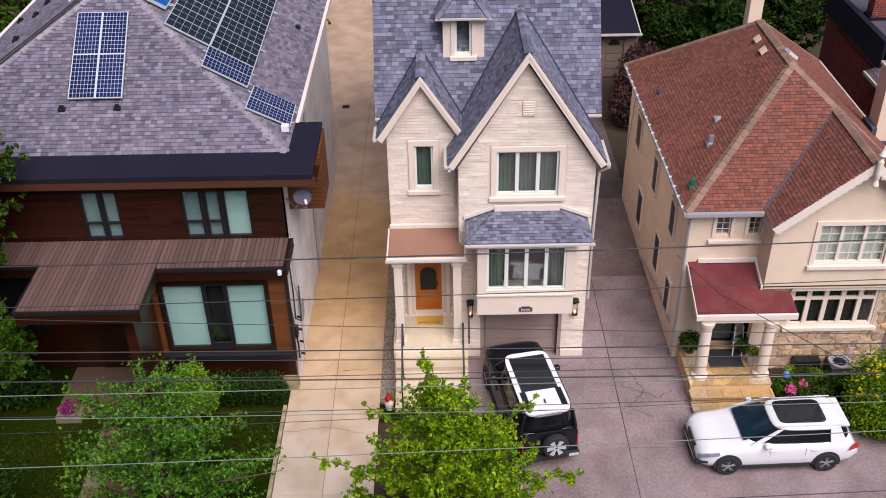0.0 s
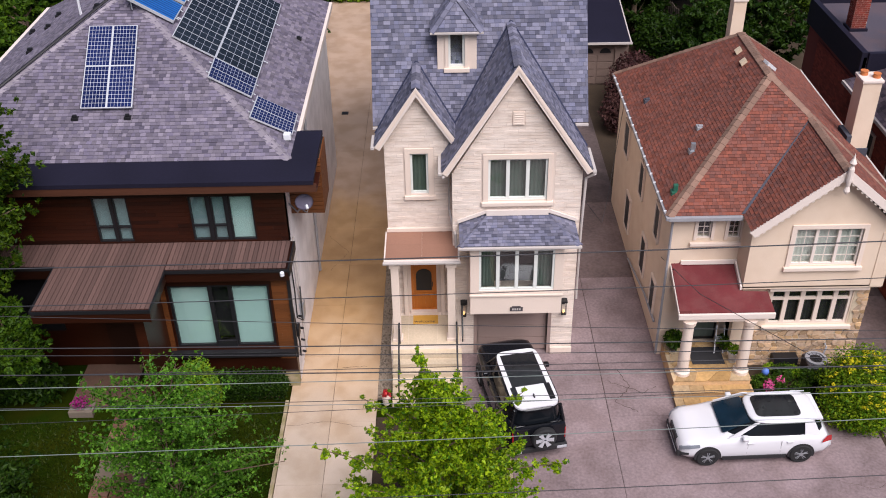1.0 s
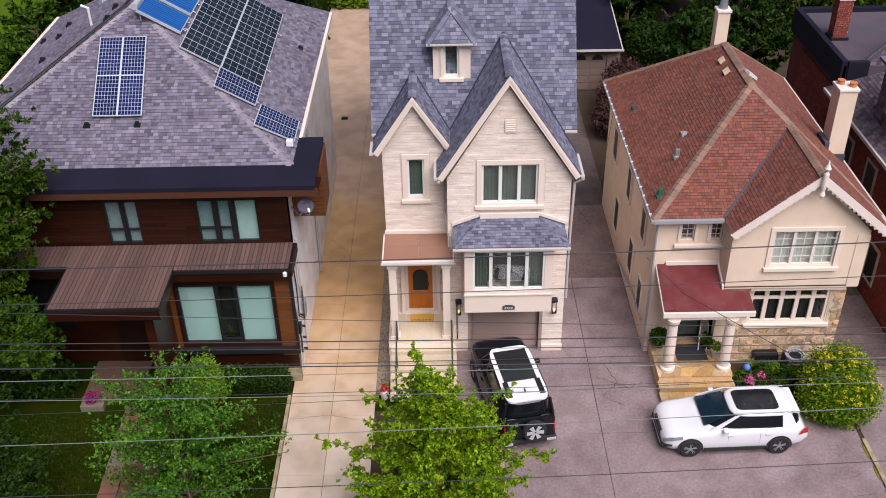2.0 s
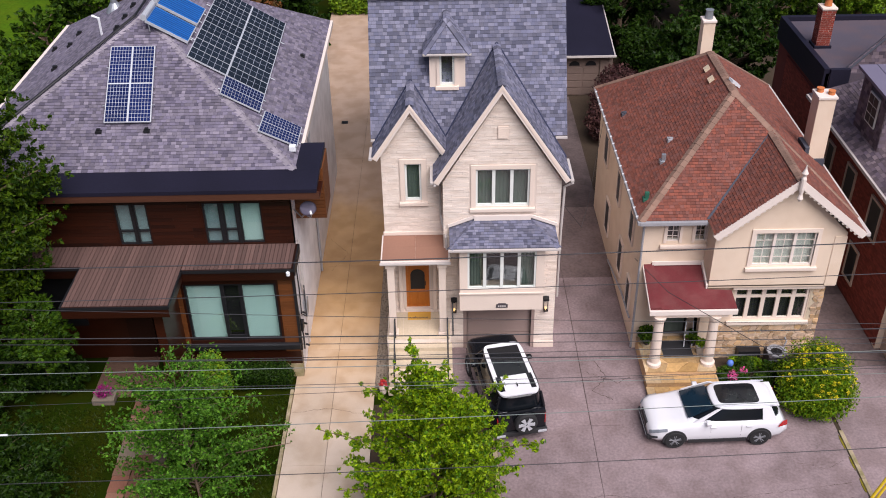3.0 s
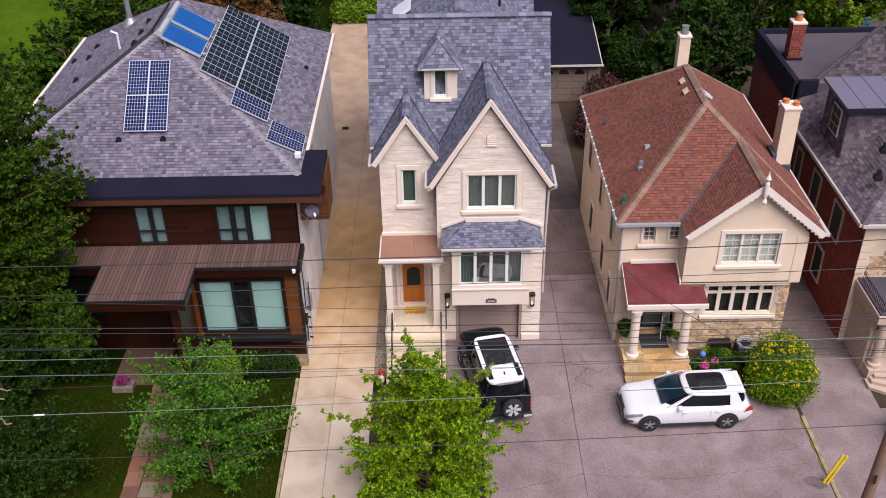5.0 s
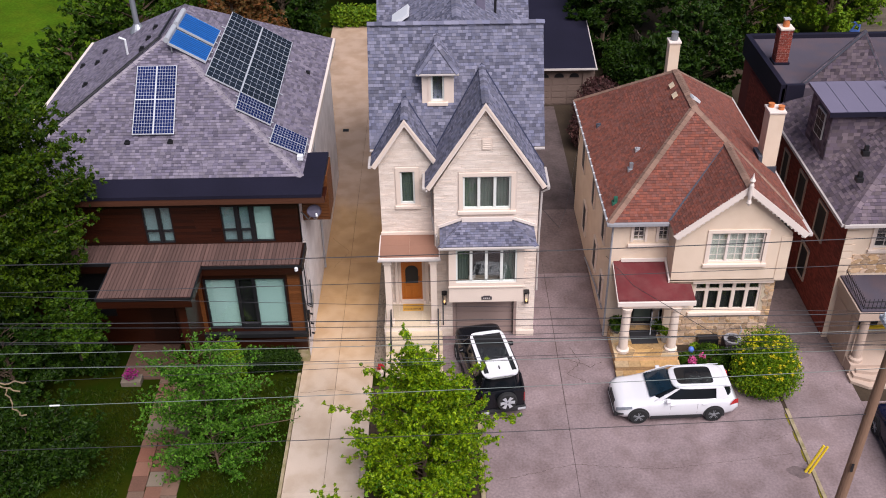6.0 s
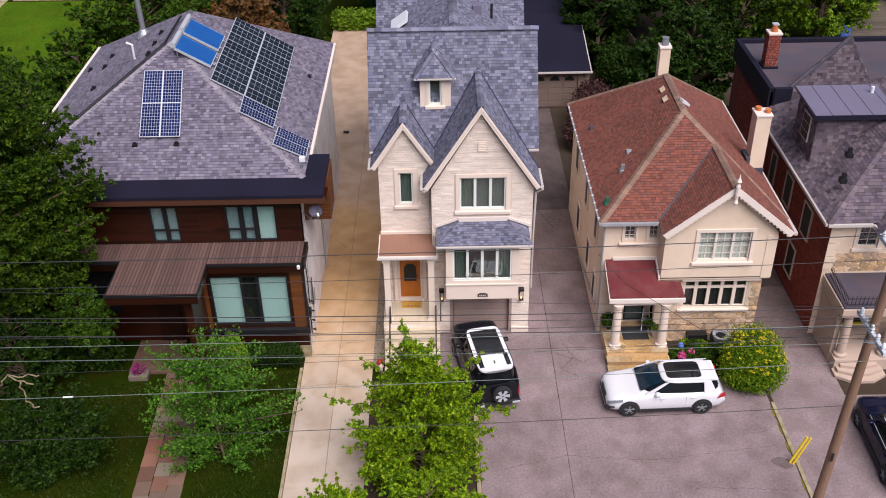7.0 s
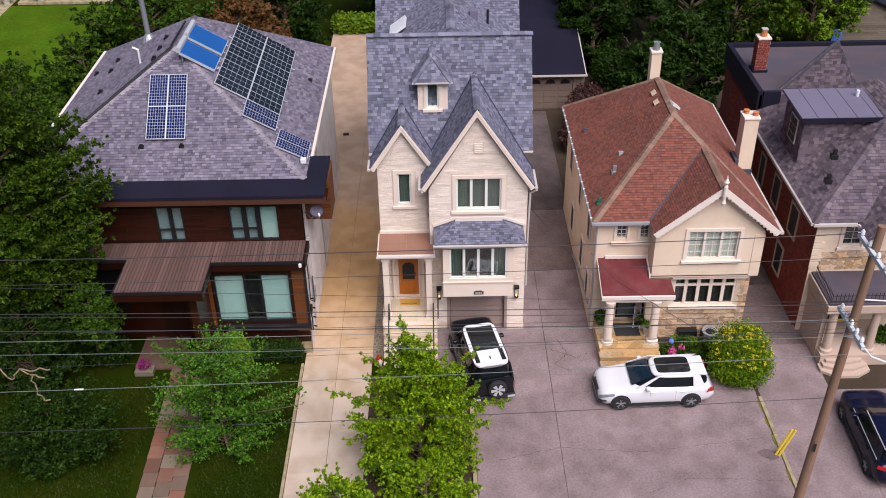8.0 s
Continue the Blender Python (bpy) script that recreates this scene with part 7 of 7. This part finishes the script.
def lamp_strip(name, car, q, side, x0, x1, drop0, drop1, high, material):
    """A slim lamp that follows the body's corner from x0 (front) back to x1."""
    bm = bmesh.new()
    rows = []
    for i in range(9):
        f = i / 8
        x = x0 + (x1 - x0) * f
        w, top, bot = lerp_table(q["table"], x)
        z = top - (drop0 + (drop1 - drop0) * f)
        h = high * (1 - 0.45 * f)
        rows.append([bm.verts.new((x + 0.012, side * (w * k + 0.02), zz)) for k, zz in ((1.0, z - h), (0.975, z), (0.9, z), (0.9, z - h))])
    for p, r in zip(rows, rows[1:]):
        for k in range(4):
            bm.faces.new((p[k], p[(k + 1) % 4], r[(k + 1) % 4], r[k]))
    bm.faces.new(rows[0])
    bm.faces.new(rows[-1][::-1])
    return part(name, bm, material, car)


for s in (1, -1):
    lamp_strip("head_lamp", car, q, s, q["xf"] - 0.035, q["xf"] - 0.6, 0.1, 0.08, 0.11, "lamp_clear")
    lamp_strip("bumper_vent", car, q, s, q["xf"] - 0.03, q["xf"] - 0.3, 0.33, 0.36, 0.1, "plastic")
    part("tail_lamp", prism([(q["xr"] + 0.02, s * 0.76, 0.72), (q["xr"] + 0.36, s * 0.94, 0.8), (q["xr"] + 0.3, s * 0.925, 0.93), (q["xr"] + 0.2, s * 0.88, 1.03), (q["xr"] + 0.08, s * 0.8, 0.98)], (-0.04, 0, 0.01)), "lamp_red", car)
    part("roof_bar", tube([(q["gr0"], s * q["hw"] * 0.66, q["zr"] + 0.05), (q["gr1"] - 0.1, s * q["hw"] * 0.64, q["zr"] + 0.05)], 0.018), "alu", car)
part("windshield", prism([(q["gb1"] - 0.06, -0.66, q["zb"] + 0.07), (q["gb1"] - 0.06, 0.66, q["zb"] + 0.07), (q["gr1"] + 0.06, 0.56, q["zr"] - 0.06), (q["gr1"] + 0.06, -0.56, q["zr"] - 0.06)], (0.05, 0, 0.03)), "windshield", car)
settle(car, 8.35, -4.56, 181.6)

nav, q = suv("dark_car", None, 0, "car_navy", "dark navy estate car parked on the neighbour's drive", 4.7, 1.9, 1.65, 2.87, 0.36, 0.87)
for s in (1, -1):
    part("tail_lamp", prism([(q["xr"] + 0.0, s * 0.4, 0.95), (q["xr"] + 0.25, s * 0.93, 0.97), (q["xr"] + 0.25, s * 0.9, 1.1), (q["xr"] + 0.03, s * 0.4, 1.06)], (-0.05, 0, 0.0)), "lamp_red", nav)
    part("roof_bar", tube([(q["gr0"], s * q["hw"] * 0.7, q["zr"] + 0.04), (q["gr1"] + 0.1, s * q["hw"] * 0.68, q["zr"] + 0.04)], 0.022), "alu", nav)
    part("window_line", tube([(q["gb0"] + 0.3, s * q["hw"] * 0.93, q["zb"] + 0.05), (q["gb1"] - 0.2, s * q["hw"] * 0.9, q["zb"] + 0.05)], 0.015), "alu", nav)
settle(nav, 16.55, -7.75, 88)

rv, q = suv("off_road_car", None, 0, "car_black", "black boxy off-road car with white roof and rear spare wheel", 4.68, 1.98, 1.95, 2.65, 0.38, 0.9, boxy=0.9)
part("white_roof", loft([superring(q["gr0"] - 0.05, q["gr1"] + 0.1, q["hw"] * 0.73, q["hw"] * 0.7, z, 7) for z in (q["zr"] + 0.01, q["zr"] + 0.075)]), "car_white", rv)
part("glass_roof", box(q["gr0"] + 0.95, q["gr1"] - 0.1, -q["hw"] * 0.56, q["hw"] * 0.56, q["zr"] + 0.06, q["zr"] + 0.085, None, 0.01), "car_glass", rv)
for s in (1, -1):
    part("side_glass", box(q["gr0"] + 0.2, q["gr0"] + 0.95, s * 0.54 - 0.09, s * 0.54 + 0.09, q["zr"] + 0.06, q["zr"] + 0.082, None, 0.01), "car_glass", rv)
    part("tail_lamp", box(q["xr"] - 0.01, q["xr"] + 0.1, s * 0.78 - 0.06, s * 0.78 + 0.06, 0.75, 1.15, None, 0.02), "lamp_red", rv)
part("roof_fin", box(q["gr0"] + 0.35, q["gr0"] + 0.5, -0.02, 0.02, q["zr"] + 0.07, q["zr"] + 0.13, None, 0.008), "plastic", rv)
part("rear_bumper", box(q["xr"] - 0.1, q["xr"] + 0.12, -0.9, 0.9, 0.38, 0.55, None, 0.04), "plastic", rv)
for s in (1, -1):
    part("bumper_end", box(q["xr"] - 0.115, q["xr"] + 0.1, s * 0.72 - 0.16, s * 0.72 + 0.16, 0.41, 0.52, None, 0.03), "alu", rv)
part("rear_door", box(q["xr"] - 0.02, q["xr"] + 0.12, -0.82, 0.82, 0.55, 1.35, None, 0.05), "car_black", rv)
sp = bmesh.new()
prof = [(0.22, 0.0), (0.36, 0.0), (0.39, 0.05), (0.39, 0.18), (0.34, 0.24), (0.05, 0.24)]
rings = [[sp.verts.new((q["xr"] - 0.3 + d, -0.1 + r * math.cos(2 * math.pi * i / 28), 1.03 + r * math.sin(2 * math.pi * i / 28))) for i in range(28)] for r, d in prof]
for a, c in zip(rings, rings[1:]):
    for i in range(28):
        j = (i + 1) % 28
        sp.faces.new((a[i], a[j], c[j], c[i]))
spare = part("spare_wheel", sp, "tyre", rv)
rim = bmesh.new()
for k in range(6):
    a = 2 * math.pi * k / 6
    prism([(q["xr"] - 0.315, -0.1 + math.cos(a + e) * r, 1.03 + math.sin(a + e) * r) for r, e in ((0.05, -0.6), (0.29, -0.26), (0.29, 0.26), (0.05, 0.6))], (0.04, 0, 0), rim)
part("rim", rim, "alu", spare)
settle(rv, 1.34, -2.7, 101)

# ================================================================ utility pole and overhead cables
po = thing("utility_pole", (12.3, -11.1, -0.09), "weathered timber utility pole with cross arms", "utility pole")
PB, PT = Vector((12.3, -11.1, -0.09)), Vector((12.72, -11.0, 12.2))
pole_at = lambda z: PB.lerp(PT, (z + 0.09) / 12.29)
part("pole", rod(PB, PT, 0.175, 0.125, 14), "pole", po)
for z, ya, yb in ((11.35, -13.0, -10.1), (8.65, -12.3, -10.2)):
    c = pole_at(z)
    arm = part("cross_arm", box(c.x - 0.2, c.x - 0.08, ya, yb, z - 0.07, z + 0.07, None, 0.015), "arm", po)
    for k in range(5):
        yy = ya + 0.2 + (yb - ya - 0.4) * k / 4
        part("insulator", turned(c.x - 0.14, yy, [(0.03, z + 0.07), (0.03, z + 0.12), (0.075, z + 0.14), (0.05, z + 0.19), (0.07, z + 0.21), (0.03, z + 0.28)], 10), "ceramic", arm)
part("steel_band", turned(pole_at(8.2).x, -11.03, [(0.16, 8.15), (0.16, 8.25)], 12), "steel", po)
part("pole_tag", box(12.3, 12.38, -11.29, -11.27, 3.3, 3.65), "black", po)
part("drop_loop", tube([(12.7, -11.1, 8.2), (13.4, -11.2, 7.4), (14.4, -11.3, 7.0), (16, -11.4, 7.1), (20, -11.6, 7.6)], 0.03), "ceramic", po)
part("drop_loop", tube([(12.6, -11.1, 9.6), (13.6, -10.8, 9.3), (15, -10.6, 8.6), (18, -10, 8.0)], 0.025), "ceramic", po)


def cable(y0, z0, zr, y1, r, material, label, sag=0.35, x0=-34, x1=12.6, dx=0.0):
    pts = []
    for i in range(37):
        f = i / 36
        x = x0 + (x1 - x0) * f
        pts.append((x, y1 + (y0 - y1) * f, z0 + (zr - z0) * f - sag * 4 * f * (1 - f)))
    t = solo("overhead_cable", tube(pts, r, 5), material, label, "cable", "cables along the street", smooth=True)
    t.data.name = "overhead_cable"
    return t


cable(-10.3, 11.3, 11.5, -10.3, 0.014, "wire", "dark overhead cable along the street", 0.35)
cable(-11.4, 11.1, 11.4, -11.4, 0.009, "wire", "thin dark overhead cable along the street", 0.35)
cable(-10.4, 9.0, 8.9, -9.7, 0.014, "wire", "dark overhead cable along the street", 0.2)
cable(-10.9, 8.3, 8.9, -10.2, 0.008, "wire", "thin dark overhead cable along the street", 0.2)
cable(-11.3, 9.1, 8.9, -10.7, 0.014, "wire", "dark overhead cable along the street", 0.2)
cable(-11.8, 8.2, 8.9, -11.3, 0.007, "wire", "thin dark overhead cable along the street", 0.2)
cable(-12.0, 8.7, 8.9, -11.5, 0.007, "wire_pale", "thin pale overhead cable along the street", 0.3)
spl = cable(-11.2, 6.6, 7.5, -11.5, 0.01, "wire_pale", "pale overhead cable with a white splice", 0.3)
part("splice_case", rod((-12.05, -11.36, 6.73), (-11.75, -11.36, 6.74), 0.026), "ceramic", spl)
cable(-11.1, 4.6, 5.6, -11.1, 0.011, "wire", "low dark overhead cable along the street", 0.35)
cable(-10.35, 11.31, 8.93, -10.30, 0.007, "wire", "thin dark overhead cable along the street", 0.25)
cable(-10.80, 9.83, 8.93, -10.70, 0.009, "wire", "thin dark overhead cable along the street", 0.25)
cable(-11.20, 8.76, 8.93, -11.20, 0.009, "wire_pale", "thin pale overhead cable along the street", 0.25)
cable(-11.60, 7.49, 8.90, -11.60, 0.006, "wire", "thin dark overhead cable along the street", 0.25)
solo("service_drop", tube([(12.4, -11, 8.2), (9, -7.5, 5.6), (6.9, -2.5, 4.3), (6.35, 0.6, 3.6)], 0.01), "wire", "dark service cable down to the cream house", "cable", smooth=True)
solo("service_drop", tube([(6.3, 9, 5.2), (5.2, 5, 3.2), (4.6, 2.5, 3.8), (3.5, 1.0, 5.9)], 0.009), "wire", "thin service cable over the side drive", "cable", smooth=True)
yp = thing("yellow_bollard", (12.6, -8.15, 0), "leaning yellow steel marker post by the kerb", "bollard")
part("post", tube([(12.5, -8.15, -0.05), (12.98, -8.05, 1.2)], 0.05, 8), "yellow", yp)
part("post", tube([(12.62, -8.2, -0.05), (13.1, -8.1, 1.2)], 0.045, 8), "yellow", yp)

# ================================================================ trees and plants
def grass_tufts(areas, count, size, seed):
    """Short upright blades scattered over rectangles of lawn."""
    g = np.random.RandomState(seed)
    share = np.array([(a[1] - a[0]) * (a[3] - a[2]) for a in areas])
    verts = []
    for a, k in zip(areas, (count * share / share.sum()).astype(int)):
        x, y = g.uniform(a[0], a[1], k), g.uniform(a[2], a[3], k)
        s, turn = size * (0.5 + g.rand(k)), g.uniform(0, 6.28, k)
        dx, dy, lx, ly = 0.25 * s * np.cos(turn), 0.25 * s * np.sin(turn), 0.7 * s * g.normal(size=k), 0.7 * s * g.normal(size=k)
        base = np.full(k, -0.1)
        verts.append(np.stack([np.stack([x - dx, y - dy, base], 1), np.stack([x + dx, y + dy, base], 1), np.stack([x + lx, y + ly, base + s], 1)], 1))
    v = np.concatenate(verts).reshape(-1, 3)
    return v.tolist(), [(3 * i, 3 * i + 1, 3 * i + 2) for i in range(len(v) // 3)]


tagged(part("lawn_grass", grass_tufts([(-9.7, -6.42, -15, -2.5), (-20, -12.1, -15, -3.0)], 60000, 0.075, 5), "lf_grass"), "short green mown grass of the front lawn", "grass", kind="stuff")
tree("maple_tree", (-1.1, -9.0, -0.09), (-1.15, -8.5, 2.6, 2.55, 2.4, 3.5), 205, 0.23, 108000, 0.06, "lf_bright", "young bright green maple before the stone house", 201, trunk=0.12, point=0.5, inner=0.4, sprays=(((-1.2, -8.4, 2.6), (-4.5, -8.2, 3.7), 0.4), ((-1.0, -8.4, 3.6), (-3.2, -7.6, 4.9), 0.4), ((-1.0, -8.4, 2.8), (2.1, -8.6, 3.4), 0.45), ((-1.0, -8.4, 3.6), (1.0, -7.8, 5.2), 0.4), ((-1.2, -8.4, 5.0), (-1.7, -8.1, 6.9), 0.42), ((-1.2, -8.9, 2.0), (-3.9, -9.2, 2.2), 0.35)))
tree("maple_tree", (-3.1, -12.0, -0.09), (-4.0, -11.8, 1.8, 1.2, 1.0, 1.1), 50, 0.25, 15000, 0.064, "lf_bright", "low bright green maple shoots by the drive", 202, trunk=0.07)
tree("maple_tree", (-0.6, -11.3, -0.09), (-0.9, -11.1, 1.2, 1.75, 1.1, 1.5), 70, 0.24, 26000, 0.064, "lf_bright", "low bushy maple in the planted bed", 232, trunk=0.08)
tree("birch_tree", (-8.6, -7.6, -0.09), (-8.9, -6.9, 2.4, 2.9, 2.3, 3.0), 105, 0.25, 34000, 0.056, "lf_birch", "slender tree with small grey green leaves on the lawn", 203, trunk=0.055, shell=0.0, inner=0.2,
     sprays=(((-8.8, -6.9, 1.2), (-5.7, -6.6, 1.6), 0.26), ((-8.9, -6.9, 3.4), (-8.4, -6.2, 5.0), 0.3)))
tree("big_maple", (-18.5, -3.2, -0.09), (-17.7, -2.6, 9.1, 4.75, 3.3, 4.8), 280, 0.5, 150000, 0.085, "lf_dark", "large dark green maple beside the cedar house", 204, trunk=0.35, flat=0.85, inner=0.5)
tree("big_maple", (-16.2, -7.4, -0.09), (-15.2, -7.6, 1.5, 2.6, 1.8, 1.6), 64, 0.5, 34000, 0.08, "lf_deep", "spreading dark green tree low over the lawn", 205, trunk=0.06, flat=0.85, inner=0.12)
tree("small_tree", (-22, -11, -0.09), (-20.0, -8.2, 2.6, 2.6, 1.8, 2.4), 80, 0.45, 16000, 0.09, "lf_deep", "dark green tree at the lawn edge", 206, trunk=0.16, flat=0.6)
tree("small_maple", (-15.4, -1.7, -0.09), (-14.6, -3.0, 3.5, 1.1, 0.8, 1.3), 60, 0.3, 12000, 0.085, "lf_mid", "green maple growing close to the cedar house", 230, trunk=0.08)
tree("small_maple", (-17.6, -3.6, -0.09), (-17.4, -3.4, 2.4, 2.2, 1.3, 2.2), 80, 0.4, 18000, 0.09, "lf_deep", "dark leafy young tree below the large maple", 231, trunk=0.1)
# seeds 224 to 227 are added trees that darken the shaded ground
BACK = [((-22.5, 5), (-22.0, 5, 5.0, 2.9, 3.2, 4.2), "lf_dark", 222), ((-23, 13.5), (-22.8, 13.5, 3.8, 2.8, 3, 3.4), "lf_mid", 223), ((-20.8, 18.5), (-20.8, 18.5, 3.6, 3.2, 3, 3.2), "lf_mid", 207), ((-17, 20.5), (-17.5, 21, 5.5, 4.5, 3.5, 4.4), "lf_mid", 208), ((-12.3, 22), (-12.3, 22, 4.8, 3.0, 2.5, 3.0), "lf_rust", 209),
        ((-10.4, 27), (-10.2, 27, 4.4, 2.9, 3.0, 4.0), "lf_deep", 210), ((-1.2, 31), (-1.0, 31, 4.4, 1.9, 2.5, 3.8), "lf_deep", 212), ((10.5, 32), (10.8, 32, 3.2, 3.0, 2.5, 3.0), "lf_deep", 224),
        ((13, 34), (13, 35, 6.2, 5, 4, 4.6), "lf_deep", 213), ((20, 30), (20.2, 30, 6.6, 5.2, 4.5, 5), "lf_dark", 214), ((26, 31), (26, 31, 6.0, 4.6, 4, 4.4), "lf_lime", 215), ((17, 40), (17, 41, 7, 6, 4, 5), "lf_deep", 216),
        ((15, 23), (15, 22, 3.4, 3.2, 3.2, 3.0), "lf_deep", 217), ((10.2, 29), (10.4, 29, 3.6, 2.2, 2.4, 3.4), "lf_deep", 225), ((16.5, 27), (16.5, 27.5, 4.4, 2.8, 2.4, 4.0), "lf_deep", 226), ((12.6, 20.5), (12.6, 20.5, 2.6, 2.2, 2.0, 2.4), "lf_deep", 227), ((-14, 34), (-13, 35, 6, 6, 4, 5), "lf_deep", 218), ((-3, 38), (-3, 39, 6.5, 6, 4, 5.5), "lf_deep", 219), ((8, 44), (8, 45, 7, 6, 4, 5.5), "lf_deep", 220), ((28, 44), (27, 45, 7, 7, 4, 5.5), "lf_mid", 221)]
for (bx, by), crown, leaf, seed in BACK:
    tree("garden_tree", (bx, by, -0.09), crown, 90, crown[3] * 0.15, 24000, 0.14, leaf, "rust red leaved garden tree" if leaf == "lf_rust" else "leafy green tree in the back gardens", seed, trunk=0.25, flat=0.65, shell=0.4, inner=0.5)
low_tree = [o for o in scene.objects if o.get("label") == "spreading dark green tree low over the lawn"][0]
for pts in ([(-15.64, -8.90, 5.53), (-15.36, -8.90, 5.08), (-14.96, -8.90, 5.49), (-14.52, -8.90, 5.27), (-14.14, -8.90, 5.06)], [(-14.62, -8.90, 5.28), (-14.62, -8.90, 4.73), (-14.49, -8.90, 4.19), (-14.19, -8.90, 4.00)], [(-14.96, -8.90, 5.49), (-14.27, -8.90, 5.50), (-13.76, -8.90, 5.57)]):
    bent = []
    for p, q in zip(pts, pts[1:]):
        p, q = Vector(p), Vector(q)
        bent += [p.lerp(q, k / 4) + Vector((0.04 * math.sin(k * 2.2 + p.x * 9), 0.05 * math.cos(k * 1.7), 0.05 * math.sin(k * 1.3 + p.z * 7))) for k in range(4)]
    part("branch", tube(bent, 0.026, 7), "bark_pale", low_tree, "bare pale curved branch")
SHRUB_FORM = [(12.2, -3.4, 1.25, 1.25, 1.15, 1.35), (12.4, -3.9, 0.95, 1.1, 0.95, 1.05), (11.85, -3.75, 0.9, 1.0, 0.95, 0.95)]
round_shrub = shrub("clipped_shrub", SHRUB_FORM, 26000, 0.05, "lf_shrub", "large rounded shrub with yellow green leaves", 301)
tips = random.Random(77)
spots = []
for k in range(110):
    a, e = tips.uniform(0, 6.28), tips.uniform(0.1, 1.4)
    spots.append((12.2 + 1.22 * math.cos(a) * math.cos(e), -3.5 + 1.15 * math.sin(a) * math.cos(e) - 0.1, 1.2 + 1.33 * math.sin(e), 0.07, 0.07, 0.06))
tagged(part("blossom", leaf_cloud(spots, 900, 0.045, 78), "lf_yellow", round_shrub, "yellow blossom tufts"), kind="stuff")
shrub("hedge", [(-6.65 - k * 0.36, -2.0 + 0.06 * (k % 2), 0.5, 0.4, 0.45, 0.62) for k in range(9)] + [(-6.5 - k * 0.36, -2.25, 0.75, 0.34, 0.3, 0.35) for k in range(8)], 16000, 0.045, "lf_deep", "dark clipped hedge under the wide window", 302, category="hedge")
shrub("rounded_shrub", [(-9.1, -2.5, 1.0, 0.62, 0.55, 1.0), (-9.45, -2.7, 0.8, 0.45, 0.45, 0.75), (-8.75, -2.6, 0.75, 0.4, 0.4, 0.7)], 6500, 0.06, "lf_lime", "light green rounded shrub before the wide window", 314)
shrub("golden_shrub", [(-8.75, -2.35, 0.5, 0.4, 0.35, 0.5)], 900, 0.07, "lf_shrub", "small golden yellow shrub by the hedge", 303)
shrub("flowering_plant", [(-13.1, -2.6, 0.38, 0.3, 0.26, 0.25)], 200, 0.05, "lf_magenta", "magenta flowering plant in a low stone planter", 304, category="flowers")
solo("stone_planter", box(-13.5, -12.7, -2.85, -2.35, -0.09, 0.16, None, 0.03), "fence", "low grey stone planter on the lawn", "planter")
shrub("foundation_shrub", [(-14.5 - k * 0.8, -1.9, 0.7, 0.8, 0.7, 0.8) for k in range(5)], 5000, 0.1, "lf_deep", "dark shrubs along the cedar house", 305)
shrub("bed_plants", [(9.5 + k * 0.4, -2.2 - 0.35 * (k % 2) + 0.15 * (k % 3), 0.34 + 0.1 * (k % 3), 0.38, 0.36, 0.3) for k in range(7)], 6000, 0.055, "lf_mid", "mixed green garden plants before the stone wall", 306, category="plants")
shrub("pink_flowers", [(9.6, -2.6, 0.62, 0.2, 0.2, 0.2), (10.0, -2.4, 0.66, 0.16, 0.16, 0.15)], 150, 0.055, "lf_pink", "pink flowers in the front bed", 307, category="flowers")
shrub("yellow_plants", [(10.55, -1.85, 0.6, 0.3, 0.26, 0.22), (9.9, -1.6, 0.5, 0.2, 0.2, 0.2)], 420, 0.06, "lf_shrub", "yellow leaved plants before the stone wall", 308, category="plants")
shrub("plum_shrub", [(8.4, 18.5, 1.4, 1.2, 1.6, 1.3), (7.7, 17.0, 1.0, 0.9, 1.0, 0.9), (9.0, 20.3, 1.5, 1.2, 1.2, 1.3)], 6000, 0.11, "lf_plum", "plum leaved bushes beside the side drive", 309)
shrub("green_shrub", [(11.5, 26, 1.3, 1.6, 1.5, 1.3), (12.4, 24.5, 1.0, 1.3, 1.2, 1.0)], 6500, 0.11, "lf_deep", "round green shrub in the back garden", 310)
shrub("end_hedge", [(-7.6 + k * 0.9, 36.5, 0.8, 0.8, 0.6, 0.9) for k in range(4)], 3000, 0.13, "lf_lime", "light green hedge at the end of the drive", 311, category="hedge")
shrub("red_flowers", [(-3.0, -2.5, 0.46, 0.16, 0.15, 0.15)], 90, 0.06, "lf_red", "red flowers in a white pot by the steps", 312, category="flowers")
solo("flower_pot", turned(-3.0, -2.5, [(0.11, 0.0), (0.15, 0.3), (0.15, 0.22), (0.12, 0.36)], 14), "trim", "pale stone flower pot beside the porch steps", "flower pot")
shrub("corner_shrub", [(18.9, -1.9, 0.6, 0.6, 0.5, 0.6)], 1200, 0.08, "lf_mid", "green shrub beside the neighbour's portico", 313)
